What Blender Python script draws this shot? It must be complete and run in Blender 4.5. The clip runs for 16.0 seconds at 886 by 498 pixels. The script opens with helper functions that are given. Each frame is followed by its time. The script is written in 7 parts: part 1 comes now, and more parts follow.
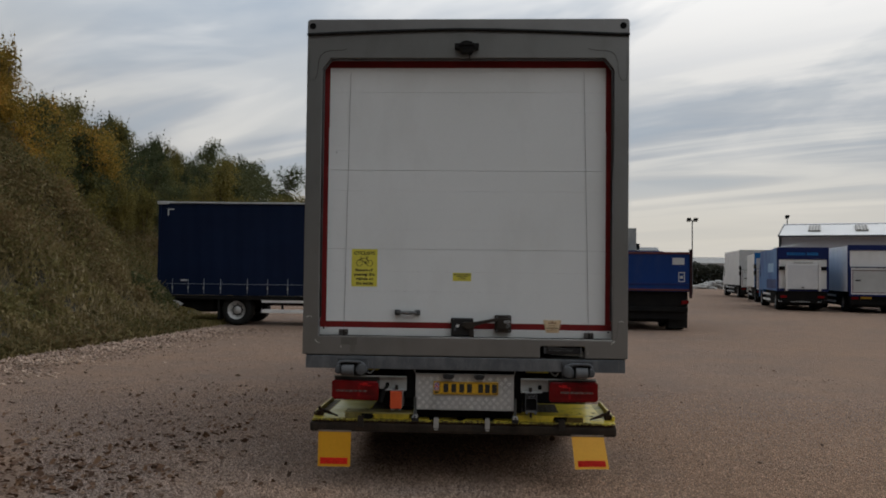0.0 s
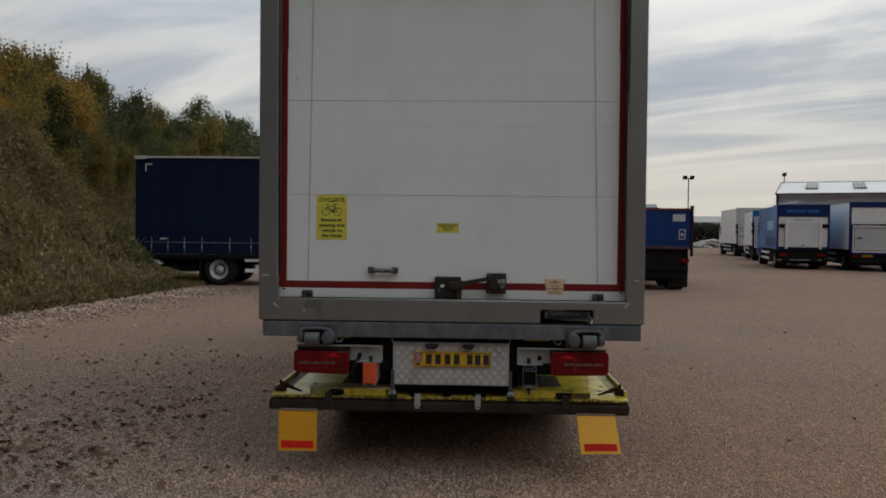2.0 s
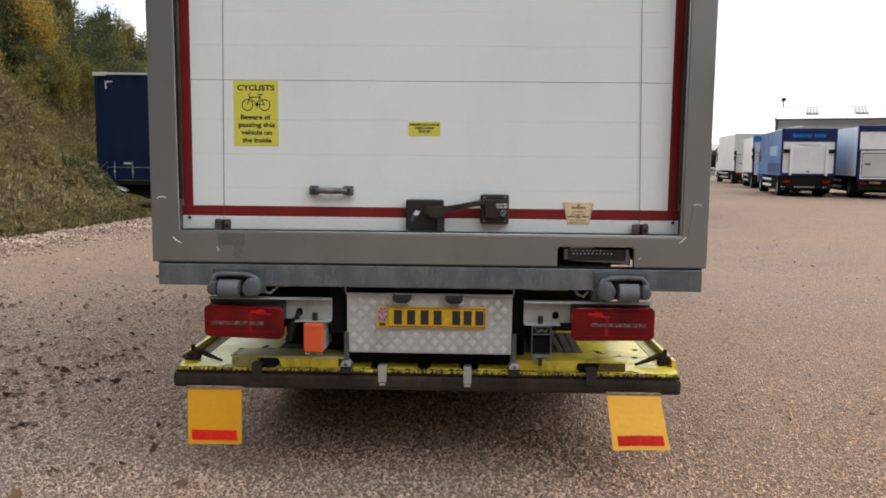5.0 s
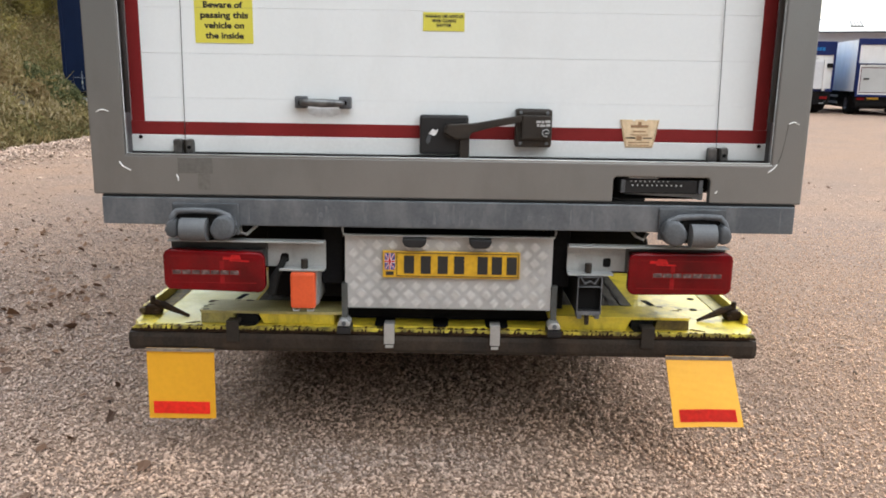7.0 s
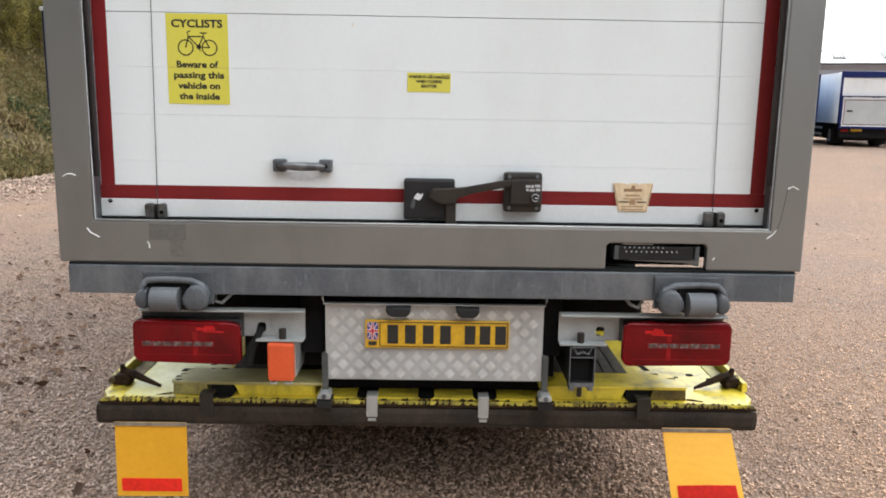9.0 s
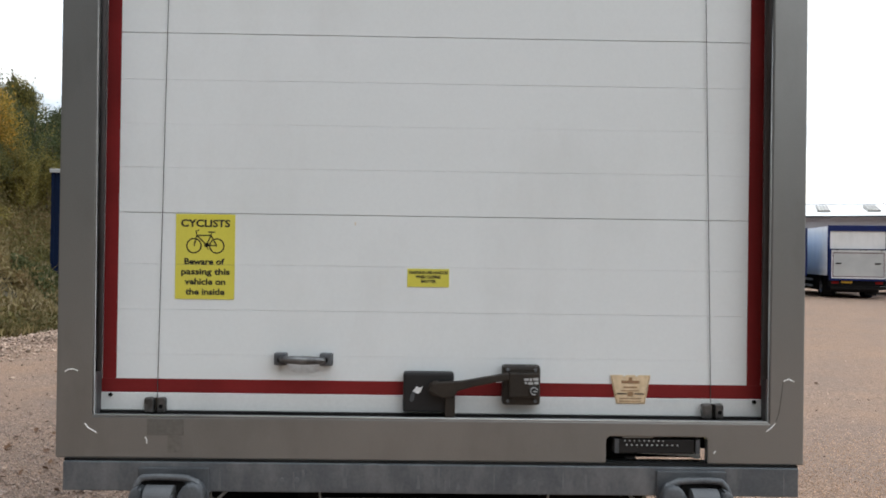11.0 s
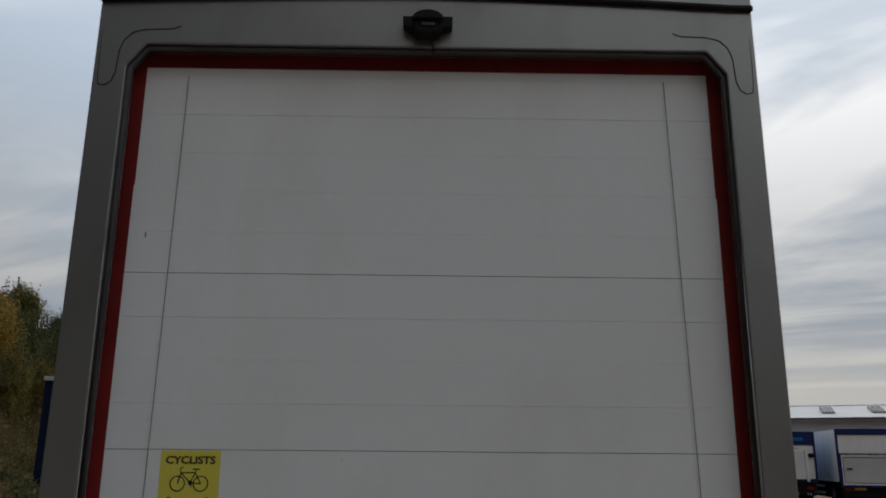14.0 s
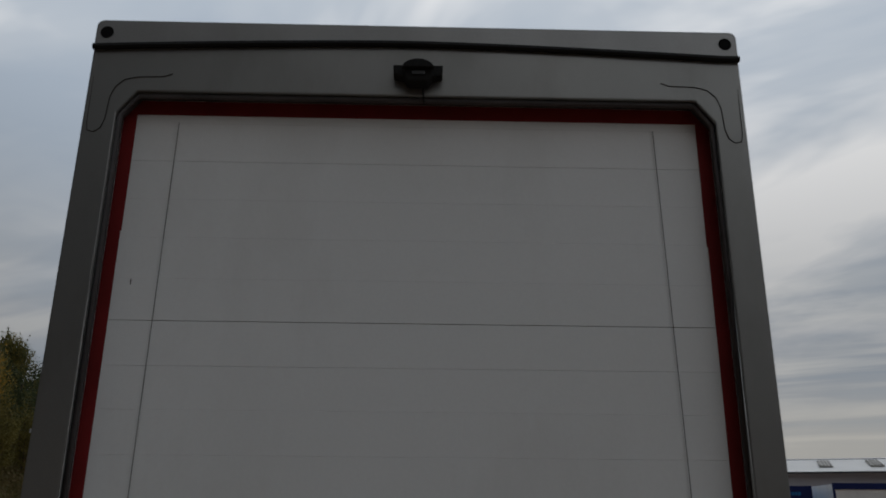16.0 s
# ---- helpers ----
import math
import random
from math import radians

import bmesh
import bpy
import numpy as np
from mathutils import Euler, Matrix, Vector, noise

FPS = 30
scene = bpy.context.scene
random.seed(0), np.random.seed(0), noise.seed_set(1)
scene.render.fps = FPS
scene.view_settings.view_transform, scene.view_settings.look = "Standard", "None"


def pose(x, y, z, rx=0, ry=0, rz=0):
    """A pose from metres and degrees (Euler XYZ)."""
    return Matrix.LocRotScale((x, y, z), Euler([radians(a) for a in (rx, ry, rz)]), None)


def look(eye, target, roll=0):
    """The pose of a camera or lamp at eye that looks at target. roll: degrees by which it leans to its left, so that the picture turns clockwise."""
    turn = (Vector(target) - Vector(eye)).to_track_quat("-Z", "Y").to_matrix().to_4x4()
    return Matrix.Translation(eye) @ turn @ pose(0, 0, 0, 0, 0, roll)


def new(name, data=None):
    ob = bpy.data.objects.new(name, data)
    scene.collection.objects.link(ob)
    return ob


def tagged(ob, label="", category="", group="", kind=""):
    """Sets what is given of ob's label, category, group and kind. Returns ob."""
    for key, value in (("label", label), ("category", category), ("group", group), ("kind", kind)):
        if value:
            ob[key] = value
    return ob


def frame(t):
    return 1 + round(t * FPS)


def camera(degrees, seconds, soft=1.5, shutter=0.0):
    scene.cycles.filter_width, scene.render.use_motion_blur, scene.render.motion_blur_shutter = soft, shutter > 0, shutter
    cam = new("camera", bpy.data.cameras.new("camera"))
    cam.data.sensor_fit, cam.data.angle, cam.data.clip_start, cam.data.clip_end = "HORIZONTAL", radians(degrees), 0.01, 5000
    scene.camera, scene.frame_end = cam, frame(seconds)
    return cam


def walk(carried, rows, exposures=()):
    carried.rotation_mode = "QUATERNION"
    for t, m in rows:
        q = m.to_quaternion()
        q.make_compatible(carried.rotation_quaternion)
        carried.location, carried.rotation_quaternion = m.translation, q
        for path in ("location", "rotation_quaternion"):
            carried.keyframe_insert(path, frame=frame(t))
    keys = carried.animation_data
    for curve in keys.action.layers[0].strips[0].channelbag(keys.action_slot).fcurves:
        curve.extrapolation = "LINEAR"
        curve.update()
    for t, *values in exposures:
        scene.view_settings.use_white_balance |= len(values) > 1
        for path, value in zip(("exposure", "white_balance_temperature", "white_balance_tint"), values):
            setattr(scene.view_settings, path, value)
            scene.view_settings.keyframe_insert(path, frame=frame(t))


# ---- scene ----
cam = camera(57.7, 16.0, soft=1.8)
PATH = [
    (0, (0.13, 0.28, 1.726), (0.035, 2.277, 1.784), 0.7),
    (0.5, (0.134, 0.458, 1.703), (0.05, 2.455, 1.752), 0.8),
    (1, (0.189, 0.73, 1.692), (0.122, 2.729, 1.719), 0.7),
    (1.5, (0.162, 1.015, 1.663), (0.092, 3.014, 1.642), 0.6),
    (2, (0.159, 1.302, 1.663), (0.081, 3.3, 1.621), 0.6),
    (2.5, (0.205, 1.639, 1.635), (0.131, 3.638, 1.593), 0.6),
    (3, (0.193, 1.937, 1.595), (0.123, 3.935, 1.523), 0.6),
    (3.5, (0.157, 2.204, 1.586), (0.095, 4.198, 1.443), 0.6),
    (4, (0.174, 2.49, 1.577), (0.117, 4.479, 1.38), 0.7),
    (4.2, (0.181, 2.57, 1.575), (0.124, 4.559, 1.375), 0.6),
    (6.3, (0.035, 3.494, 1.498), (-0.002, 5.465, 1.161), 0.8),
    (6.5, (0.006, 3.549, 1.504), (-0.025, 5.515, 1.137), 0.8),
    (7, (-0.002, 3.725, 1.51), (-0.008, 5.679, 1.085), 0.9),
    (7.5, (0.04, 3.836, 1.521), (0.042, 5.788, 1.085), 0.9),
    (8, (0.025, 3.887, 1.562), (0.038, 5.839, 1.127), 0.8),
    (8.2, (0.019, 3.888, 1.571), (0.035, 5.841, 1.141), 0.9),
    (10.5, (-0.005, 3.868, 1.75), (0.023, 5.866, 1.666), 0.8),
    (11, (-0.008, 3.856, 1.778), (0.019, 5.856, 1.789), 0.8),
    (11.5, (-0.005, 3.86, 1.798), (0.015, 5.858, 1.883), 0.7),
    (12, (0.005, 3.858, 1.824), (0.019, 5.85, 1.998), 0.7),
    (12.5, (0.016, 3.844, 1.84), (0.029, 5.828, 2.094), 0.6),
    (13, (0.023, 3.827, 1.865), (0.04, 5.797, 2.21), 0.6),
    (13.5, (0.03, 3.798, 1.88), (0.049, 5.753, 2.303), 0.6),
    (14, (0.03, 3.782, 1.886), (0.055, 5.717, 2.389), 0.5),
    (14.5, (0.035, 3.784, 1.889), (0.063, 5.706, 2.443), 0.6),
    (15, (0.043, 3.805, 1.884), (0.074, 5.715, 2.475), 0.5),
    (15.5, (0.047, 3.813, 1.885), (0.082, 5.717, 2.494), 0.5),
    (16, (0.046, 3.815, 1.883), (0.085, 5.715, 2.508), 0.5),
]
EXPOSURES = [(0.0, -1.88, 6160, 10), (1.5, -1.85, 6200, 10), (2.5, -1.68, 6230, 10), (3.5, -1.00, 6290, 10), (4.2, -0.76, 6290, 10), (6.4, 0.04, 6130, 10), (8.2, 0.13, 6150, 10),
             (10.5, -0.26, 6040, 9), (11.0, -0.49, 6040, 9), (11.5, -0.93, 6020, 9), (12.0, -1.44, 6030, 9), (12.5, -1.80, 6040, 9), (13.5, -2.02, 6050, 10), (14.0, -2.15, 6050, 10), (14.5, -2.22, 6050, 10), (15.0, -2.54, 6050, 10), (16.0, -2.61, 6050, 10)]
walk(cam, [(t, look(eye, target, roll)) for t, eye, target, roll in PATH], EXPOSURES)


# ---- sky and sun ----
SUN_AZ, SUN_EL = 48.0, 42.0          # degrees to the right of straight ahead, and up
sun_dir = Vector((math.sin(radians(SUN_AZ)) * math.cos(radians(SUN_EL)), math.cos(radians(SUN_AZ)) * math.cos(radians(SUN_EL)), math.sin(radians(SUN_EL))))


def make_world():
    w = bpy.data.worlds.new("overcast_sky")
    scene.world = w
    w.use_nodes = True
    nt = w.node_tree
    nt.nodes.clear()
    N = lambda kind: nt.nodes.new(kind)
    L = nt.links.new
    out, bg = N("ShaderNodeOutputWorld"), N("ShaderNodeBackground")
    L(bg.outputs[0], out.inputs[0])
    sky = N("ShaderNodeTexSky")
    sky.sky_type, sky.sun_disc = "NISHITA", False
    sky.sun_elevation, sky.sun_rotation = radians(SUN_EL), radians(SUN_AZ)
    sky.dust_density, sky.ozone_density = 3.0, 1.5
    scale = N("ShaderNodeVectorMath"); scale.operation = "SCALE"; scale.inputs[3].default_value = 0.06
    L(sky.outputs[0], scale.inputs[0])
    co = N("ShaderNodeTexCoord")
    sep = N("ShaderNodeSeparateXYZ")
    L(co.outputs["Generated"], sep.inputs[0])
    up = N("ShaderNodeMath"); up.operation = "MAXIMUM"; up.inputs[1].default_value = 0.0
    L(sep.outputs[2], up.inputs[0])
    lift = N("ShaderNodeMath"); lift.operation = "ADD"; lift.inputs[1].default_value = 0.16
    L(up.outputs[0], lift.inputs[0])
    px, py = N("ShaderNodeMath"), N("ShaderNodeMath")
    for m, k in ((px, 0), (py, 1)):
        m.operation = "DIVIDE"
        L(sep.outputs[k], m.inputs[0]); L(lift.outputs[0], m.inputs[1])
    flat = N("ShaderNodeCombineXYZ")
    L(px.outputs[0], flat.inputs[0]); L(py.outputs[0], flat.inputs[1])
    mp = N("ShaderNodeMapping")
    mp.inputs["Scale"].default_value, mp.inputs["Location"].default_value = (0.62, 1.0, 1.0), (1.7, 0.4, 0)
    turn = N("ShaderNodeMapping"); turn.inputs["Rotation"].default_value = (0, 0, radians(48))
    L(flat.outputs[0], turn.inputs[0]); L(turn.outputs[0], mp.inputs[0])
    n1, n2 = N("ShaderNodeTexNoise"), N("ShaderNodeTexNoise")
    for n, s, d, dist in ((n1, 1.35, 5, 0.7), (n2, 0.5, 3, 0.3)):
        n.inputs["Scale"].default_value, n.inputs["Detail"].default_value, n.inputs["Distortion"].default_value = s, d, dist
        n.inputs["Roughness"].default_value = 0.54
        L(mp.outputs[0], n.inputs["Vector"])
    mixn = N("ShaderNodeMath"); mixn.operation = "MULTIPLY_ADD"; mixn.inputs[1].default_value = 0.65
    half = N("ShaderNodeMath"); half.operation = "MULTIPLY"; half.inputs[1].default_value = 0.35
    L(n2.outputs[0], half.inputs[0]); L(n1.outputs[0], mixn.inputs[0]); L(half.outputs[0], mixn.inputs[2])
    ramp = N("ShaderNodeValToRGB")
    e = ramp.color_ramp.elements
    e[0].position, e[0].color = 0.40, (0.62, 0.685, 0.75, 1)
    e[1].position, e[1].color = 0.57, (1.30, 1.25, 1.17, 1)
    mid = e.new(0.475); mid.color = (0.76, 0.80, 0.83, 1)
    L(mixn.outputs[0], ramp.inputs[0])
    hor = N("ShaderNodeMapRange"); hor.inputs[1].default_value, hor.inputs[2].default_value = 0.06, 0.34
    hor.inputs[3].default_value, hor.inputs[4].default_value = 0.9, 0.0
    hor.interpolation_type = "SMOOTHSTEP"
    L(sep.outputs[2], hor.inputs[0])
    mx = N("ShaderNodeMix"); mx.data_type = "RGBA"
    # long thin streaks, cream and pale blue, low over the horizon
    n3, mp3 = N("ShaderNodeTexNoise"), N("ShaderNodeMapping")
    n3.inputs["Scale"].default_value, n3.inputs["Detail"].default_value, n3.inputs["Distortion"].default_value = 1.25, 6, 0.9
    mp3.inputs["Scale"].default_value, mp3.inputs["Location"].default_value = (0.28, 1.5, 1.0), (1.9, 0.8, 0)
    turn3 = N("ShaderNodeMapping"); turn3.inputs["Rotation"].default_value = (0, 0, radians(28))
    L(flat.outputs[0], turn3.inputs[0]); L(turn3.outputs[0], mp3.inputs[0]); L(mp3.outputs[0], n3.inputs["Vector"])
    streak = N("ShaderNodeValToRGB")
    s = streak.color_ramp.elements
    s[0].position, s[0].color = 0.40, (0.76, 0.85, 0.93, 1)
    s[1].position, s[1].color = 0.57, (1.50, 1.43, 1.29, 1)
    s.new(0.48).color = (0.95, 0.97, 0.98, 1)
    L(n3.outputs[0], streak.inputs[0])
    low = N("ShaderNodeMapRange"); low.inputs[1].default_value, low.inputs[2].default_value = 0.03, 0.17
    low.inputs[3].default_value, low.inputs[4].default_value = 0.92, 0.0
    low.interpolation_type = "SMOOTHSTEP"
    L(sep.outputs[2], low.inputs[0])
    rim = N("ShaderNodeMix"); rim.data_type = "RGBA"; rim.inputs["B"].default_value = (1.36, 1.24, 1.03, 1)
    L(low.outputs[0], rim.inputs["Factor"]); L(streak.outputs[0], rim.inputs["A"])
    L(rim.outputs["Result"], mx.inputs["B"])
    L(hor.outputs[0], mx.inputs["Factor"]); L(ramp.outputs[0], mx.inputs["A"])
    # brighter cloud round the hidden sun
    dot = N("ShaderNodeVectorMath"); dot.operation = "DOT_PRODUCT"; dot.inputs[1].default_value = sun_dir
    L(co.outputs["Generated"], dot.inputs[0])
    glow = N("ShaderNodeMapRange"); glow.inputs[1].default_value, glow.inputs[2].default_value = -0.37, 0.50
    glow.inputs[3].default_value, glow.inputs[4].default_value = 0.045, 2.25
    glow.interpolation_type = "SMOOTHSTEP"
    L(dot.outputs["Value"], glow.inputs[0])
    # an overcast sky is brighter overhead than at its rim
    zen = N("ShaderNodeMapRange"); zen.inputs[1].default_value, zen.inputs[2].default_value = 0.12, 0.57
    zen.inputs[3].default_value, zen.inputs[4].default_value = 0.98, 2.2
    zen.interpolation_type = "SMOOTHSTEP"
    L(sep.outputs[2], zen.inputs[0])
    gz = N("ShaderNodeMath"); gz.operation = "MULTIPLY"
    L(glow.outputs[0], gz.inputs[0]); L(zen.outputs[0], gz.inputs[1])
    bright = N("ShaderNodeVectorMath"); bright.operation = "SCALE"
    L(mx.outputs["Result"], bright.inputs[0]); L(gz.outputs[0], bright.inputs[3])
    add = N("ShaderNodeMix"); add.data_type = "RGBA"; add.inputs["Factor"].default_value = 0.12
    L(bright.outputs[0], add.inputs["A"]); L(scale.outputs[0], add.inputs["B"])
    L(add.outputs["Result"], bg.inputs[0])
    bg.inputs[1].default_value = SKY


SKY = 0.92
make_world()
sun = new("sun", bpy.data.lights.new("sun", "SUN"))
sun.data.energy, sun.data.angle, sun.data.color = 0.85, radians(40), (1.0, 0.91, 0.78)
sun.matrix_world = look(sun_dir * 50, (0, 0, 0))

# ---- materials ----


def surface(name, a, b=None, scale=3.0, rough=0.6, metal=0.0, bump=0.0, grain=60.0, fine=0.12, dirt=None, dirt_amount=0.0, dirt_scale=1.4, island=0.0, objects=0.0, coat=0.0, spec=0.5):
    """A surface of colour a, clouded with b at the given scale (per metre), with fine grain, relief and dirt."""
    m = bpy.data.materials.new(name)
    m.use_nodes = True
    nt = m.node_tree
    N, L = nt.nodes.new, nt.links.new
    p = nt.nodes["Principled BSDF"]
    co = N("ShaderNodeTexCoord")
    n1, n2 = N("ShaderNodeTexNoise"), N("ShaderNodeTexNoise")
    for n, s, d in ((n1, scale, 5.0), (n2, grain, 3.0)):
        n.inputs["Scale"].default_value, n.inputs["Detail"].default_value = s, d
        L(co.outputs["Object"], n.inputs["Vector"])
    b = b or tuple(c * 0.8 for c in a)
    ramp = N("ShaderNodeValToRGB")
    ramp.color_ramp.elements[0].position, ramp.color_ramp.elements[1].position = 0.33, 0.67
    ramp.color_ramp.elements[0].color, ramp.color_ramp.elements[1].color = (*a, 1), (*b, 1)
    L(n1.outputs["Fac"], ramp.inputs[0])
    last = ramp.outputs[0]
    if island or objects:
        info = N("ShaderNodeNewGeometry") if island else N("ShaderNodeObjectInfo")
        mr = N("ShaderNodeMapRange")
        k = island or objects
        mr.inputs[3].default_value, mr.inputs[4].default_value = 1 - k, 1 + k
        L(info.outputs["Random Per Island" if island else "Random"], mr.inputs[0])
        v = N("ShaderNodeVectorMath"); v.operation = "SCALE"
        L(last, v.inputs[0]); L(mr.outputs[0], v.inputs[3])
        last = v.outputs[0]
    g = N("ShaderNodeMapRange")
    g.inputs[1].default_value, g.inputs[2].default_value = 0.3, 0.7
    g.inputs[3].default_value, g.inputs[4].default_value = 1 - fine, 1 + fine
    L(n2.outputs["Fac"], g.inputs[0])
    v = N("ShaderNodeVectorMath"); v.operation = "SCALE"
    L(last, v.inputs[0]); L(g.outputs[0], v.inputs[3])
    last = v.outputs[0]
    if dirt:
        n3 = N("ShaderNodeTexNoise")
        n3.inputs["Scale"].default_value, n3.inputs["Detail"].default_value, n3.inputs["Roughness"].default_value = dirt_scale, 8.0, 0.65
        mp = N("ShaderNodeMapping"); mp.inputs["Scale"].default_value = (1.6, 1.6, 0.7)
        L(co.outputs["Object"], mp.inputs[0]); L(mp.outputs[0], n3.inputs["Vector"])
        dr = N("ShaderNodeMapRange")
        dr.inputs[1].default_value, dr.inputs[2].default_value, dr.inputs[4].default_value = 0.48, 0.75, dirt_amount
        L(n3.outputs["Fac"], dr.inputs[0])
        mx = N("ShaderNodeMix"); mx.data_type = "RGBA"; mx.inputs["B"].default_value = (*dirt, 1)
        L(dr.outputs[0], mx.inputs["Factor"]); L(last, mx.inputs["A"])
        last = mx.outputs["Result"]
    L(last, p.inputs["Base Color"])
    rr = N("ShaderNodeMapRange")
    rr.inputs[3].default_value, rr.inputs[4].default_value = max(rough - 0.1, 0.03), min(rough + 0.12, 1)
    L(n1.outputs["Fac"], rr.inputs[0]); L(rr.outputs[0], p.inputs["Roughness"])
    p.inputs["Metallic"].default_value = metal
    p.inputs["Coat Weight"].default_value, p.inputs["Specular IOR Level"].default_value = coat, spec
    if bump:
        bp = N("ShaderNodeBump")
        bp.inputs["Strength"].default_value, bp.inputs["Distance"].default_value = bump, 0.01
        L(n2.outputs["Fac"], bp.inputs["Height"]); L(bp.outputs[0], p.inputs["Normal"])
    return m


def leafy(name, colours, patch=0.35, translucent=0.35, broad=0.0):
    """Leaves: a colour of their own each, with broad patches, partly letting light through."""
    m = bpy.data.materials.new(name)
    m.use_nodes = True
    nt = m.node_tree
    N, L = nt.nodes.new, nt.links.new
    p = nt.nodes["Principled BSDF"]
    geo, co, n = N("ShaderNodeNewGeometry"), N("ShaderNodeTexCoord"), N("ShaderNodeTexNoise")
    n.inputs["Scale"].default_value, n.inputs["Detail"].default_value = patch, 3
    L(co.outputs["Object"], n.inputs["Vector"])
    wide = N("ShaderNodeTexNoise")
    wide.inputs["Scale"].default_value, wide.inputs["Detail"].default_value = patch * 0.22, 2
    L(co.outputs["Object"], wide.inputs["Vector"])
    ws = N("ShaderNodeMath"); ws.operation = "MULTIPLY_ADD"; ws.inputs[1].default_value = broad; ws.inputs[2].default_value = -0.5 * broad
    L(wide.outputs["Fac"], ws.inputs[0])
    oi = N("ShaderNodeObjectInfo")
    s1 = N("ShaderNodeMath"); s1.operation = "MULTIPLY_ADD"; s1.inputs[1].default_value = 0.45
    s2 = N("ShaderNodeMath"); s2.operation = "MULTIPLY_ADD"; s2.inputs[1].default_value = 0.9; s2.inputs[2].default_value = -0.25
    L(n.outputs["Fac"], s2.inputs[0]); L(geo.outputs["Random Per Island"], s1.inputs[0]); L(s2.outputs[0], s1.inputs[2])
    s3 = N("ShaderNodeMath"); s3.operation = "MULTIPLY_ADD"; s3.inputs[1].default_value = 0.22
    s4 = N("ShaderNodeMath"); s4.operation = "ADD"
    L(s1.outputs[0], s4.inputs[0]); L(ws.outputs[0], s4.inputs[1])
    L(oi.outputs["Random"], s3.inputs[0]); L(s4.outputs[0], s3.inputs[2])
    ramp = N("ShaderNodeValToRGB")
    e = ramp.color_ramp.elements
    for i, c in enumerate(colours):
        pos = i / (len(colours) - 1)
        x = e[0] if i == 0 else e[-1] if i == len(colours) - 1 else e.new(pos)
        x.position, x.color = pos, (*c, 1)
    L(s3.outputs[0], ramp.inputs[0])
    L(ramp.outputs[0], p.inputs["Base Color"])
    p.inputs["Roughness"].default_value, p.inputs["Specular IOR Level"].default_value = 0.7, 0.2
    tr, mix = N("ShaderNodeBsdfTranslucent"), N("ShaderNodeMixShader")
    mix.inputs[0].default_value = translucent
    L(ramp.outputs[0], tr.inputs[0])
    out = nt.nodes["Material Output"]
    L(p.outputs[0], mix.inputs[1]); L(tr.outputs[0], mix.inputs[2]); L(mix.outputs[0], out.inputs[0])
    return m


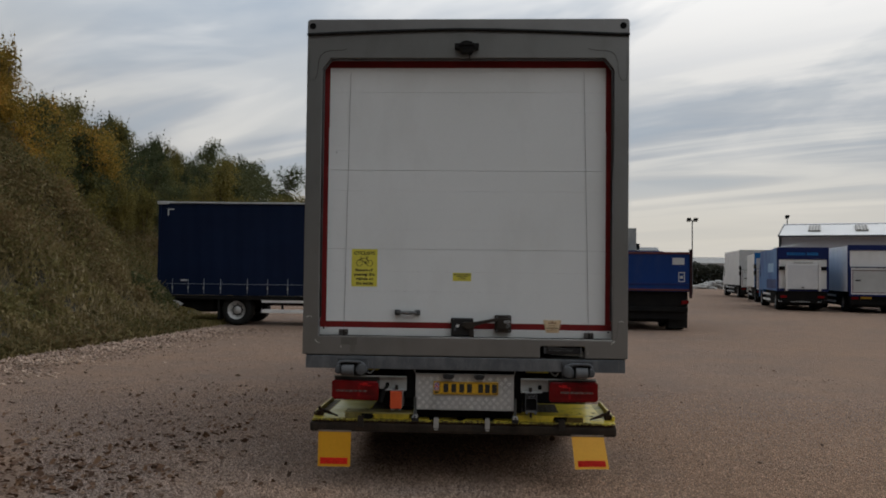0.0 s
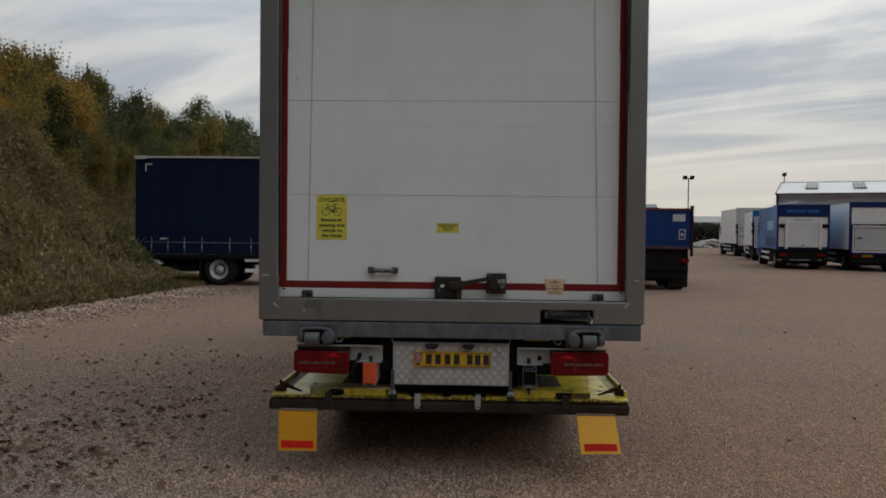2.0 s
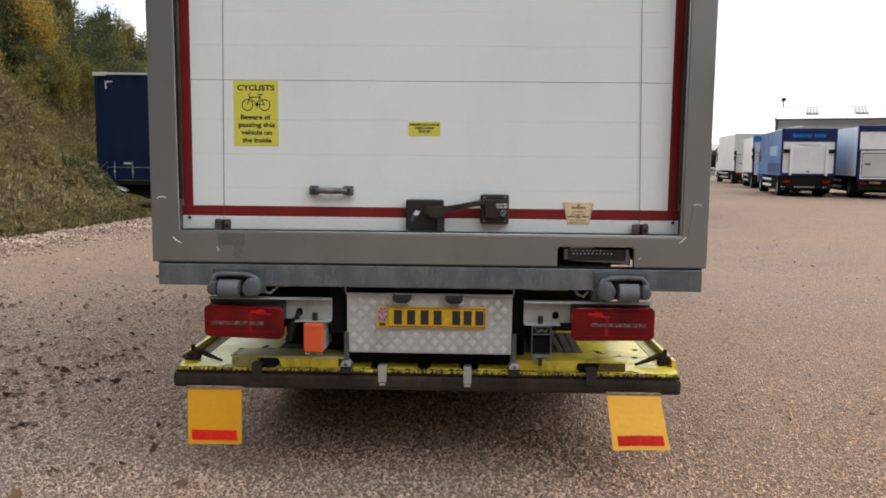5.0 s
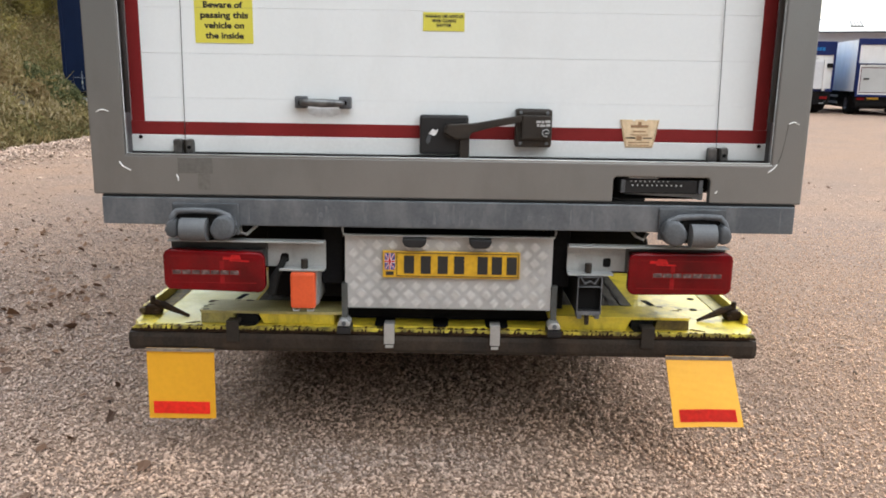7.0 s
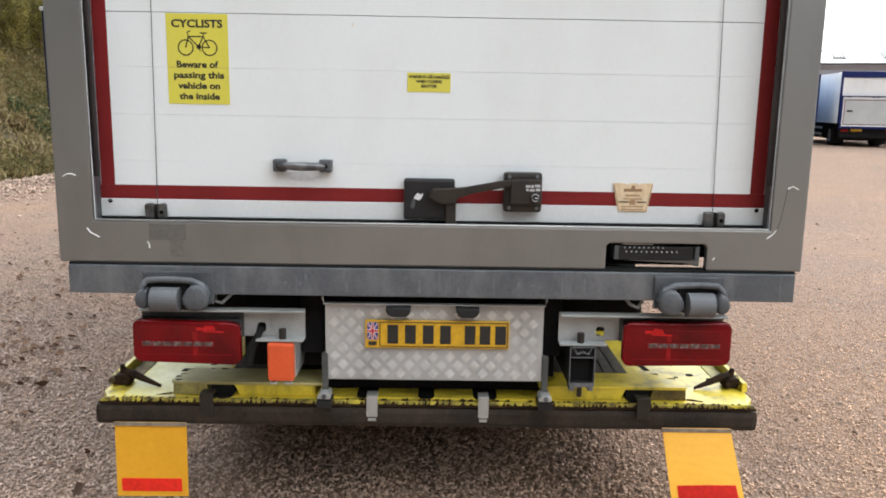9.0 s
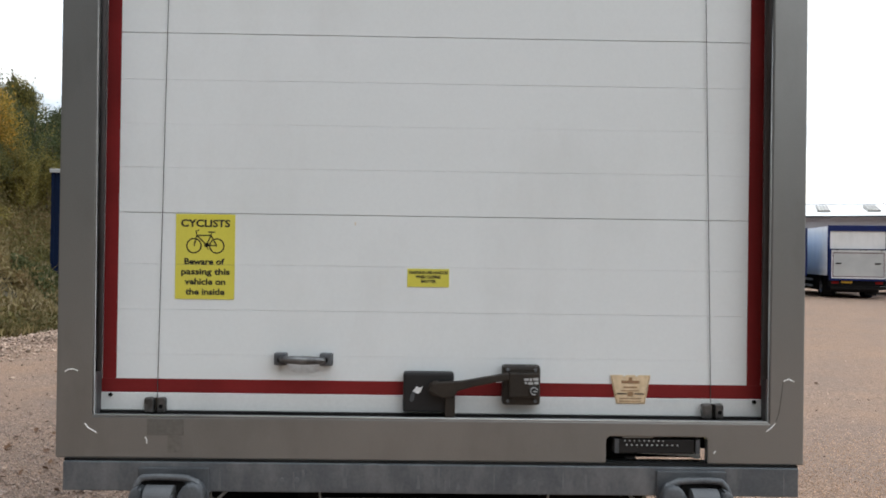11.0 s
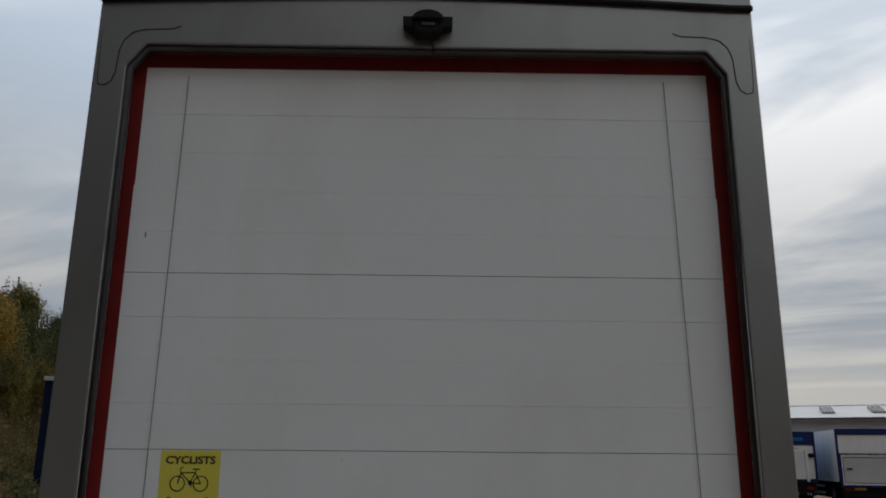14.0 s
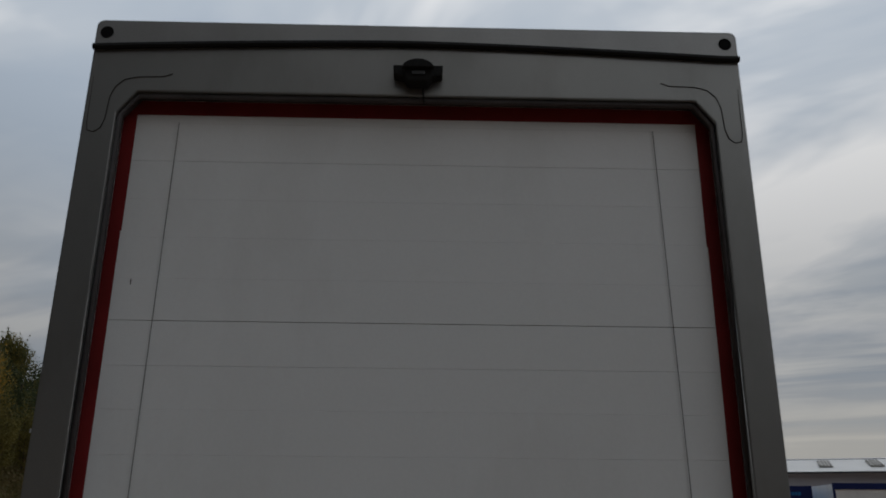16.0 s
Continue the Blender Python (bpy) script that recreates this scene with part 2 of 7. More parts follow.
def gravel_ground():
    m = bpy.data.materials.new("gravel_ground")
    m.use_nodes = True
    nt = m.node_tree
    N, L = nt.nodes.new, nt.links.new
    p = nt.nodes["Principled BSDF"]
    co = N("ShaderNodeTexCoord")
    vor = N("ShaderNodeTexVoronoi"); vor.inputs["Scale"].default_value = 62; vor.inputs["Randomness"].default_value = 1
    L(co.outputs["Object"], vor.inputs["Vector"])
    vor2 = N("ShaderNodeTexVoronoi"); vor2.inputs["Scale"].default_value = 13
    L(co.outputs["Object"], vor2.inputs["Vector"])
    big, mid = N("ShaderNodeTexNoise"), N("ShaderNodeTexNoise")
    for n, s, d in ((big, 0.16, 4), (mid, 1.1, 6)):
        n.inputs["Scale"].default_value, n.inputs["Detail"].default_value = s, d
        L(co.outputs["Object"], n.inputs["Vector"])
    ra = N("ShaderNodeValToRGB")
    e = ra.color_ramp.elements
    e[0].position, e[0].color = 0.0, (0.14, 0.11, 0.09, 1)
    e[1].position, e[1].color = 1.0, (0.41, 0.30, 0.235, 1)
    c = e.new(0.5); c.color = (0.238, 0.174, 0.138, 1)
    sp = N("ShaderNodeSeparateColor")
    L(vor.outputs["Color"], sp.inputs[0]); L(sp.outputs[0], ra.inputs[0])
    # broad patches of tan hoggin between the grey stone
    pr = N("ShaderNodeValToRGB")
    pr.color_ramp.elements[0].position, pr.color_ramp.elements[0].color = 0.34, (0.86, 0.85, 0.85, 1)
    pr.color_ramp.elements[1].position, pr.color_ramp.elements[1].color = 0.66, (1.10, 0.99, 0.86, 1)
    s = N("ShaderNodeMath"); s.operation = "MULTIPLY_ADD"; s.inputs[1].default_value = 0.45
    hb = N("ShaderNodeMath"); hb.operation = "MULTIPLY"; hb.inputs[1].default_value = 0.55
    L(big.outputs["Fac"], hb.inputs[0]); L(mid.outputs["Fac"], s.inputs[0]); L(hb.outputs[0], s.inputs[2]); L(s.outputs[0], pr.inputs[0])
    lane, lmap, lr = N("ShaderNodeTexNoise"), N("ShaderNodeMapping"), N("ShaderNodeMapRange")
    lane.inputs["Scale"].default_value, lane.inputs["Detail"].default_value = 0.5, 6
    lmap.inputs["Rotation"].default_value, lmap.inputs["Scale"].default_value = (0, 0, radians(-18)), (0.35, 1.3, 1)
    L(co.outputs["Object"], lmap.inputs[0]); L(lmap.outputs[0], lane.inputs["Vector"])
    lr.inputs[1].default_value, lr.inputs[2].default_value, lr.inputs[3].default_value, lr.inputs[4].default_value = 0.36, 0.68, 0.15, 0.72
    L(lane.outputs["Fac"], lr.inputs[0])
    fines = N("ShaderNodeMix"); fines.data_type = "RGBA"; fines.inputs["B"].default_value = (0.238, 0.174, 0.138, 1)
    L(lr.outputs[0], fines.inputs["Factor"]); L(ra.outputs[0], fines.inputs["A"])
    mul = N("ShaderNodeMix"); mul.data_type = "RGBA"; mul.blend_type = "MULTIPLY"; mul.inputs["Factor"].default_value = 1
    L(fines.outputs["Result"], mul.inputs["A"]); L(pr.outputs[0], mul.inputs["B"])
    L(mul.outputs["Result"], p.inputs["Base Color"])
    p.inputs["Roughness"].default_value, p.inputs["Specular IOR Level"].default_value = 0.95, 0.08
    inv = N("ShaderNodeMath"); inv.operation = "SUBTRACT"; inv.inputs[0].default_value = 1
    L(vor.outputs["Distance"], inv.inputs[1])
    bp = N("ShaderNodeBump"); bp.inputs["Strength"].default_value, bp.inputs["Distance"].default_value = 0.8, 0.012
    L(inv.outputs[0], bp.inputs["Height"])
    lumps = N("ShaderNodeTexNoise")
    lumps.inputs["Scale"].default_value, lumps.inputs["Detail"].default_value, lumps.inputs["Roughness"].default_value = 9, 5, 0.6
    L(co.outputs["Object"], lumps.inputs["Vector"])
    b3 = N("ShaderNodeBump"); b3.inputs["Strength"].default_value, b3.inputs["Distance"].default_value = 0.7, 0.05
    L(lumps.outputs["Fac"], b3.inputs["Height"])
    b2 = N("ShaderNodeBump"); b2.inputs["Strength"].default_value, b2.inputs["Distance"].default_value = 0.5, 0.03
    L(b3.outputs[0], b2.inputs["Normal"])
    L(mid.outputs["Fac"], b2.inputs["Height"]); L(b2.outputs[0], bp.inputs["Normal"]); L(bp.outputs[0], p.inputs["Normal"])
    return m


def stones_material():
    m = surface("loose_stone", (0.55, 0.378, 0.266), (0.372, 0.288, 0.240), scale=0.7, rough=0.9, bump=0.3, grain=180, island=0.42, spec=0.1)
    nt = m.node_tree
    ramp = next(n for n in nt.nodes if n.type == "VALTORGB")
    noise_out = ramp.inputs[0].links[0].from_socket
    co, sep, add = nt.nodes.new("ShaderNodeTexCoord"), nt.nodes.new("ShaderNodeSeparateXYZ"), nt.nodes.new("ShaderNodeMath")
    add.operation, add.inputs[1].default_value = "MULTIPLY_ADD", -0.075
    nt.links.new(co.outputs["Object"], sep.inputs[0])
    nt.links.new(sep.outputs[0], add.inputs[0])
    nt.links.new(noise_out, add.inputs[2])
    nt.links.new(add.outputs[0], ramp.inputs[0])
    return m


SEAL = surface("grey_rubber_seal", (0.085, 0.080, 0.082), (0.06, 0.057, 0.058), 6, 0.6, 0, 0.05, 120, 0.1, spec=0.25)
STEEL = surface("brushed_grey_frame", (0.286, 0.288, 0.280), (0.246, 0.248, 0.240), 1.2, 0.36, 0.72, 0.02, 240, 0.05, dirt=(0.11, 0.10, 0.09), dirt_amount=0.35)
STEEL_EDGE = surface("bright_edge_highlight", (0.36, 0.36, 0.35), (0.24, 0.24, 0.235), 9, 0.45, 0.6)
CAP = surface("grey_top_cap", (0.32, 0.32, 0.315), (0.28, 0.28, 0.275), 1.5, 0.38, 0.7, 0.02, 200, 0.05, dirt=(0.13, 0.12, 0.11), dirt_amount=0.3)
GALV = surface("galvanised_steel", (0.155, 0.17, 0.185), (0.105, 0.118, 0.132), 5, 0.42, 0.5, 0.03, 120, 0.1, dirt=(0.33, 0.34, 0.35), dirt_amount=0.5, dirt_scale=5)
WHITE = surface("white_shutter_paint", (0.755, 0.785, 0.79), (0.72, 0.75, 0.75), 1.1, 0.38, 0.0, 0.015, 90, 0.012, dirt=(0.58, 0.59, 0.575), dirt_amount=0.5, dirt_scale=0.9)
WHITE_DIM = surface("white_bottom_rail", (0.70, 0.71, 0.70), (0.64, 0.65, 0.64), 4, 0.4, 0.0, 0.02, 90, 0.03, dirt=(0.40, 0.40, 0.38), dirt_amount=0.4)
CABLE = surface("grey_wire", (0.10, 0.10, 0.10), (0.06, 0.06, 0.06), 8, 0.5, 0.5)
CHIP = surface("bare_paint_chip", (0.80, 0.80, 0.78), (0.7, 0.7, 0.68), 20, 0.5)
GAP = surface("dark_gap", (0.008, 0.008, 0.008), rough=0.9, spec=0.1)
GROOVE = surface("groove_grey", (0.20, 0.20, 0.20), (0.62, 0.62, 0.62), 1.1, rough=0.8)
RED_TAPE = surface("red_reflective_tape", (0.198, 0.021, 0.021), (0.152, 0.016, 0.016), 6, 0.45, 0.0, 0.05, 300, 0.1, dirt=(0.16, 0.03, 0.03), dirt_amount=0.3, spec=0.12)
RIM = surface("dusty_rim", (0.30, 0.30, 0.30), (0.18, 0.18, 0.18), 6, 0.5, 0.3)
RUBBER = surface("black_rubber", (0.010, 0.010, 0.010), (0.017, 0.017, 0.016), 8, 0.75, 0.0, 0.1, 150, 0.2, spec=0.15)
BLACK = surface("black_plastic", (0.014, 0.014, 0.015), (0.02, 0.02, 0.02), 8, 0.45, 0, 0.05, 200, 0.15, spec=0.3)
LOCK_BROWN = surface("lock_casting", (0.034, 0.027, 0.021), (0.020, 0.017, 0.014), 12, 0.5, 0.0, 0.1, 220, 0.2, spec=0.3)
CHEQUER = surface("chequered_aluminium", (0.50, 0.505, 0.50), (0.41, 0.415, 0.41), 6, 0.45, 0.35, 0.05, 160, 0.08, dirt=(0.24, 0.23, 0.21), dirt_amount=0.6, dirt_scale=4)
ALU = surface("aluminium", (0.46, 0.46, 0.44), (0.34, 0.34, 0.33), 8, 0.45, 0.5, 0.05, 160, 0.06, dirt=(0.30, 0.29, 0.27), dirt_amount=0.5, dirt_scale=5)
TREAD = surface("tread_bar_aluminium", (0.80, 0.80, 0.78), (0.64, 0.64, 0.62), 9, 0.35, 0.35)
PAINT_GREY = surface("light_grey_bracket", (0.42, 0.43, 0.42), (0.33, 0.34, 0.33), 7, 0.5, 0.2, 0.03, 150, 0.06, dirt=(0.15, 0.14, 0.12), dirt_amount=0.5, dirt_scale=4)
BUMPER = surface("grey_bumper_plastic", (0.056, 0.061, 0.067), (0.098, 0.104, 0.111), 14, 0.55, 0, 0.1, 120, 0.15)
STRAP_RUBBER = surface("worn_pale_rubber", (0.125, 0.132, 0.140), (0.075, 0.080, 0.086), 16, 0.5, 0, 0.1, 120, 0.15)
ROLLER = surface("grey_roller", (0.095, 0.099, 0.104), (0.135, 0.140, 0.145), 9, 0.6, 0, 0.05, 160, 0.1)
YELLOW_PAINT = surface("chipped_yellow_paint", (0.80, 0.63, 0.045), (0.68, 0.54, 0.05), 6, 0.36, 0, 0.05, 120, 0.06, dirt=(0.05, 0.04, 0.02), dirt_amount=0.9, dirt_scale=5, coat=0.2)
YELLOW_EDGE = surface("scuffed_yellow_edge", (0.62, 0.52, 0.05), (0.10, 0.08, 0.02), 22, 0.55, 0, 0.2, 90, 0.2, dirt=(0.03, 0.025, 0.02), dirt_amount=0.95, dirt_scale=9)
# near black, also for masses that stand in for deep shade
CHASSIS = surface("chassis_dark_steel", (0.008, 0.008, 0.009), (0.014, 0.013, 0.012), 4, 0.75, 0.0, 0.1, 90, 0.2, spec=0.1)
RAIL = surface("dirty_dark_rail", (0.040, 0.030, 0.022), (0.022, 0.018, 0.015), 5, 0.65, 0.0, 0.15, 120, 0.2, dirt=(0.085, 0.055, 0.035), dirt_amount=0.5, dirt_scale=6, spec=0.15)
LATCH = surface("rusty_black_iron", (0.020, 0.014, 0.010), (0.045, 0.026, 0.014), 25, 0.75, 0.0, 0.2, 150, 0.3, spec=0.08)
STREAK = surface("scraped_zinc", (0.19, 0.205, 0.22), (0.14, 0.155, 0.17), 30, 0.5, 0.4)
FLANGE = surface("dark_grey_and_shade", (0.045, 0.047, 0.043), (0.08, 0.083, 0.078), 6, 0.6)
RUST = surface("rusty_dirty_paint", (0.16, 0.115, 0.022), (0.05, 0.032, 0.014), 14, 0.7, 0, 0.2, 90, 0.25)
GRIP = surface("worn_anti_slip_strip", (0.060, 0.052, 0.042), (0.10, 0.088, 0.07), 30, 0.8, 0, 0.3, 160, 0.3, spec=0.2)
MOSSY = surface("dirty_yellow_paint", (0.52, 0.44, 0.10), (0.26, 0.235, 0.10), 7, 0.5, 0, 0.1, 120, 0.15, dirt=(0.08, 0.07, 0.03), dirt_amount=0.9, dirt_scale=6)
WORN = surface("worn_olive_cream_paint", (0.60, 0.54, 0.24), (0.36, 0.32, 0.12), 5, 0.45, 0, 0.08, 120, 0.12, dirt=(0.14, 0.12, 0.04), dirt_amount=0.5, dirt_scale=4)
CREAM = surface("cream_deck_glare", (0.80, 0.75, 0.38), (0.64, 0.57, 0.18), 5, 0.40, 0, 0.06, 120, 0.10, dirt=(0.22, 0.20, 0.06), dirt_amount=0.35, dirt_scale=4)
CLIP = surface("dull_galvanised_clip", (0.16, 0.155, 0.15), (0.07, 0.068, 0.065), 28, 0.4, 0.7)
CHROME = surface("scratched_grey_handle", (0.20, 0.20, 0.20), (0.09, 0.09, 0.09), 28, 0.36, 0.7)
LENS_MID = surface("mid_red_lens_highlight", (0.30, 0.006, 0.008), (0.20, 0.005, 0.007), 20, 0.2, spec=0.3)
FLAP = surface("amber_flap", (0.80, 0.40, 0.015), (0.74, 0.36, 0.012), 3, 0.5, 0, 0.02, 60, 0.03)
BATTEN = surface("dirty_batten", (0.30, 0.25, 0.19), (0.16, 0.12, 0.09), 25, 0.6)
FLAP_RED = surface("red_flap_strip", (0.78, 0.030, 0.016), (0.72, 0.027, 0.015), 5, 0.45, spec=0.2)
ORANGE = surface("orange_cap", (0.66, 0.092, 0.022), (0.56, 0.075, 0.018), 9, 0.5, 0, 0.03, 120, 0.05)
LENS = surface("red_lamp_lens", (0.19, 0.0030, 0.005), (0.085, 0.0018, 0.003), 6, 0.10, 0, 0.01, 130, 0.08, dirt=(0.08, 0.003, 0.005), dirt_amount=0.6, dirt_scale=5, coat=0.1, spec=0.22)
LENS_RIM = surface("dark_red_lens_rim", (0.16, 0.005, 0.006), (0.22, 0.006, 0.008), 18, 0.2, spec=0.3)
LENS_BRIGHT = surface("bright_red_lens_highlight", (0.62, 0.014, 0.016), (0.34, 0.01, 0.01), 40, 0.12, 0, 0, 60, 0.1, spec=0.25)
LENS_DARK = surface("smoked_lens_row", (0.075, 0.040, 0.038), (0.17, 0.12, 0.11), 55, 0.25, 0.1, spec=0.3)
STICKER = surface("yellow_sticker", (0.66, 0.60, 0.07), (0.62, 0.57, 0.08), 5, 0.42, 0, 0.01, 90, 0.02)
PLATE_YELLOW = surface("yellow_plate", (0.66, 0.385, 0.014), (0.58, 0.33, 0.013), 9, 0.35, dirt=(0.30, 0.18, 0.03), dirt_amount=0.5, dirt_scale=5)
INK = surface("black_ink", (0.02, 0.02, 0.018), rough=0.5)
BADGE = surface("tan_badge", (0.72, 0.58, 0.39), (0.64, 0.48, 0.29), 26, 0.5)
BADGE_INK = surface("brown_badge_print", (0.36, 0.22, 0.11), (0.26, 0.15, 0.08), 40, 0.5)
FLAG_BLUE = surface("flag_blue", (0.03, 0.05, 0.25), rough=0.4)
FLAG_WHITE = surface("flag_white", (0.75, 0.75, 0.75), rough=0.4)
FLAG_RED = surface("flag_red", (0.55, 0.03, 0.04), rough=0.4)
NAVY = surface("navy_curtain", (0.0022, 0.0095, 0.036), (0.0018, 0.0075, 0.030), 0.8, 0.65, 0, 0.05, 6, 0.05, spec=0.2)
BLUE = surface("blue_body_paint", (0.006, 0.034, 0.165), (0.005, 0.028, 0.13), 1, 0.5, 0, 0.01, 40, 0.04, dirt=(0.06, 0.07, 0.10), dirt_amount=0.3, spec=0.2)
BLUE_DARK = surface("dark_blue_paint", (0.008, 0.020, 0.115), (0.007, 0.017, 0.09), 1, 0.4, spec=0.3)
MAROON_DARK = surface("dark_maroon_post", (0.035, 0.012, 0.014), (0.025, 0.01, 0.012), 5, 0.6, spec=0.2)
CYAN = surface("light_blue_livery", (0.025, 0.17, 0.42), (0.012, 0.08, 0.28), 0.6, 0.45, 0, 0.01, 40, 0.05, spec=0.2)
LIVERY_PALE = surface("pale_blue_livery", (0.26, 0.45, 0.64), (0.16, 0.34, 0.56), 1.5, 0.45, spec=0.3)
MAROON = surface("maroon_trim", (0.10, 0.02, 0.025), (0.08, 0.018, 0.02), 3, 0.5)
VAN_WHITE = surface("white_van_paint", (0.80, 0.80, 0.79), (0.74, 0.745, 0.74), 0.8, 0.4, 0, 0.01, 40, 0.03, dirt=(0.5, 0.5, 0.48), dirt_amount=0.35)
PALE_GREY = surface("pale_grey_lift", (0.52, 0.53, 0.53), (0.44, 0.45, 0.45), 1.5, 0.5, 0.1, 0.02, 60, 0.05, dirt=(0.3, 0.3, 0.28), dirt_amount=0.35)
STRAP = surface("faded_grey_strap", (0.27, 0.30, 0.34), (0.13, 0.15, 0.19), 9, 0.7)
LIFT_GREY = surface("grey_lift_panel", (0.52, 0.53, 0.52), (0.44, 0.45, 0.45), 1.5, 0.5, 0.1, 0.02, 60, 0.05)
LIFT_WHITE = surface("pale_lift_panel", (0.70, 0.71, 0.72), (0.62, 0.63, 0.65), 1.2, 0.5)
RIM_PALE = surface("pale_steel_rim", (0.55, 0.55, 0.54), (0.36, 0.36, 0.36), 9, 0.45, 0.3)
GLASS = surface("dark_window", (0.015, 0.018, 0.02), rough=0.08)
ROOF_WHITE = surface("white_sheet_roof", (0.71, 0.705, 0.69), (0.65, 0.645, 0.63), 0.3, 0.5, 0, 0.02, 30, 0.03)
SHED_GREY = surface("grey_cladding", (0.50, 0.51, 0.56), (0.45, 0.46, 0.51), 0.2, 0.5, 0.1, 0.02, 30, 0.04)
TRIM_DARK = surface("dark_grey_trim", (0.075, 0.08, 0.09), (0.055, 0.06, 0.07), 1.0, 0.5)
SKYLIGHT = surface("grey_rooflight", (0.36, 0.345, 0.31), (0.29, 0.28, 0.255), 2, 0.4)
SKYLIGHT_BAR = surface("dull_rooflight_bar", (0.20, 0.19, 0.17), (0.15, 0.145, 0.135), 2, 0.5)
CONCRETE = surface("pale_rubble", (0.42, 0.41, 0.39), (0.30, 0.29, 0.27), 2, 0.85, 0, 0.2, 20, 0.2)
BARK = surface("bark", (0.075, 0.055, 0.04), (0.045, 0.035, 0.028), 6, 0.9, 0, 0.4, 60, 0.25)
SOIL = surface("bank_soil", (0.040, 0.033, 0.019), (0.065, 0.052, 0.028), 0.6, 0.95, 0, 0.4, 14, 0.3)
CLADDING = surface("dark_grey_light_wall", (0.13, 0.13, 0.12), (0.10, 0.10, 0.095), 0.5, 0.7, 0, 0.1, 12, 0.1)
GRAVEL = gravel_ground()
STONE = stones_material()
VERGE_STONE = surface("brown_verge_stone", (0.46, 0.345, 0.268), (0.27, 0.196, 0.152), scale=0.9, rough=0.95, bump=0.3, grain=120, island=0.5, spec=0.1)
WEED = leafy("bank_weeds", [(0.066, 0.066, 0.024), (0.128, 0.118, 0.040), (0.205, 0.170, 0.064), (0.250, 0.188, 0.086), (0.34, 0.28, 0.15)], 0.75, broad=1.3)
STALK = leafy("dry_stalks", [(0.10, 0.085, 0.040), (0.20, 0.155, 0.075), (0.34, 0.275, 0.16), (0.48, 0.41, 0.27)], 0.8, 0.2)
BRAMBLE = leafy("bramble_leaves", [(0.050, 0.054, 0.024), (0.104, 0.098, 0.038), (0.172, 0.136, 0.058), (0.205, 0.134, 0.062)], 0.6, broad=1.0)
AUTUMN = leafy("autumn_leaves", [(0.100, 0.090, 0.026), (0.195, 0.148, 0.030), (0.350, 0.228, 0.038), (0.430, 0.235, 0.038), (0.350, 0.150, 0.034)], 0.5)
OLIVE = leafy("olive_leaves", [(0.072, 0.070, 0.025), (0.142, 0.128, 0.036), (0.235, 0.190, 0.050), (0.34, 0.245, 0.058)], 0.5)
DARKLEAF = leafy("dark_green_leaves", [(0.032, 0.046, 0.021), (0.064, 0.082, 0.034), (0.105, 0.112, 0.046), (0.150, 0.135, 0.050)], 0.5)
HEDGE = leafy("grey_green_hedge", [(0.022, 0.026, 0.022), (0.038, 0.044, 0.034), (0.058, 0.062, 0.046), (0.080, 0.075, 0.056)], 0.5)
LITTER = leafy("leaf_litter", [(0.042, 0.027, 0.020), (0.080, 0.047, 0.031), (0.130, 0.073, 0.044), (0.18, 0.10, 0.055), (0.33, 0.23, 0.14)], 1.0, 0.1)

# ---- mesh helpers ----


def finish(bm, name, smooth=False):
    me = bpy.data.meshes.new(name)
    bmesh.ops.recalc_face_normals(bm, faces=bm.faces[:])
    bm.to_mesh(me)
    bm.free()
    if smooth:
        me.polygons.foreach_set("use_smooth", [True] * len(me.polygons))
    return me


def part(name, bm, material, parent, label="", smooth=False):
    """Links a bmesh as one mesh object under a thing or a part."""
    me = finish(bm, name, smooth) if isinstance(bm, bmesh.types.BMesh) else bm
    if not me.materials:
        me.materials.append(material)
    ob = new(name, me)
    ob.parent = parent
    return tagged(ob, label)


def thing(name, m, label, category, group="", kind=""):
    ob = new(name)
    ob.empty_display_size = 0.2
    ob.matrix_world = m
    return tagged(ob, label, category, group, kind)


def box(x0, x1, y0, y1, z0, z1, bevel=0.0, bm=None, seg=2):
    own = bmesh.new()
    r = bmesh.ops.create_cube(own, size=1)
    bmesh.ops.scale(own, vec=(abs(x1 - x0), abs(y1 - y0), abs(z1 - z0)), verts=own.verts)
    bmesh.ops.translate(own, vec=((x0 + x1) / 2, (y0 + y1) / 2, (z0 + z1) / 2), verts=own.verts)
    if bevel:
        bmesh.ops.bevel(own, geom=own.edges[:], offset=bevel, segments=seg, affect="EDGES", profile=0.6)
    return join(bm, own)


def join(bm, own):
    if bm is None:
        return own
    me = bpy.data.meshes.new("tmp")
    own.to_mesh(me)
    own.free()
    bm.from_mesh(me)
    bpy.data.meshes.remove(me)
    return bm


def prism(points, y0, y1, bevel=0.0, bm=None, axis="y"):
    """A polygon of (x, z) drawn out from y0 to y1 (or of (y, z) along x, or (x, y) along z)."""
    own = bmesh.new()
    put = {"y": lambda a, b, d: (a, d, b), "x": lambda a, b, d: (d, a, b), "z": lambda a, b, d: (a, b, d)}[axis]
    f = own.faces.new([own.verts.new(put(a, b, y0)) for a, b in points])
    r = bmesh.ops.extrude_face_region(own, geom=[f])
    step = Vector(put(0, 0, y1 - y0))
    bmesh.ops.translate(own, vec=step, verts=[v for v in r["geom"] if isinstance(v, bmesh.types.BMVert)])
    bmesh.ops.recalc_face_normals(own, faces=own.faces[:])
    if bevel:
        bmesh.ops.bevel(own, geom=own.edges[:], offset=bevel, segments=2, affect="EDGES", profile=0.6)
    return join(bm, own)


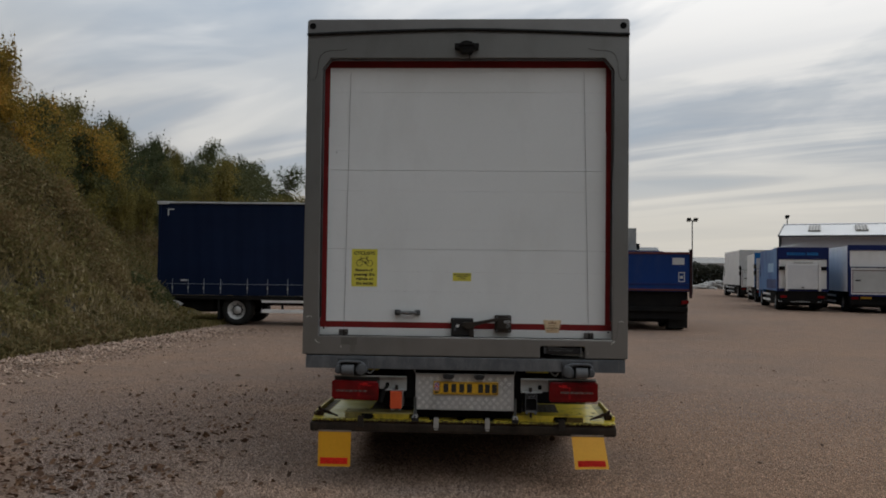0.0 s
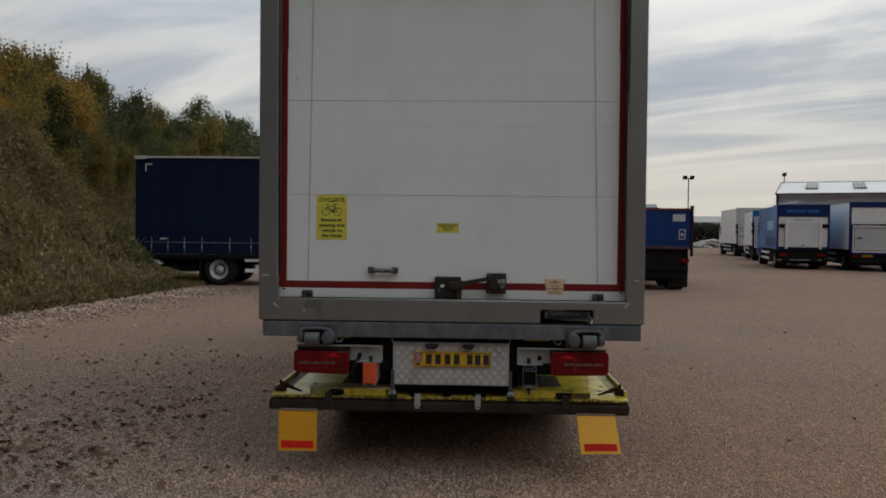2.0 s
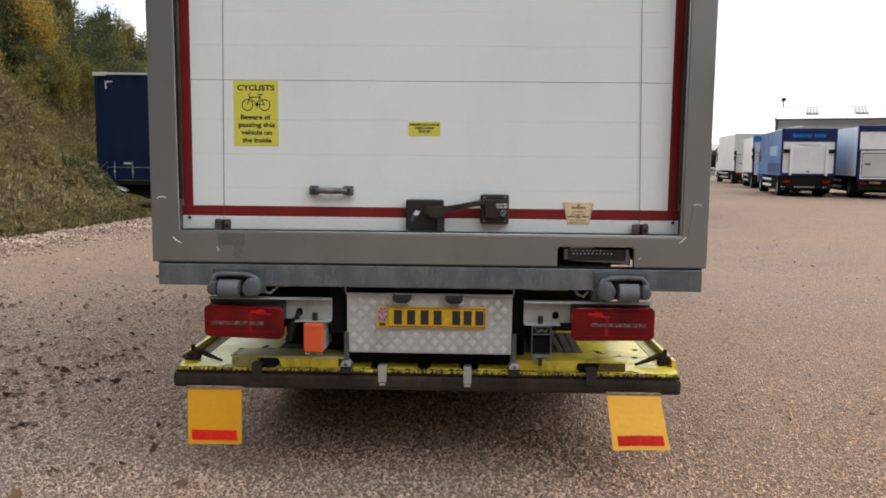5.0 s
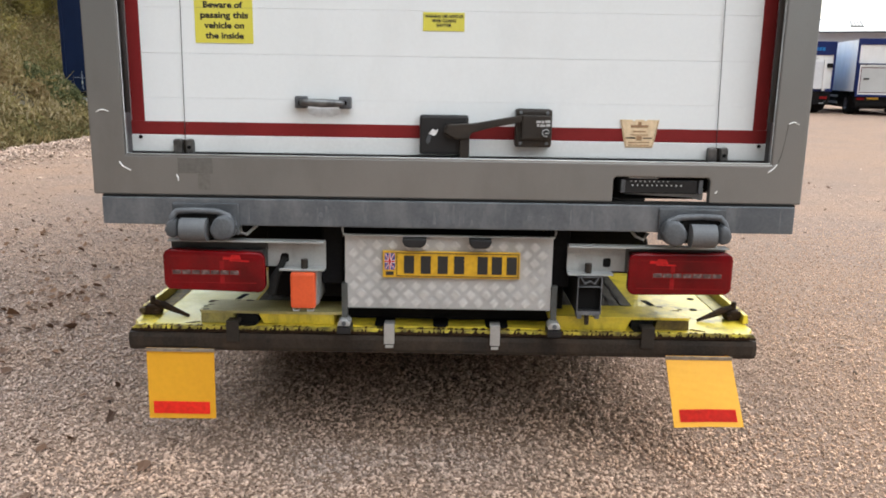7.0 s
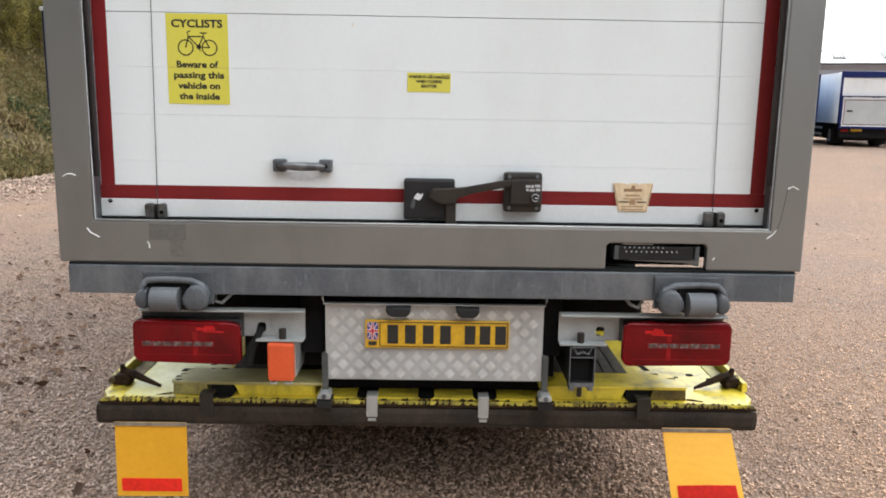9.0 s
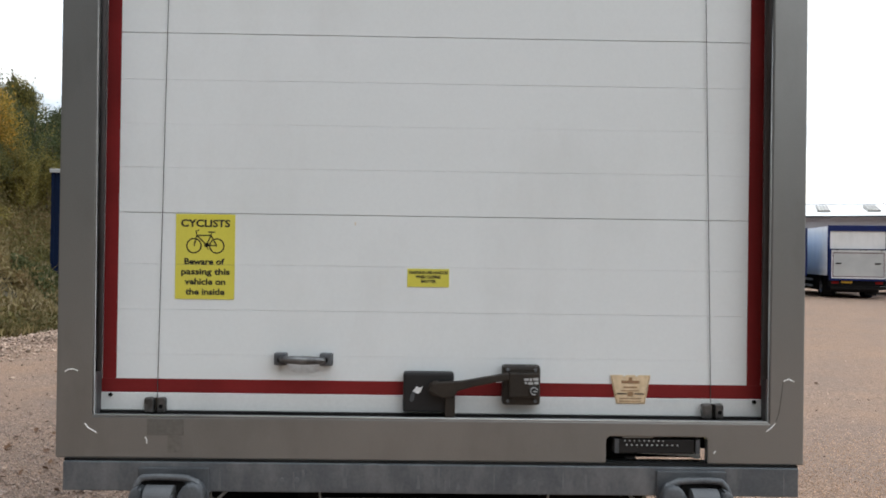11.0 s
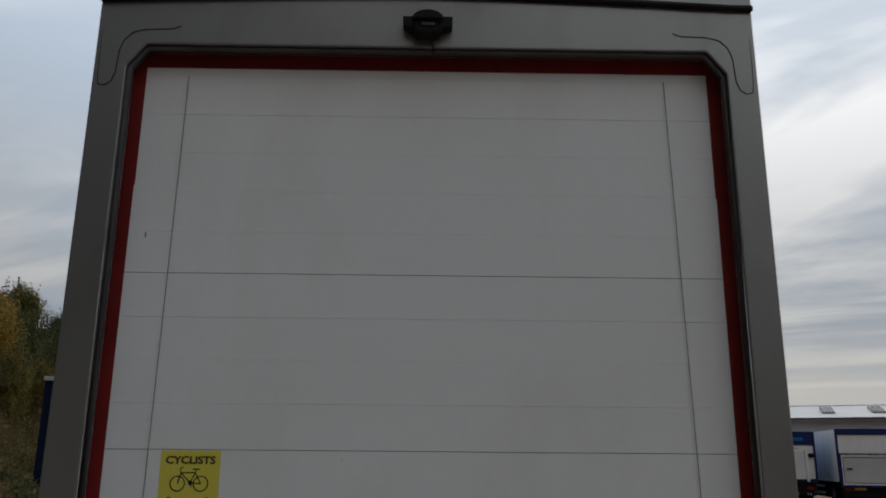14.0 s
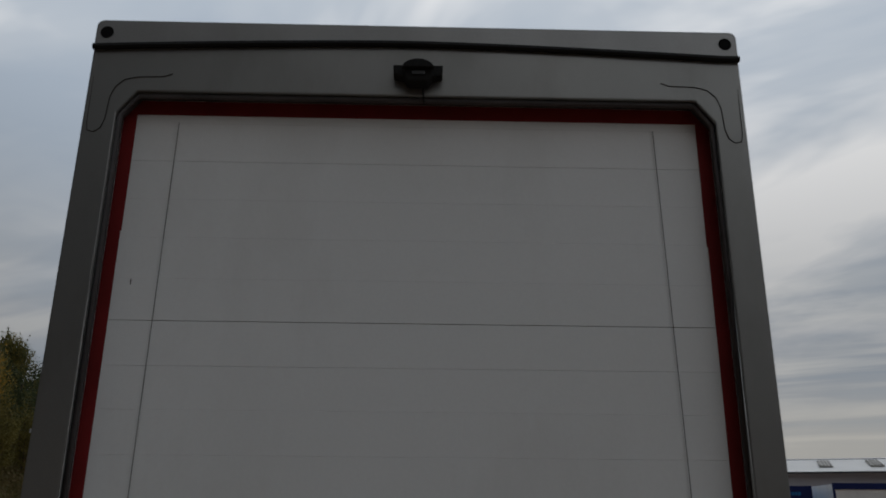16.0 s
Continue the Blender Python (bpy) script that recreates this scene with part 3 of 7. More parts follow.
def cyl(p0, p1, r0, r1=None, seg=16, bm=None, cap=True):
    p0, p1 = Vector(p0), Vector(p1)
    own = bmesh.new()
    d = p1 - p0
    m = Matrix.Translation((p0 + p1) / 2) @ d.to_track_quat("Z", "Y").to_matrix().to_4x4()
    bmesh.ops.create_cone(own, cap_ends=cap, segments=seg, radius1=r0, radius2=r0 if r1 is None else r1, depth=d.length, matrix=m)
    return join(bm, own)


def pipe(points, r, seg=6, bm=None):
    """A round bar along a line of points, its thickness r or one for each point."""
    own = bmesh.new()
    pts = [Vector(p) for p in points]
    rs = r if isinstance(r, (list, tuple)) else [r] * len(pts)
    rings = []
    for i, p in enumerate(pts):
        d = (pts[min(i + 1, len(pts) - 1)] - pts[max(i - 1, 0)]).normalized()
        q = d.to_track_quat("Z", "Y")
        rings.append([own.verts.new(p + q @ Vector((math.cos(a) * rs[i], math.sin(a) * rs[i], 0))) for a in [2 * math.pi * k / seg for k in range(seg)]])
    for a, b in zip(rings, rings[1:]):
        for k in range(seg):
            own.faces.new((a[k], a[(k + 1) % seg], b[(k + 1) % seg], b[k]))
    own.faces.new(rings[0][::-1]); own.faces.new(rings[-1])
    return join(bm, own)


def ring_plate(outer, holes, y0, y1, bevel=0.0):
    """A plate with holes: (x, z) loops, from y0 to y1."""
    bm = bmesh.new()
    edges = []
    for loop in [outer] + holes:
        vs = [bm.verts.new((x, y0, z)) for x, z in loop]
        edges += [bm.edges.new((vs[i], vs[(i + 1) % len(vs)])) for i in range(len(vs))]
    bmesh.ops.triangle_fill(bm, use_beauty=True, use_dissolve=False, edges=edges)
    r = bmesh.ops.extrude_face_region(bm, geom=bm.faces[:])
    bmesh.ops.translate(bm, vec=(0, y1 - y0, 0), verts=[v for v in r["geom"] if isinstance(v, bmesh.types.BMVert)])
    bmesh.ops.recalc_face_normals(bm, faces=bm.faces[:])
    if bevel:
        sharp = [e for e in bm.edges if len(e.link_faces) == 2 and e.calc_face_angle(0) > 0.6]
        bmesh.ops.bevel(bm, geom=sharp, offset=bevel, segments=2, affect="EDGES", profile=0.6)
    return bm


def rounded(x0, x1, z0, z1, r, n=5):
    pts = []
    for cx, cz, a0 in ((x1 - r, z1 - r, 0), (x0 + r, z1 - r, 90), (x0 + r, z0 + r, 180), (x1 - r, z0 + r, 270)):
        for k in range(n + 1):
            a = radians(a0 + 90 * k / n)
            pts.append((cx + r * math.cos(a), cz + r * math.sin(a)))
    return pts


def lettering(text, height, x, y, z, parent, material, name="lettering", width=None, bold=0.0):
    """A line of writing, centred at x with its foot at z, facing -y."""
    c = bpy.data.curves.new("tmp", "FONT")
    c.body, c.size, c.align_x, c.resolution_u, c.offset, c.extrude = text, 1.0, "CENTER", 3, bold, 0.0
    o = bpy.data.objects.new("tmp", c)
    scene.collection.objects.link(o)
    me = bpy.data.meshes.new_from_object(o.evaluated_get(bpy.context.evaluated_depsgraph_get()))
    bpy.data.objects.remove(o)
    xs = [v.co.x for v in me.vertices]
    ys = [v.co.y for v in me.vertices if v.co.y > 0]
    k = height / max(ys)
    kx = width / (max(xs) - min(xs)) if width else k
    me.transform(Matrix.Translation((x, y, z)) @ Matrix.Rotation(radians(90), 4, "X") @ Matrix.Diagonal((kx, k, 1, 1)))
    me.name = name
    me.materials.append(material)
    return part(name, me, material, parent)


def quads(name, centres, right, upv):
    """One mesh of loose four-cornered leaves, from arrays of centres and half axes."""
    n = len(centres)
    v = np.empty((n, 4, 3), np.float32)
    v[:, 0], v[:, 1], v[:, 2], v[:, 3] = centres - upv, centres + right - upv * 0.1, centres + upv, centres - right + upv * 0.1
    me = bpy.data.meshes.new(name)
    me.vertices.add(n * 4)
    me.vertices.foreach_set("co", v.reshape(-1))
    me.loops.add(n * 4)
    me.loops.foreach_set("vertex_index", np.arange(n * 4, dtype=np.int32))
    me.polygons.add(n)
    me.polygons.foreach_set("loop_start", np.arange(0, n * 4, 4, dtype=np.int32))
    me.update(calc_edges=True)
    return me


def leaf_mesh(name, centres, size, rng, droop=0.4, slim=0.55):
    n = len(centres)
    a = rng.normal(size=(n, 3)); a /= np.linalg.norm(a, axis=1)[:, None]
    b = rng.normal(size=(n, 3)); b[:, 2] -= droop
    b -= a * (a * b).sum(1)[:, None]
    b /= np.linalg.norm(b, axis=1)[:, None] + 1e-6
    s = size * rng.uniform(0.6, 1.35, (n, 1))
    return quads(name, centres.astype(np.float32), (a * s * slim).astype(np.float32), (b * s).astype(np.float32))


# ---- the ground ----


def smooth(a, b, x):
    t = np.clip((x - a) / (b - a), 0, 1)
    return t * t * (3 - 2 * t)


def ground_height(x, y):
    x, y = np.asarray(x, float), np.asarray(y, float)
    z = 0.012 * np.sin(x * 0.9 + 0.4 * y) * np.sin(y * 0.63 - 0.5) * np.exp(-((y - 8) / 40) ** 2)
    z = z + 0.09 * smooth(28, 42, y) * smooth(4, 14, x) * (1 - smooth(60, 100, y))
    return z


def make_ground():
    near = np.concatenate([np.arange(-60, -20, 4), np.arange(-20, 22, 0.5), np.arange(22, 62, 4)])
    xs = np.concatenate([[-3000, -1200, -500, -250, -120], near, [62, 120, 250, 500, 1200, 3000]])
    ys = np.concatenate([[-3000, -1200, -400, -150, -60, -30], np.arange(-20, 3, 2.0), np.arange(3, 30, 0.5), np.arange(30, 70, 3), [72, 90, 120, 200, 400, 900, 2000, 4500]])
    X, Y = np.meshgrid(xs, ys)
    V = np.stack([X, Y, ground_height(X, Y)], -1).reshape(-1, 3)
    w = len(xs)
    F = [(j * w + i, j * w + i + 1, (j + 1) * w + i + 1, (j + 1) * w + i) for j in range(len(ys) - 1) for i in range(w - 1)]
    me = bpy.data.meshes.new("ground")
    me.from_pydata(V.tolist(), [], F)
    me.polygons.foreach_set("use_smooth", [True] * len(me.polygons))
    me.materials.append(GRAVEL)
    tagged(new("ground", me), "compacted grey and tan gravel yard", "ground", kind="structure")


make_ground()


def bank_foot(y):
    y = np.asarray(y, float)
    return -8.98 + 0.085 * np.clip(y - 14, 0, 9.5) - 2.9 * smooth(23.5, 26.5, y) - 2.0 * smooth(40, 80, y)


def bank_height(x, y):
    """Height of the bank at distance behind its foot."""
    d = bank_foot(y) - np.asarray(x, float)
    h = 6.3 * smooth(-0.4, 7.7, d) * 0.5 + 6.3 * 0.5 * np.clip(d / 7.7, 0, 1) + 0.05 * np.clip(d - 7.7, 0, 30)
    h = h + 0.18 * np.sin(d * 2.1 + np.asarray(y) * 0.8) * smooth(0.5, 2, d) + 0.15 * np.sin(np.asarray(y) * 1.7) * smooth(0.5, 2, d)
    return h


def make_bank():
    ys = np.concatenate([np.arange(-30, 8, 3), np.arange(8, 45, 0.7), np.arange(45, 135, 3)])
    ds = np.concatenate([[-0.6, 0], np.arange(0.3, 9, 0.35), [10, 12, 15, 20, 30, 45]])
    D, Y = np.meshgrid(ds, ys)
    X = bank_foot(Y) - D
    Z = bank_height(X, Y)
    Z = np.where(D < 0, -0.08, Z - 0.02)
    V = np.stack([X, Y, Z], -1).reshape(-1, 3)
    w = len(ds)
    F = [(j * w + i, (j + 1) * w + i, (j + 1) * w + i + 1, j * w + i + 1) for j in range(len(ys) - 1) for i in range(w - 1)]
    me = bpy.data.meshes.new("bank")
    me.from_pydata(V.tolist(), [], F)
    me.polygons.foreach_set("use_smooth", [True] * len(me.polygons))
    me.materials.append(SOIL)
    tagged(new("bank", me), "steep overgrown earth bank beside the yard", "bank", kind="structure")


make_bank()


def make_light_walls():
    """Plain unseen walls behind and beside the start of the walk, added to block low sky light."""
    for name, x0, x1, y0, y1 in (("light_wall_south", -13.0, 17.0, -16.3, -16.0), ("light_wall_east", 17.0, 17.3, -16.3, -1.0)):
        tagged(new(name, finish(box(x0, x1, y0, y1, -0.1, 6.0, 0.02), name)), "plain grey wall out of view, added to block low sky light", "wall", kind="structure").data.materials.append(CLADDING)


make_light_walls()

# ---- the box truck that the camera walks up to ----
truck = thing("box_truck", pose(0, 6.6, 0), "grey-framed white box truck with folded yellow tail lift, seen from behind", "truck")


def build_truck():
    T = truck
    bow = lambda x: 3.611 + 0.040 * (1 - min(abs(x + 0.05) / 1.25, 1) ** 1.5)      # height of the bowed gutter
    # rear frame with its opening and the slot for the lift's plug
    opening = [(-1.151, 1.211), (1.156, 1.211), (1.157, 3.33), (1.085, 3.423), (-1.083, 3.423), (-1.151, 3.335)]
    slot = [(0.597, 1.068), (0.597, 1.148), (0.601, 1.156), (0.609, 1.160), (0.932, 1.160), (0.940, 1.156), (0.944, 1.148), (0.944, 1.068)]
    frame_part = part("rear_frame", ring_plate([(-1.275, 1.068)] + slot + [(1.275, 1.068)] + [(x, bow(x)) for x in np.linspace(1.275, -1.275, 15)], [opening], 0.0, 0.035, 0.006), STEEL, T, "dull grey metal rear frame with scratches")
    # inner edge beads in lighter metal, which paint the edge highlight
    edge = [(-1.153, 0.004, 3.2), (-1.155, 0.003, 2.5), (-1.147, 0.004, 1.2135), (1.152, 0.004, 1.2135), (1.153, 0.004, 2.0), (1.153, 0.004, 2.6)]
    part("edge_bead", pipe(edge, [0.002, 0.004, 0.005, 0.005, 0.004, 0.001], 6), STEEL_EDGE, frame_part, "steel edge with its highlight in the colour", True)
    part("edge_bead", pipe([(-1.145, 0.003, 1.2135), (1.150, 0.003, 1.2135)], 0.0042, 6), ALU, frame_part, "sill edge with its highlight in the colour", True)
    # black filler that paints the shaded gap between frame and beam
    part("beam_gap_fill", box(-1.243, 1.253, -0.004, 0.034, 1.0608, 1.0676), RUBBER, T, "black strip that stands in for the dark gap")
    # the return of the opening, back to the shutter, darkened for the recess's shade
    inner = [(-1.155, 1.207), (1.160, 1.207), (1.161, 3.335), (1.087, 3.428), (-1.087, 3.428), (-1.155, 3.340)]
    outer = [(-1.2, 1.17), (1.21, 1.17), (1.21, 3.5), (-1.2, 3.5)]
    part("door_seal", ring_plate(outer, [inner], 0.036, 0.15), SEAL, T, "dark grey rubber seal round the shutter, recess shade in its colour")
    bead = [(-1.142, 0.022, 1.36), (-1.142, 0.022, 3.330), (-1.078, 0.022, 3.414), (1.080, 0.022, 3.414), (1.148, 0.022, 3.325), (1.148, 0.022, 1.36)]
    part("seal_bead", pipe(bead, 0.011, 8), SEAL, T, "dark grey seal bead", True)
    # top cap over the bowed gutter
    loop = [q for q in rounded(-1.275, 1.275, 3.50, 3.735, 0.028, 4) if q[1] > 3.66] + [(x, bow(x) + 0.001) for x in np.linspace(-1.275, 1.275, 15)]
    cp = part("top_cap", prism(loop, -0.004, 0.10, 0.004), CAP, T, "grey pressed-metal top cap")
    for x in (-1.231, 1.226):
        part("cap_hole", cyl((x, -0.006, 3.679), (x, -0.0045, 3.679), 0.026, seg=24), GAP, cp, "dark round hole")
    own = bmesh.new()
    xs = np.linspace(-1.2745, 1.2745, 33)
    zs = [bow(x) for x in xs]
    prof = [(0.0, -0.013), (-0.012, -0.014), (-0.018, -0.005), (-0.014, 0.008), (0.0, 0.012)]
    rows = [[own.verts.new((x, dy - 0.003, z + dz)) for dy, dz in prof] for x, z in zip(xs, zs)]
    for a, b in zip(rows, rows[1:]):
        for k in range(len(prof) - 1):
            own.faces.new((a[k], b[k], b[k + 1], a[k + 1]))
    own.faces.new(rows[0][::-1]); own.faces.new(rows[-1])
    # black, so the strip also paints the groove's shadow line
    part("gutter_strip", own, RUBBER, T, "dark bowed rain gutter strip, groove shadow in its colour")
    # seams at the upper corners and chips in the paint
    for s in (-1, 1):
        line = [(0.955, 3.500), (0.985, 3.487), (1.085, 3.484), (1.135, 3.472), (1.168, 3.440), (1.184, 3.395), (1.190, 3.30), (1.203, 3.262), (1.226, 3.246), (1.250, 3.252), (1.256, 3.285), (1.258, 3.48)]
        rr = [0.0017] * 10 + [0.0012, 0.0006]
        part("corner_seam", pipe([(s * x, -0.0015, z) for x, z in line], rr, 6), LOCK_BROWN, frame_part, "thin curved seam")
    chips = [[(-1.246, 1.360), (-1.233, 1.368), (-1.218, 1.369), (-1.202, 1.363)], [(-1.176, 1.186), (-1.164, 1.170), (-1.136, 1.155)], [(-0.973, 1.142), (-0.967, 1.132), (-0.967, 1.120)],
             [(1.204, 1.356), (1.221, 1.363), (1.240, 1.354)], [(1.202, 1.352), (1.196, 1.30), (1.188, 1.245), (1.178, 1.216)], [(1.176, 1.212), (1.163, 1.196), (1.146, 1.183)], [(0.965, 1.105), (0.972, 1.115)]]
    for i, c in enumerate(chips):
        part("paint_chip", pipe([(x, -0.0005, z) for x, z in c], 0.0010 if i == 4 else 0.0024, 5), CHIP if i != 4 else FLANGE, frame_part, "small paint scratch")
    part("sill_patch", box(-0.966, -0.842, -0.0012, 0.001, 1.148, 1.203), surface("darker_patch", (0.205, 0.205, 0.195), (0.18, 0.18, 0.17), 3, 0.42, 0.65), frame_part, "darker dirty patch")
    part("sill_patch", box(-0.896, -0.850, -0.0012, 0.001, 1.090, 1.1478), surface("dirty_patch", (0.225, 0.225, 0.215), (0.20, 0.20, 0.19), 3, 0.40, 0.68), frame_part, "dirty run below the patch")
    # the plug in the slot
    hd = part("plug_housing", box(0.600, 0.941, 0.09, 0.11, 1.070, 1.165), GAP, T, "black recess with a plug strip")
    part("plug_body", box(0.64, 0.905, 0.018, 0.09, 1.098, 1.148, 0.006), BLACK, hd)
    for k in range(11):
        part("plug_pin", box(0.668 + k * 0.0175, 0.6725 + k * 0.0175, 0.013, 0.018, 1.1265, 1.1310), PALE_GREY, hd, "white pin")
        if k < 9:
            part("plug_pin", box(0.662 + k * 0.0165, 0.6665 + k * 0.0165, 0.013, 0.018, 1.1415, 1.1455), PALE_GREY, hd, "grey pin")
    for x in (0.628, 0.908):
        part("plug_ear", box(x, x + 0.016, 0.014, 0.09, 1.100, 1.150, 0.003), BUMPER, hd, "grey plug ear")
    part("plug_strip", box(0.655, 0.76, 0.012, 0.018, 1.1535, 1.1575), PAINT_GREY, hd, "pale strip")
    part("plug_tag", prism([(0.655, 1.0900), (0.76, 1.0845), (0.90, 1.0790), (0.925, 1.0700), (0.9425, 1.0700), (0.9425, 1.113), (0.930, 1.119), (0.925, 1.104), (0.918, 1.106), (0.905, 1.0940), (0.78, 1.0915)], 0.070, 0.080), VAN_WHITE, hd, "pale torn tag")
    # walls, roof and floor of the box
    for s in (-1, 1):
        part("side_wall", box(s * 1.268, s * 1.225, 0.101, 7.4, 1.10, 3.70, 0.004), VAN_WHITE, T, "white side wall of the box")
        part("bottom_rail", box(s * 1.272, s * 1.215, 0.101, 7.4, 1.068, 1.099), STEEL, T)
    part("roof", box(-1.224, 1.224, 0.101, 7.4, 3.66, 3.70), VAN_WHITE, T)
    part("floor", box(-1.214, 1.214, 0.16, 7.4, 1.085, 1.14), CHASSIS, T)
    part("front_wall", box(-1.224, 1.224, 7.34, 7.4, 1.141, 3.659), VAN_WHITE, T)
    # shutter of flush slats
    door = part("shutter_door", box(-1.175, 1.185, 0.106, 0.112, 1.212, 3.56), GROOVE, T, "closed white roller shutter with a red border")
    cuts = [1.279, 1.412, 1.569, 1.728, 1.907, 2.066, 2.220, 2.374, 2.538, 2.697, 2.856, 3.010, 3.168, 3.330, 3.52]
    strong = {1.907: 0.0022, 2.538: 0.0024, 3.168: 0.0011, 1.728: 0.0005, 1.569: 0.0007, 2.374: 0.0008, 2.066: 0.0005}
    for a, b in zip(cuts, cuts[1:]):
        lo, hi = strong.get(a, 0.0003) / 2, strong.get(b, 0.0003) / 2
        part("slat", box(-1.17, 1.18, 0.085, 0.105, a + lo, b - hi, 0.0004, seg=1), WHITE, door)
    part("bottom_slat", box(-1.17, 1.18, 0.080, 0.105, 1.2165, 1.2780, 0.003), WHITE_DIM, door, "white bottom rail of the shutter")
    part("sill_top", box(-1.15, 1.155, 0.036, 0.068, 1.19, 1.2065), STEEL, T)
    part("bottom_rubber", box(-1.16, 1.17, 0.07, 0.10, 1.206, 1.216), RUBBER, door)
    for x in (-1.122, 1.134):
        part("rail_screw", cyl((x, 0.074, 1.270), (x, 0.0802, 1.270), 0.007, seg=8), GAP, door)
    y0, y1 = 0.0825, 0.0848
    for n, args in (("tape", (-1.166, 1.176, y0, y1, 1.2792, 1.3265)), ("tape", (-1.152, -1.105, y0, y1, 1.3267, 2.8795)), ("tape", (-1.152, -1.1015, y0, y1, 2.8797, 3.3645)), ("tape", (1.109, 1.158, y0, y1, 1.3267, 2.8495)), ("tape", (1.105, 1.158, y0, y1, 2.8497, 3.3645)), ("tape", (-1.166, 1.176, y0, y1, 3.3647, 3.425))):
        part("border_tape", box(*args), RED_TAPE, door, "dark red reflective tape")
    for x0, x1 in ((-0.960, -0.934), (0.981, 0.932)):
        part("lift_cable", pipe([(x0, 0.079, 1.25), (x1, 0.079, 3.33)], 0.0012, 6), CABLE, door, "thin steel lifting cable")
        part("cable_bracket", box(x0 - 0.034, x0 + 0.032, 0.074, 0.080, 1.214, 1.262, 0.002), LOCK_BROWN, door, "dark backing plate of the cable clips")
        for dx0, dx1 in ((-0.037, -0.004), (0.008, 0.037)):
            part("cable_clip", prism([(x0 + dx0, 1.214), (x0 + dx1, 1.214), (x0 + dx1, 1.258), (x0 + dx1 - 0.006, 1.267), (x0 + dx0, 1.264)], 0.052, 0.0738, 0.006), CLIP, door, "small dull metal cable clip")
        part("clip_screw", cyl((x0 + 0.022, 0.047, 1.236), (x0 + 0.022, 0.0525, 1.236), 0.007, seg=8), GAP, door)
    # grab handle
    h = part("grab_handle", pipe([(-0.530, 0.045, 1.404), (-0.505, 0.040, 1.4035), (-0.45, 0.038, 1.402), (-0.395, 0.040, 1.402), (-0.372, 0.045, 1.402)], [0.010, 0.013, 0.0155, 0.013, 0.010], 12), CHROME, door, "grey grab handle", True)
    # the handle's soft shadow and smear, painted as a slightly darker patch
    part("handle_smudge", prism([(-0.515, 1.380), (-0.385, 1.380), (-0.392, 1.362), (-0.42, 1.352), (-0.48, 1.352), (-0.508, 1.362)], 0.0842, 0.0849), surface("faint_grey_shadow", (0.66, 0.675, 0.675), (0.60, 0.615, 0.615), 14, 0.5), door, "faint grey patch below the handle, its soft shadow and smear")
    for x in (-0.529, -0.371):
        part("handle_foot", box(x - 0.022, x + 0.022, 0.046, 0.0846, 1.382, 1.425, 0.006), BUMPER, door)
        part("handle_bolt", cyl((x, 0.039, 1.403), (x, 0.0465, 1.403), 0.009, seg=6), GAP, door)
    # lock: box, lever and keeper
    lk = part("lock_box", box(-0.102, 0.074, 0.040, 0.0846, 1.226, 1.366, 0.010), BLACK, door, "black shutter lock box")
    part("lock_label", prism([(-0.068, 1.300), (-0.055, 1.318), (-0.042, 1.312), (-0.034, 1.318), (-0.040, 1.300), (-0.05, 1.292)], 0.0375, 0.0398), FLAG_WHITE, door, "torn white label")
    part("lock_smear", prism([(-0.080, 1.272), (-0.07, 1.300), (-0.060, 1.294), (-0.064, 1.270), (-0.072, 1.262)], 0.0378, 0.0398), BUMPER, door, "pale scuff")
    part("lock_pivot", cyl((0.010, 0.020, 1.312), (0.010, 0.041, 1.312), 0.026, seg=18), LOCK_BROWN, door)
    part("lock_lever", prism([(-0.014, 1.305), (0.0, 1.335), (0.10, 1.342), (0.262, 1.372), (0.262, 1.347), (0.14, 1.322), (0.084, 1.305), (0.075, 1.285), (0.03, 1.282)], 0.010, 0.030, 0.005), LOCK_BROWN, door, "dark brown lock lever")
    part("lock_tongue", box(0.043, 0.078, 0.018, 0.045, 1.203, 1.292, 0.004), LOCK_BROWN, door)
    kp = part("lock_keeper", box(0.242, 0.373, 0.030, 0.0846, 1.257, 1.393, 0.011), LOCK_BROWN, door, "dark brown keeper plate with a key lock")
    for x in (0.260, 0.355):
        for z in (1.272, 1.380):
            part("keeper_screw", cyl((x, 0.0265, z), (x, 0.0305, z), 0.006, seg=8), GALV, door)
    part("keeper_block", box(0.262, 0.368, 0.014, 0.031, 1.285, 1.372, 0.006), LOCK_BROWN, door)
    part("key_barrel", cyl((0.348, 0.006, 1.311), (0.348, 0.0145, 1.311), 0.017, seg=18), BLACK, door, "black key barrel")
    part("key_ring", pipe([(0.348 + 0.0125 * math.cos(a), 0.0052, 1.311 + 0.0125 * math.sin(a)) for a in np.linspace(0.3, 5.2, 12)], 0.0014, 5), PALE_GREY, door)
    part("key_slot", box(0.345, 0.358, 0.003, 0.0062, 1.3085, 1.3115), PALE_GREY, door)
    for k, (xa, xb, za, zb) in enumerate(((0.314, 0.330, 1.345, 1.353), (0.333, 0.341, 1.344, 1.354), (0.345, 0.363, 1.346, 1.355), (0.316, 0.324, 1.333, 1.341), (0.328, 0.345, 1.332, 1.340), (0.349, 0.364, 1.333, 1.342))):
        part("keeper_mark", box(xa, xb, 0.0128, 0.0142, za, zb), PALE_GREY, door, "pale scuffed cast mark")
    # maker's badge, lettering as bars
    b = part("badge", prism([(0.625, 1.359), (0.668, 1.359), (0.676, 1.353), (0.682, 1.359), (0.712, 1.359), (0.718, 1.353), (0.724, 1.359), (0.767, 1.359), (0.748, 1.258), (0.647, 1.258)], 0.0785, 0.0822, 0.0008), BADGE, door, "tan shield badge")
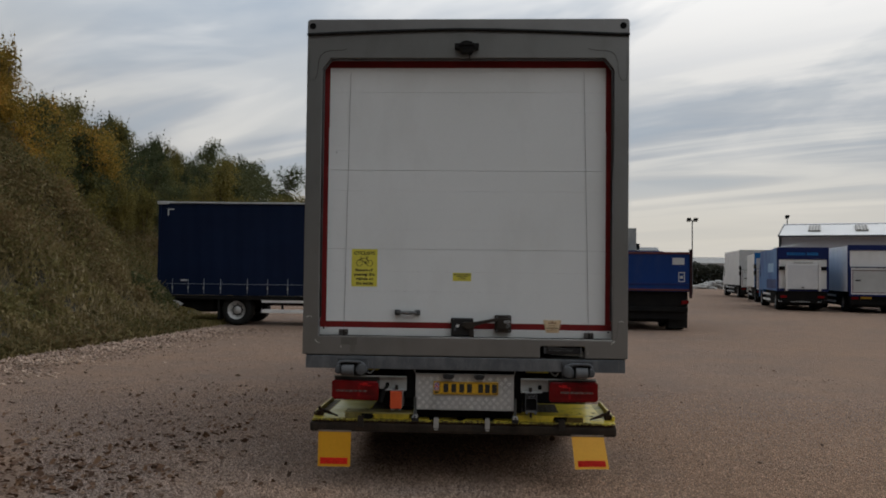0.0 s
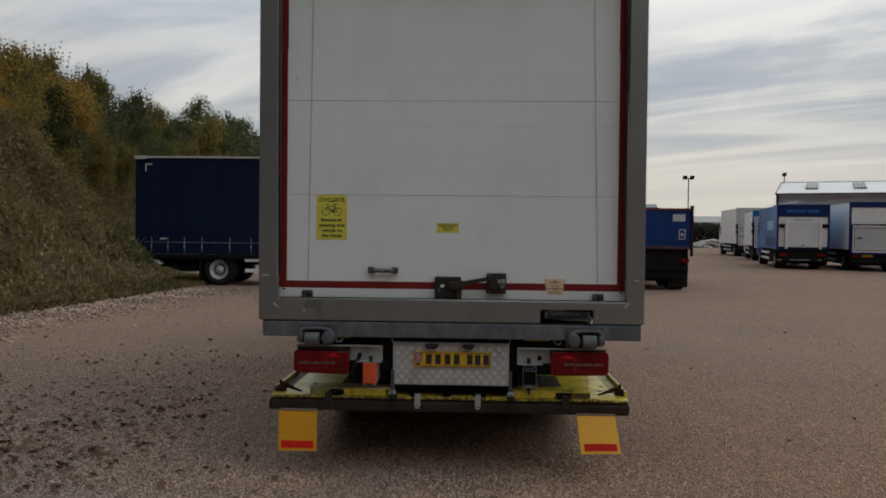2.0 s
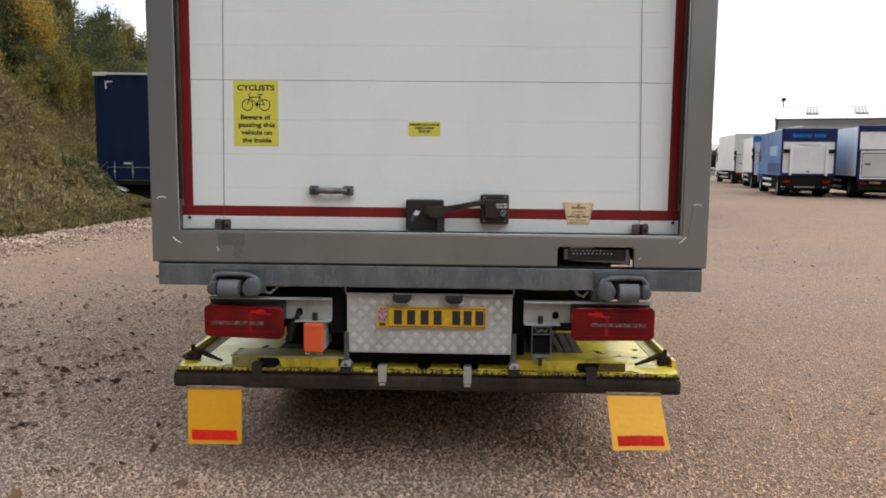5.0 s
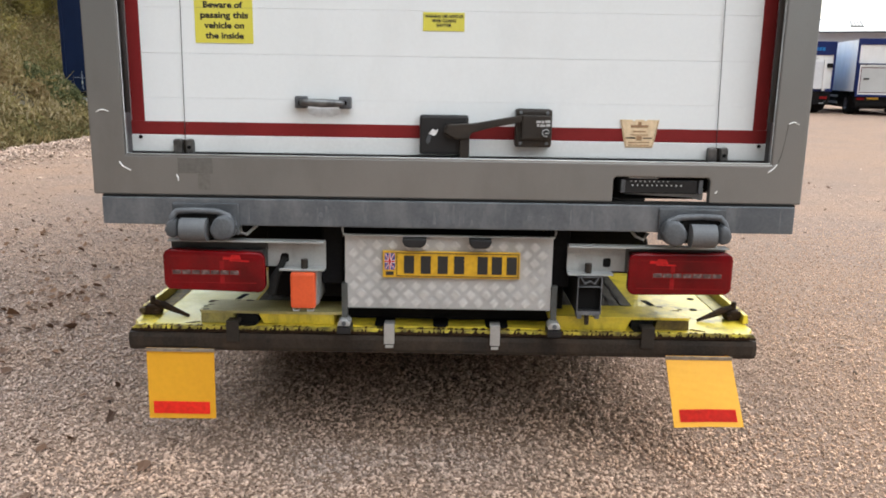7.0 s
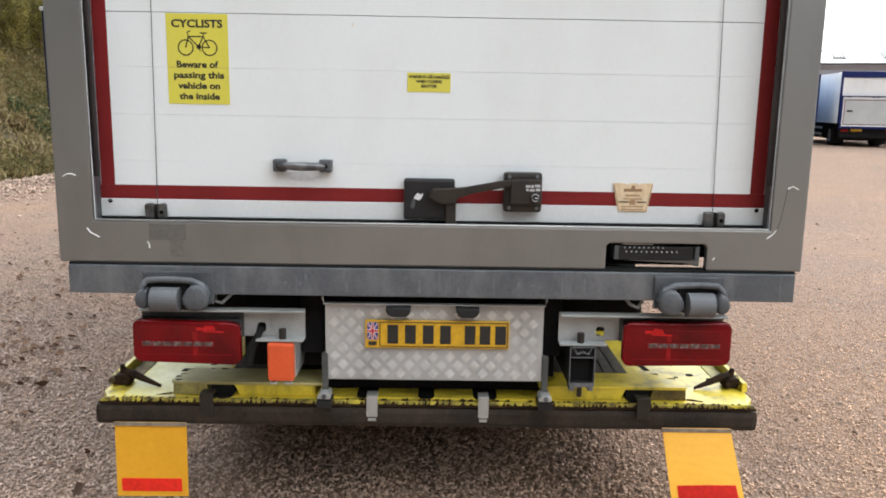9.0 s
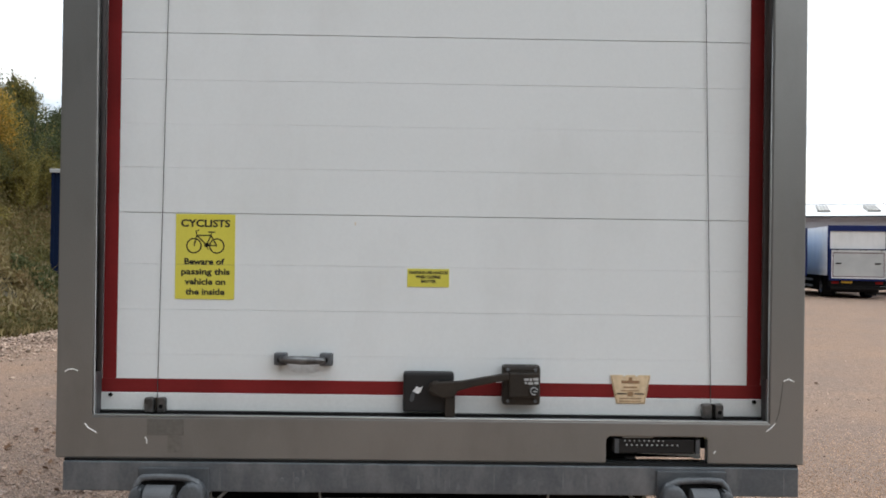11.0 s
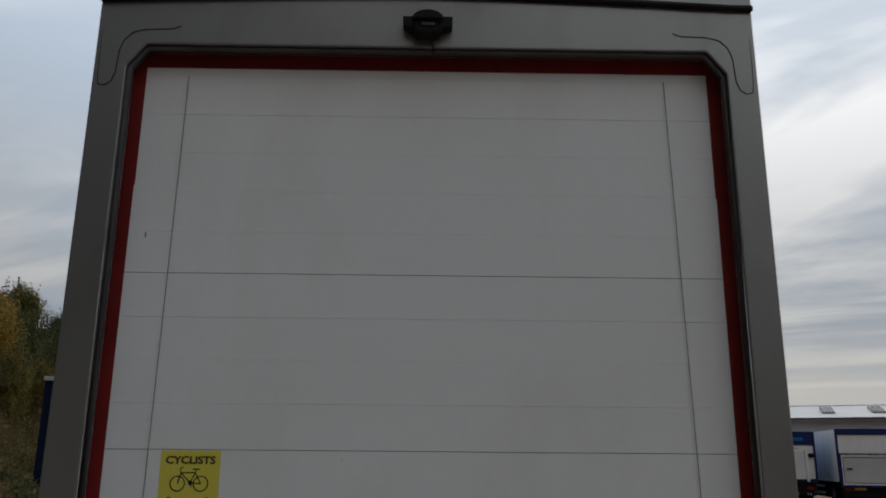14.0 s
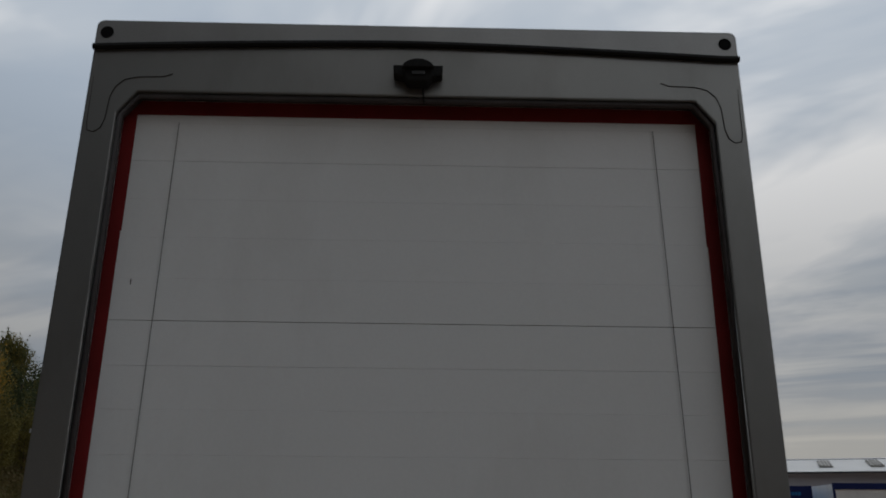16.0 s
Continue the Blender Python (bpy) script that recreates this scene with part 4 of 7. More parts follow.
    for x0, x1, z0, z1 in ((0.664, 0.728, 1.330, 1.340), (0.672, 0.720, 1.314, 1.319), (0.664, 0.728, 1.303, 1.306), (0.686, 0.706, 1.284, 1.300), (0.690, 0.702, 1.340, 1.351), (0.657, 0.735, 1.276, 1.279), (0.658, 0.734, 1.266, 1.269)):
        part("badge_print", box(x0, x1, 0.0772, 0.0784, z0, z1), BADGE_INK, door)
    for x0, x1 in ((0.648, 0.683), (0.711, 0.745)):
        part("badge_print", box(x0, x1, 0.0772, 0.0784, 1.2915, 1.2955), LOCK_BROWN, door, "dark bar of the badge print")
    part("badge_edge", pipe([(0.629, 0.0780, 1.356), (0.650, 0.0780, 1.261), (0.745, 0.0780, 1.261), (0.763, 0.0780, 1.356)], 0.0011, 4), BADGE_INK, door)
    # cyclists sticker
    st = part("cyclist_sticker", box(-0.906, -0.699, 0.0832, 0.0848, 1.606, 1.904), STICKER, door, "yellow cyclists warning sticker")
    yy = 0.0826
    lettering("CYCLISTS", 0.0255, -0.8025, yy, 1.860, st, INK, width=0.172, bold=0.034)
    for k, line in enumerate(("Beware of", "passing this", "vehicle on", "the inside")):
        lettering(line, 0.0215, -0.8025 + (0.002 if k else -0.004), yy, 1.728 - k * 0.0353, st, INK, width=(0.140, 0.170, 0.143, 0.137)[k], bold=0.034)
    part("sticker_crease", box(-0.906, -0.699, 0.0828, 0.0831, 1.7265, 1.7280), MOSSY, st, "crease over the slat joint")
    # bicycle drawing
    by, cxl, cxr, cz, R = yy, -0.842, -0.762, 1.793, 0.027
    bike = bmesh.new()
    for cx in (cxl, cxr):
        own = ring_plate([(cx + R * math.cos(a), cz + R * math.sin(a)) for a in np.linspace(0, 2 * math.pi, 28, endpoint=False)], [[(cx + (R - 0.0042) * math.cos(a), cz + (R - 0.0042) * math.sin(a)) for a in np.linspace(0, 2 * math.pi, 28, endpoint=False)]], by, by + 0.0004)
        join(bike, own)
    P = {"f": (cxl, cz), "r": (cxr, cz), "h": (-0.832, 1.829), "s": (-0.783, 1.830), "b": (-0.798, 1.796), "ht": (-0.836, 1.844), "hl": (-0.824, 1.848), "st": (-0.780, 1.840), "p": (-0.793, 1.780)}
    for a, c, w in (("f", "h", 0.0044), ("h", "s", 0.0042), ("h", "b", 0.0042), ("s", "b", 0.0044), ("s", "r", 0.004), ("b", "r", 0.004), ("h", "ht", 0.003), ("ht", "hl", 0.003), ("s", "st", 0.003), ("b", "p", 0.003)):
        (ax, az), (bx, bz) = P[a], P[c]
        d = Vector((bx - ax, 0, bz - az)).normalized()
        q = Vector((-d.z, 0, d.x)) * w / 2
        prism([(ax + q.x, az + q.z), (bx + q.x, bz + q.z), (bx - q.x, bz - q.z), (ax - q.x, az - q.z)], by, by + 0.0004, bm=bike)
    box(-0.793, -0.769, by, by + 0.0004, 1.839, 1.8435, bm=bike)
    cyl((-0.798, by, 1.796), (-0.798, by + 0.0004, 1.796), 0.008, seg=14, bm=bike)
    part("bicycle_drawing", bike, INK, st, "black bicycle outline")
    # small warning sticker
    ws = part("warning_sticker", box(-0.094, 0.053, 0.0832, 0.0848, 1.659, 1.723), STICKER, door, "small yellow shutter warning sticker")
    for k, (line, w) in enumerate((("WARNING USE HANDLES", 0.138), ("WHEN CLOSING", 0.088), ("SHUTTER", 0.054))):
        lettering(line, 0.0105, -0.0205, yy, 1.7050 - k * 0.0155, ws, INK, width=w, bold=0.045)
    # scratch by the edge of the shutter
    part("shutter_scratch", box(-1.043, -1.0395, 0.0838, 0.0849, 2.672, 2.692), GAP, door, "short dark scratch")
    part("shutter_scratch", box(-0.2805, -0.278, 0.0838, 0.0849, 1.872, 1.884), BADGE, door)
    # reversing camera under the gutter
    dome = [(0.060 * math.cos(a), 3.497 + 0.042 * math.sin(a)) for a in np.linspace(0, math.pi, 13)]
    rc = part("reversing_camera", prism(dome + [(-0.058, 3.480), (-0.040, 3.452), (0.040, 3.452), (0.058, 3.480)], -0.065, -0.0005, 0.010), RUBBER, T, "black reversing camera under a hood")
    for s in (-1, 1):
        part("camera_bracket", prism([(s * 0.0565, 3.478), (s * 0.094, 3.492), (s * 0.096, 3.530), (s * 0.052, 3.530)], -0.05, -0.0005, 0.003), RUBBER, rc)
    part("camera_visor", prism([(x * 1.04, z + 0.003) for x, z in dome] + [(-0.05, 3.505), (0.05, 3.505)], -0.082, -0.0655, 0.004), RUBBER, rc)
    part("camera_lens", box(-0.026, 0.026, -0.070, -0.0652, 3.478, 3.496, 0.003), GLASS, rc, "dark camera window")
    part("camera_cable", pipe([(0.02, -0.01, 3.455), (0.022, -0.004, 3.42), (0.024, 0.02, 3.40)], 0.004, 6), BLACK, rc)
    # galvanised rear beam
    bm_ = part("rear_beam", box(-1.243, 1.253, -0.012, 0.10, 0.962, 1.0605, 0.004), GALV, T, "galvanised rear cross beam")
    for x in (-0.505, -0.455, 0.30, 0.35):
        part("beam_bolt", cyl((x, -0.0150, 1.005), (x, -0.011, 1.005), 0.0085, seg=6), STREAK, bm_)
    rs_ = np.random.default_rng(9)
    for x in (0.0, 0.02, 0.045, 0.060, 0.21, 0.445, -0.30, 0.085, -0.72, 1.20, -0.47, -0.44, 0.13, 0.52, 0.60, -0.05):
        w, zt = rs_.uniform(0.004, 0.015), rs_.uniform(0.99, 1.055)
        part("beam_streak", prism([(x, rs_.uniform(0.966, 0.985)), (x + w, rs_.uniform(0.966, 0.985)), (x + w * 0.7, zt), (x + w * 0.2, zt)], -0.0128, -0.0118), STREAK, bm_, "pale scrape")
    # roller buffers: a wide cushion on the inner side of the roller, a narrow one on the outer, and a strap over both
    for xa, xb, ra, rb_, zt, q in ((-0.988, -0.748, -0.952, -0.844, 1.030, 1), (0.764, 1.004, 0.860, 0.964, 1.036, -1)):
        rb = part("roller_buffer", box(xa, xb, -0.024, -0.0125, zt - 0.100, zt + 0.014, 0.004), BUMPER, T, "grey roller buffer on the rear beam")
        xi, xo = (rb_, ra) if q > 0 else (ra, rb_)
        cushion = [(0.016, 0.044), (0.030, 0.026), (0.056, 0.020), (0.080, 0.030), (0.092, 0.056), (0.092, 0.080), (0.080, 0.102), (0.048, 0.113), (0.020, 0.108), (0.006, 0.086), (0.004, 0.066)]
        stop = [(-0.004, 0.040), (-0.020, 0.034), (-0.042, 0.050), (-0.050, 0.074), (-0.044, 0.096), (-0.024, 0.106), (-0.004, 0.102)]
        part("inner_cushion", prism([(xi + q * u, zt - v) for u, v in cushion], -0.084, -0.0242, 0.013), BUMPER, rb, "worn rubber cushion", True)
        part("outer_cushion", prism([(xo + q * u, zt - v) for u, v in stop], -0.080, -0.0242, 0.011), BUMPER, rb, "worn rubber cushion", True)
        strap = [(xo - q * 0.037, zt - 0.058), (xo - q * 0.027, zt - 0.030), (xo - q * 0.009, zt - 0.012), (xo + q * 0.020, zt - 0.009), ((ra + rb_) / 2, zt - 0.008), (xi - q * 0.010, zt - 0.009), (xi + q * 0.030, zt - 0.012), (xi + q * 0.066, zt - 0.026), (xi + q * 0.087, zt - 0.054)]
        part("buffer_strap", pipe([(x, -0.052 - 0.012 * (k in (0, 8)), z) for k, (x, z) in enumerate(strap)], [0.008, 0.011, 0.0115, 0.011, 0.0105, 0.011, 0.0115, 0.011, 0.008], 10), STRAP_RUBBER, rb, "pale worn rubber strap", True)
        part("buffer_recess", box(ra - 0.016, rb_ + 0.016, -0.040, -0.0245, zt - 0.108, zt - 0.012), RUBBER, rb, "dark recess")
        part("buffer_roller", cyl((ra + 0.008, -0.062, zt - 0.0750), (rb_ - 0.008, -0.062, zt - 0.0750), 0.0415, seg=28), ROLLER, rb, "worn grey roller")
    # lamp brackets, lamps
    for s, x0, x1 in ((-1, -1.018, -0.447), (1, 0.452, 1.034)):
        xa, xb = (x0, x1)
        lb = part("lamp_bracket", ring_plate([(xa, 0.800), (xb, 0.800), (xb, 0.898), (xa, 0.898)], [rounded(-s * -0.0 + (s * 0.60 - 0.015), s * 0.60 + 0.015, 0.815, 0.850, 0.009, 3)], 0.045, 0.050), PAINT_GREY, T, "light grey folded lamp bracket")
        part("bracket_flange", box(xa, xb, -0.006, 0.0448, 0.8985, 0.9035), PAINT_GREY, lb, "thin pale top flange")
        # dark plate that paints the shade between flange and lamp
        part("bracket_face", box(xa if s < 0 else xa + 0.215, xb - 0.215 if s < 0 else xb, 0.036, 0.0446, 0.801, 0.8982), FLANGE, lb, "dark face behind the lamp, shade in its colour")
        q0, q1 = (x1 - 0.165, x1) if s < 0 else (x0, x0 + 0.165)
        part("bracket_lip", box(q0, q1, -0.005, 0.0448, 0.794, 0.800), PAINT_GREY, lb)
        xs_ = (x1 - 0.075) if s < 0 else (x0 + 0.075)
        part("bracket_bolt", cyl((xs_, 0.015, 0.80), (xs_, 0.015, 0.835), 0.013, seg=8), LOCK_BROWN, lb, "rusty bolt")
    for s, x0, x1, z0, z1 in ((-1, -1.030, -0.660, 0.724, 0.874), (1, 0.667, 1.044, 0.729, 0.884)):
        tl = part("tail_lamp", box(x0 + 0.01, x1 - 0.01, 0.005, 0.044, z0 + 0.006, z1 - 0.004, 0.01), BLACK, T, "red rear lamp cluster")
        rearr = rounded(x0, x1, z0, z1, 0.028, 6)
        rearr = [(x, z - 0.010 * (x - x0) / (x1 - x0) * (1 if s < 0 else -0.6)) for x, z in rearr]
        part("lamp_lens", prism(rearr, -0.030, 0.0048, 0.007), LENS, tl, "glossy red plastic lens", True)
        xm, zm = (x0 + x1) / 2, (z0 + z1) / 2 - (0.005 if s < 0 else -0.003)
        c0 = x0 + (0.034 if s < 0 else 0.088)
        w = (x1 - x0 - 0.125) / 7
        part("lens_strip", box(c0 - 0.004, c0 + 7 * w + 0.002, -0.0312, -0.0300, zm - 0.014, zm + 0.006), LENS_RIM, tl, "dark red strip round the indicator cells")
        for k in range(7):
            part("lens_cell", box(c0 + k * w, c0 + (k + 1) * w - 0.004, -0.0328, -0.0313, zm - 0.011, zm + 0.004), LENS_DARK, tl, "smoked indicator cell")
        xr = xm - s * 0.075
        # reflector and bar in brighter red, which paint the lens's inner highlights
        part("lens_reflector", prism([(xr - 0.040, z1 - 0.035), (xr + 0.026, z1 - 0.035), (xr + 0.020, z1 - 0.019), (xr - 0.010, z1 - 0.017), (xr - 0.014, z1 - 0.026), (xr - 0.040, z1 - 0.024)], -0.0312, -0.0300), LENS_BRIGHT, tl, "bright red reflector, highlight in its colour")
        part("lens_reflector", prism([(xr - 0.016, z1 - 0.041), (xr + 0.055, z1 - 0.043), (xr + 0.055, z1 - 0.038), (xr - 0.016, z1 - 0.0358)], -0.0310, -0.0300), LENS_BRIGHT, tl)
        for za, zb in ((z0 + 0.024, zm - 0.016), (zm + 0.008, z1 - 0.040)):
            part("lens_bar", box(xm - s * 0.030 - 0.008, xm - s * 0.030 + 0.008, -0.0308, -0.0300, za, zb), LENS_MID, tl)
        part("lens_line", box(x0 + 0.028, x1 - 0.030, -0.0304, -0.0300, z0 + 0.026, z0 + 0.029), LENS_RIM, tl)
        part("lens_line", box(x0 + 0.028, x1 - 0.030, -0.0304, -0.0300, z1 - 0.0255, z1 - 0.0235), LENS_RIM, tl)
    # guide blocks under the brackets: an orange cap, and the open tube without one
    ob_ = part("guide_tube", ring_plate([(-0.566, 0.660), (-0.476, 0.660), (-0.476, 0.792), (-0.566, 0.792)], [[(-0.556, 0.67), (-0.486, 0.67), (-0.486, 0.782), (-0.556, 0.782)]], 0.012, 0.55), PAINT_GREY, T, "grey guide tube with an orange end cap")
    part("end_cap", box(-0.571, -0.479, -0.020, 0.0115, 0.654, 0.790, 0.010), ORANGE, ob_, "orange plastic end cap")
    for x in (-0.552, -0.498):
        part("cap_clip", pipe([(x - 0.012, -0.006, 0.656), (x - 0.010, -0.012, 0.645), (x + 0.010, -0.012, 0.645), (x + 0.012, -0.006, 0.656)], 0.003, 5), PALE_GREY, ob_)
    ot = part("guide_tube", ring_plate(rounded(0.486, 0.576, 0.646, 0.792, 0.006, 2), [[(0.4905, 0.664), (0.5715, 0.664), (0.5715, 0.752), (0.4905, 0.752)], [(0.4915, 0.757), (0.5705, 0.757), (0.5705, 0.787), (0.4915, 0.787)]], -0.014, 0.55), BLACK, T, "open grey aluminium guide tube")
    # black plugs near the mouth stand in for the tube's shaded inside
    part("tube_shade", box(0.4908, 0.5712, 0.006, 0.04, 0.6642, 0.7518), GAP, ot)
    part("tube_shade", box(0.4918, 0.5702, 0.002, 0.03, 0.7572, 0.7868), BLACK, ot)
    part("tube_rim", ring_plate(rounded(0.486, 0.576, 0.646, 0.792, 0.006, 2), [[(0.489, 0.661), (0.573, 0.661), (0.573, 0.7525), (0.489, 0.7525)], [(0.490, 0.7565), (0.572, 0.7565), (0.572, 0.789), (0.490, 0.789)]], -0.016, -0.0142), GALV, ot, "bare aluminium rim")
    part("tube_web", prism([(0.498, 0.786), (0.512, 0.762), (0.531, 0.772), (0.550, 0.762), (0.564, 0.786), (0.560, 0.786), (0.548, 0.768), (0.531, 0.777), (0.514, 0.768), (0.502, 0.786)], -0.014, 0.0), GALV, ot)
    for x in (0.498, 0.564):
        part("tube_lug", box(x - 0.009, x + 0.009, -0.012, 0.04, 0.630, 0.6455, 0.003), GALV, ot)
    part("lock_strap", pipe([(-0.598, 0.030, 0.838), (-0.606, 0.022, 0.815), (-0.632, 0.02, 0.765), (-0.648, 0.02, 0.70)], [0.016, 0.012, 0.017, 0.017], 8), RUBBER, T, "black rubber strap")
    part("tube_pin", cyl((0.531, 0.02, 0.60), (0.531, 0.02, 0.646), 0.009, seg=8), LOCK_BROWN, ot)
    # chequer plate panel
    cp = part("chequer_panel", box(-0.376, 0.398, 0.045, 0.050, 0.643, 0.924, 0.002), CHEQUER, T, "chequered aluminium number plate panel")
    tread = bmesh.new()
    for j in range(9):
        for i in range(13):
            lean = j % 2                       # every other row leans back, half a step along
            gx = -0.344 + i * 0.0587 + (0.0293 if lean else 0.0)
            gz = 0.6685 + j * 0.0311
            if gx > 0.388 or (-0.252 < gx < 0.294 and 0.749 < gz < 0.884) or gz > 0.908:
                continue
            turn = radians(45 if lean else -45)
            for k in range(4):
                m = Matrix.Translation((gx, 0.0435, gz)) @ Matrix.Rotation(turn, 4, "Y") @ Matrix.Translation((0, 0, (k - 1.5) * 0.0068))
                own = prism([(-0.0165, 0.0), (-0.010, -0.0017), (0.010, -0.0017), (0.0165, 0.0), (0.010, 0.0017), (-0.010, 0.0017)], -0.0026, 0.0015)
                bmesh.ops.transform(own, matrix=m, verts=own.verts)
                join(tread, own)
    tagged(part("tread_pattern", tread, TREAD, cp), "raised tread bars", kind="stuff")
    part("panel_top_edge", box(-0.378, 0.400, 0.02, 0.0448, 0.9245, 0.929), PAINT_GREY, cp)
    for x, q in ((-0.378, 1), (0.400, -1)):
        part("hook_bracket", pipe([(x + q * 0.06, 0.03, 0.924), (x, 0.03, 0.926), (x - q * 0.004, 0.03, 0.945), (x - q * 0.004, 0.04, 0.962)], 0.004, 6), PAINT_GREY, cp, "thin hook bracket")
    for s, xx in ((-1, -0.385), (1, 0.402)):
        part("panel_leg", box(xx - 0.004, xx + 0.018, 0.035, 0.06, 0.606, 0.74, 0.003), FLANGE, cp)
        part("panel_foot", prism([(xx - 0.016, 0.582), (xx + 0.030, 0.582), (xx + 0.030, 0.594), (xx + 0.020, 0.606), (xx - 0.006, 0.606), (xx - 0.016, 0.594)], 0.0, 0.07, 0.003), ALU, cp, "worn aluminium foot")
        part("foot_bolt", cyl((xx + 0.008, -0.006, 0.594), (xx + 0.008, 0.0005, 0.594), 0.009, seg=6), BUMPER, cp)
        part("foot_block", box(xx - 0.018, xx + 0.034, -0.01, 0.07, 0.556, 0.578), BLACK, cp)
    npz = part("number_plate", box(-0.234, 0.276, 0.030, 0.0448, 0.7660, 0.8670, 0.003), PLATE_YELLOW, T, "yellow number plate with black characters as bars")
    chars = [-0.136, -0.074, -0.011, 0.050, 0.137, 0.190, 0.245]
    part("plate_border", ring_plate([(-0.183, 0.772), (0.271, 0.772), (0.271, 0.862), (-0.183, 0.862)], [[(-0.180, 0.775), (0.268, 0.775), (0.268, 0.859), (-0.180, 0.859)]], 0.0287, 0.0299), INK, npz, "thin black border line")
    for x in chars:
        part("plate_bar", box(x - 0.019, x + 0.019, 0.0286, 0.0299, 0.7830, 0.8510, 0.0), INK, npz, "black character bar")
    part("plate_flag", box(-0.227, -0.188, 0.0286, 0.0299, 0.7970, 0.8600), FLAG_BLUE, npz, "small flag patch")
    fl = [((-0.227, -0.188), (0.8225, 0.8345), FLAG_WHITE, 0.0276), ((-0.2115, -0.2035), (0.7970, 0.8600), FLAG_WHITE, 0.0276), ((-0.227, -0.188), (0.8255, 0.8315), FLAG_RED, 0.0268), ((-0.2095, -0.2055), (0.7970, 0.8600), FLAG_RED, 0.0268)]
    for (a, b_), (c, d), mt, yv in fl:
        part("flag_stripe", box(a, b_, yv, yv + 0.0008, c, d), mt, npz)
    for dz in (-1, 1):
        for w_, mt, yv in ((0.0035, FLAG_WHITE, 0.0281), (0.0014, FLAG_RED, 0.0273)):
            part("flag_stripe", prism([(-0.227, 0.8285 - dz * 0.0315 + w_), (-0.227 + w_, 0.8285 - dz * 0.0315), (-0.188, 0.8285 + dz * 0.0315 - w_), (-0.188 - w_, 0.8285 + dz * 0.0315)] if dz > 0 else [(-0.227, 0.860 - w_), (-0.227 + w_, 0.860), (-0.188, 0.797 + w_), (-0.188 - w_, 0.797)], yv, yv + 0.0005), mt, npz)
    part("plate_bar", box(-0.222, -0.193, 0.0286, 0.0299, 0.7760, 0.7900), INK, npz)
    for x0, x1 in ((-0.160, -0.072), (0.085, 0.167)):
        part("plate_lamp", prism([(x0, 0.922), (x0, 0.908), (x0 + 0.008, 0.894), (x0 + 0.02, 0.888), (x1 - 0.02, 0.888), (x1 - 0.008, 0.894), (x1, 0.908), (x1, 0.922)], -0.006, 0.0448, 0.006), BLACK, T, "black number plate lamp")
    # chassis, and near-black boxes that stand in for the shaded space behind
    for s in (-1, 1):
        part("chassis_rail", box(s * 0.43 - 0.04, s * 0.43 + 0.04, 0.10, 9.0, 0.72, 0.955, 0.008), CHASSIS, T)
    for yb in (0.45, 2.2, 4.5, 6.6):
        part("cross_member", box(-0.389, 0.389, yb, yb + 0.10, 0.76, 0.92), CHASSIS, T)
    part("lift_housing", box(-0.70, -0.381, 0.20, 1.3, 0.640, 0.955, 0.01), CHASSIS, T, "black lift housing, deep shade in its colour")
    part("lift_housing", box(0.405, 0.470, 0.22, 1.3, 0.56, 0.955, 0.01), CHASSIS, T, "black lift housing, deep shade in its colour")
    part("dark_backing", box(-1.0, -0.67, 0.28, 0.9, 0.80, 0.957, 0.01), CHASSIS, T, "black backing that stands in for shade above the bracket")
    part("dark_backing", box(0.475, 0.80, 0.28, 0.9, 0.815, 0.957, 0.01), CHASSIS, T, "black backing that stands in for shade above the bracket")
    part("dark_core", box(-0.40, 0.42, 0.185, 0.5, 0.5575, 0.955, 0.01), CHASSIS, T, "black block that stands in for shade behind the panel")
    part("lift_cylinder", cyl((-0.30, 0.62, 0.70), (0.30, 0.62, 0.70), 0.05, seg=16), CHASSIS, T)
    part("yellow_arm", box(0.50, 0.68, 0.20, 0.279, 0.925, 0.950, 0.004), YELLOW_PAINT, T, "yellow lift arm")
    part("yellow_arm", box(-0.80, -0.68, 0.20, 0.279, 0.925, 0.950, 0.004), YELLOW_PAINT, T, "yellow lift arm")
    part("hose", pipe([(-0.765, 0.05, 0.955), (-0.755, 0.03, 0.928), (-0.735, 0.03, 0.922), (-0.715, 0.04, 0.940), (-0.70, 0.06, 0.955)], 0.006, 6), PAINT_GREY, T, "pale hose")
    part("hose", pipe([(0.685, 0.06, 0.955), (0.70, 0.04, 0.935), (0.725, 0.03, 0.926), (0.745, 0.05, 0.945)], 0.006, 6), PAINT_GREY, T, "pale hose")
    # folded platform
    deck = [(-1.175, 0.085), (1.165, 0.085), (1.205, 0.150), (1.205, 1.05), (-1.215, 1.05), (-1.215, 0.150)]
    pf = part("lift_platform", prism(deck, 0.528, 0.548, 0.003, axis="z"), YELLOW_PAINT, T, "folded yellow tail lift platform with chipped paint")
    part("platform_edge", prism([(-1.205, 0.538), (1.195, 0.538), (1.182, 0.553), (-1.185, 0.553)], 0.072, 0.0848, 0.003), YELLOW_EDGE, pf, "scuffed yellow and black front edge")
    for s in (-1, 1):
        part("side_kerb", prism([(s * 1.205 - 0.012, 0.549), (s * 1.205 + 0.012, 0.549), (s * 1.205 + 0.008, 0.585), (s * 1.205 - 0.008, 0.585)], 0.22, 1.0, 0.003), YELLOW_PAINT, pf)
        part("side_channel", box(s * 1.192, s * 1.134, 0.33, 1.0, 0.5485, 0.551), RUST if s < 0 else MOSSY, pf, "darker channel beside the kerb")
        part("deck_slot", prism([(s * 0.905, 0.46), (s * 0.880, 0.46), (s * 0.862, 0.545), (s * 0.887, 0.545)], 0.5485, 0.5500, axis="z"), GAP, pf, "dark slot in the deck")
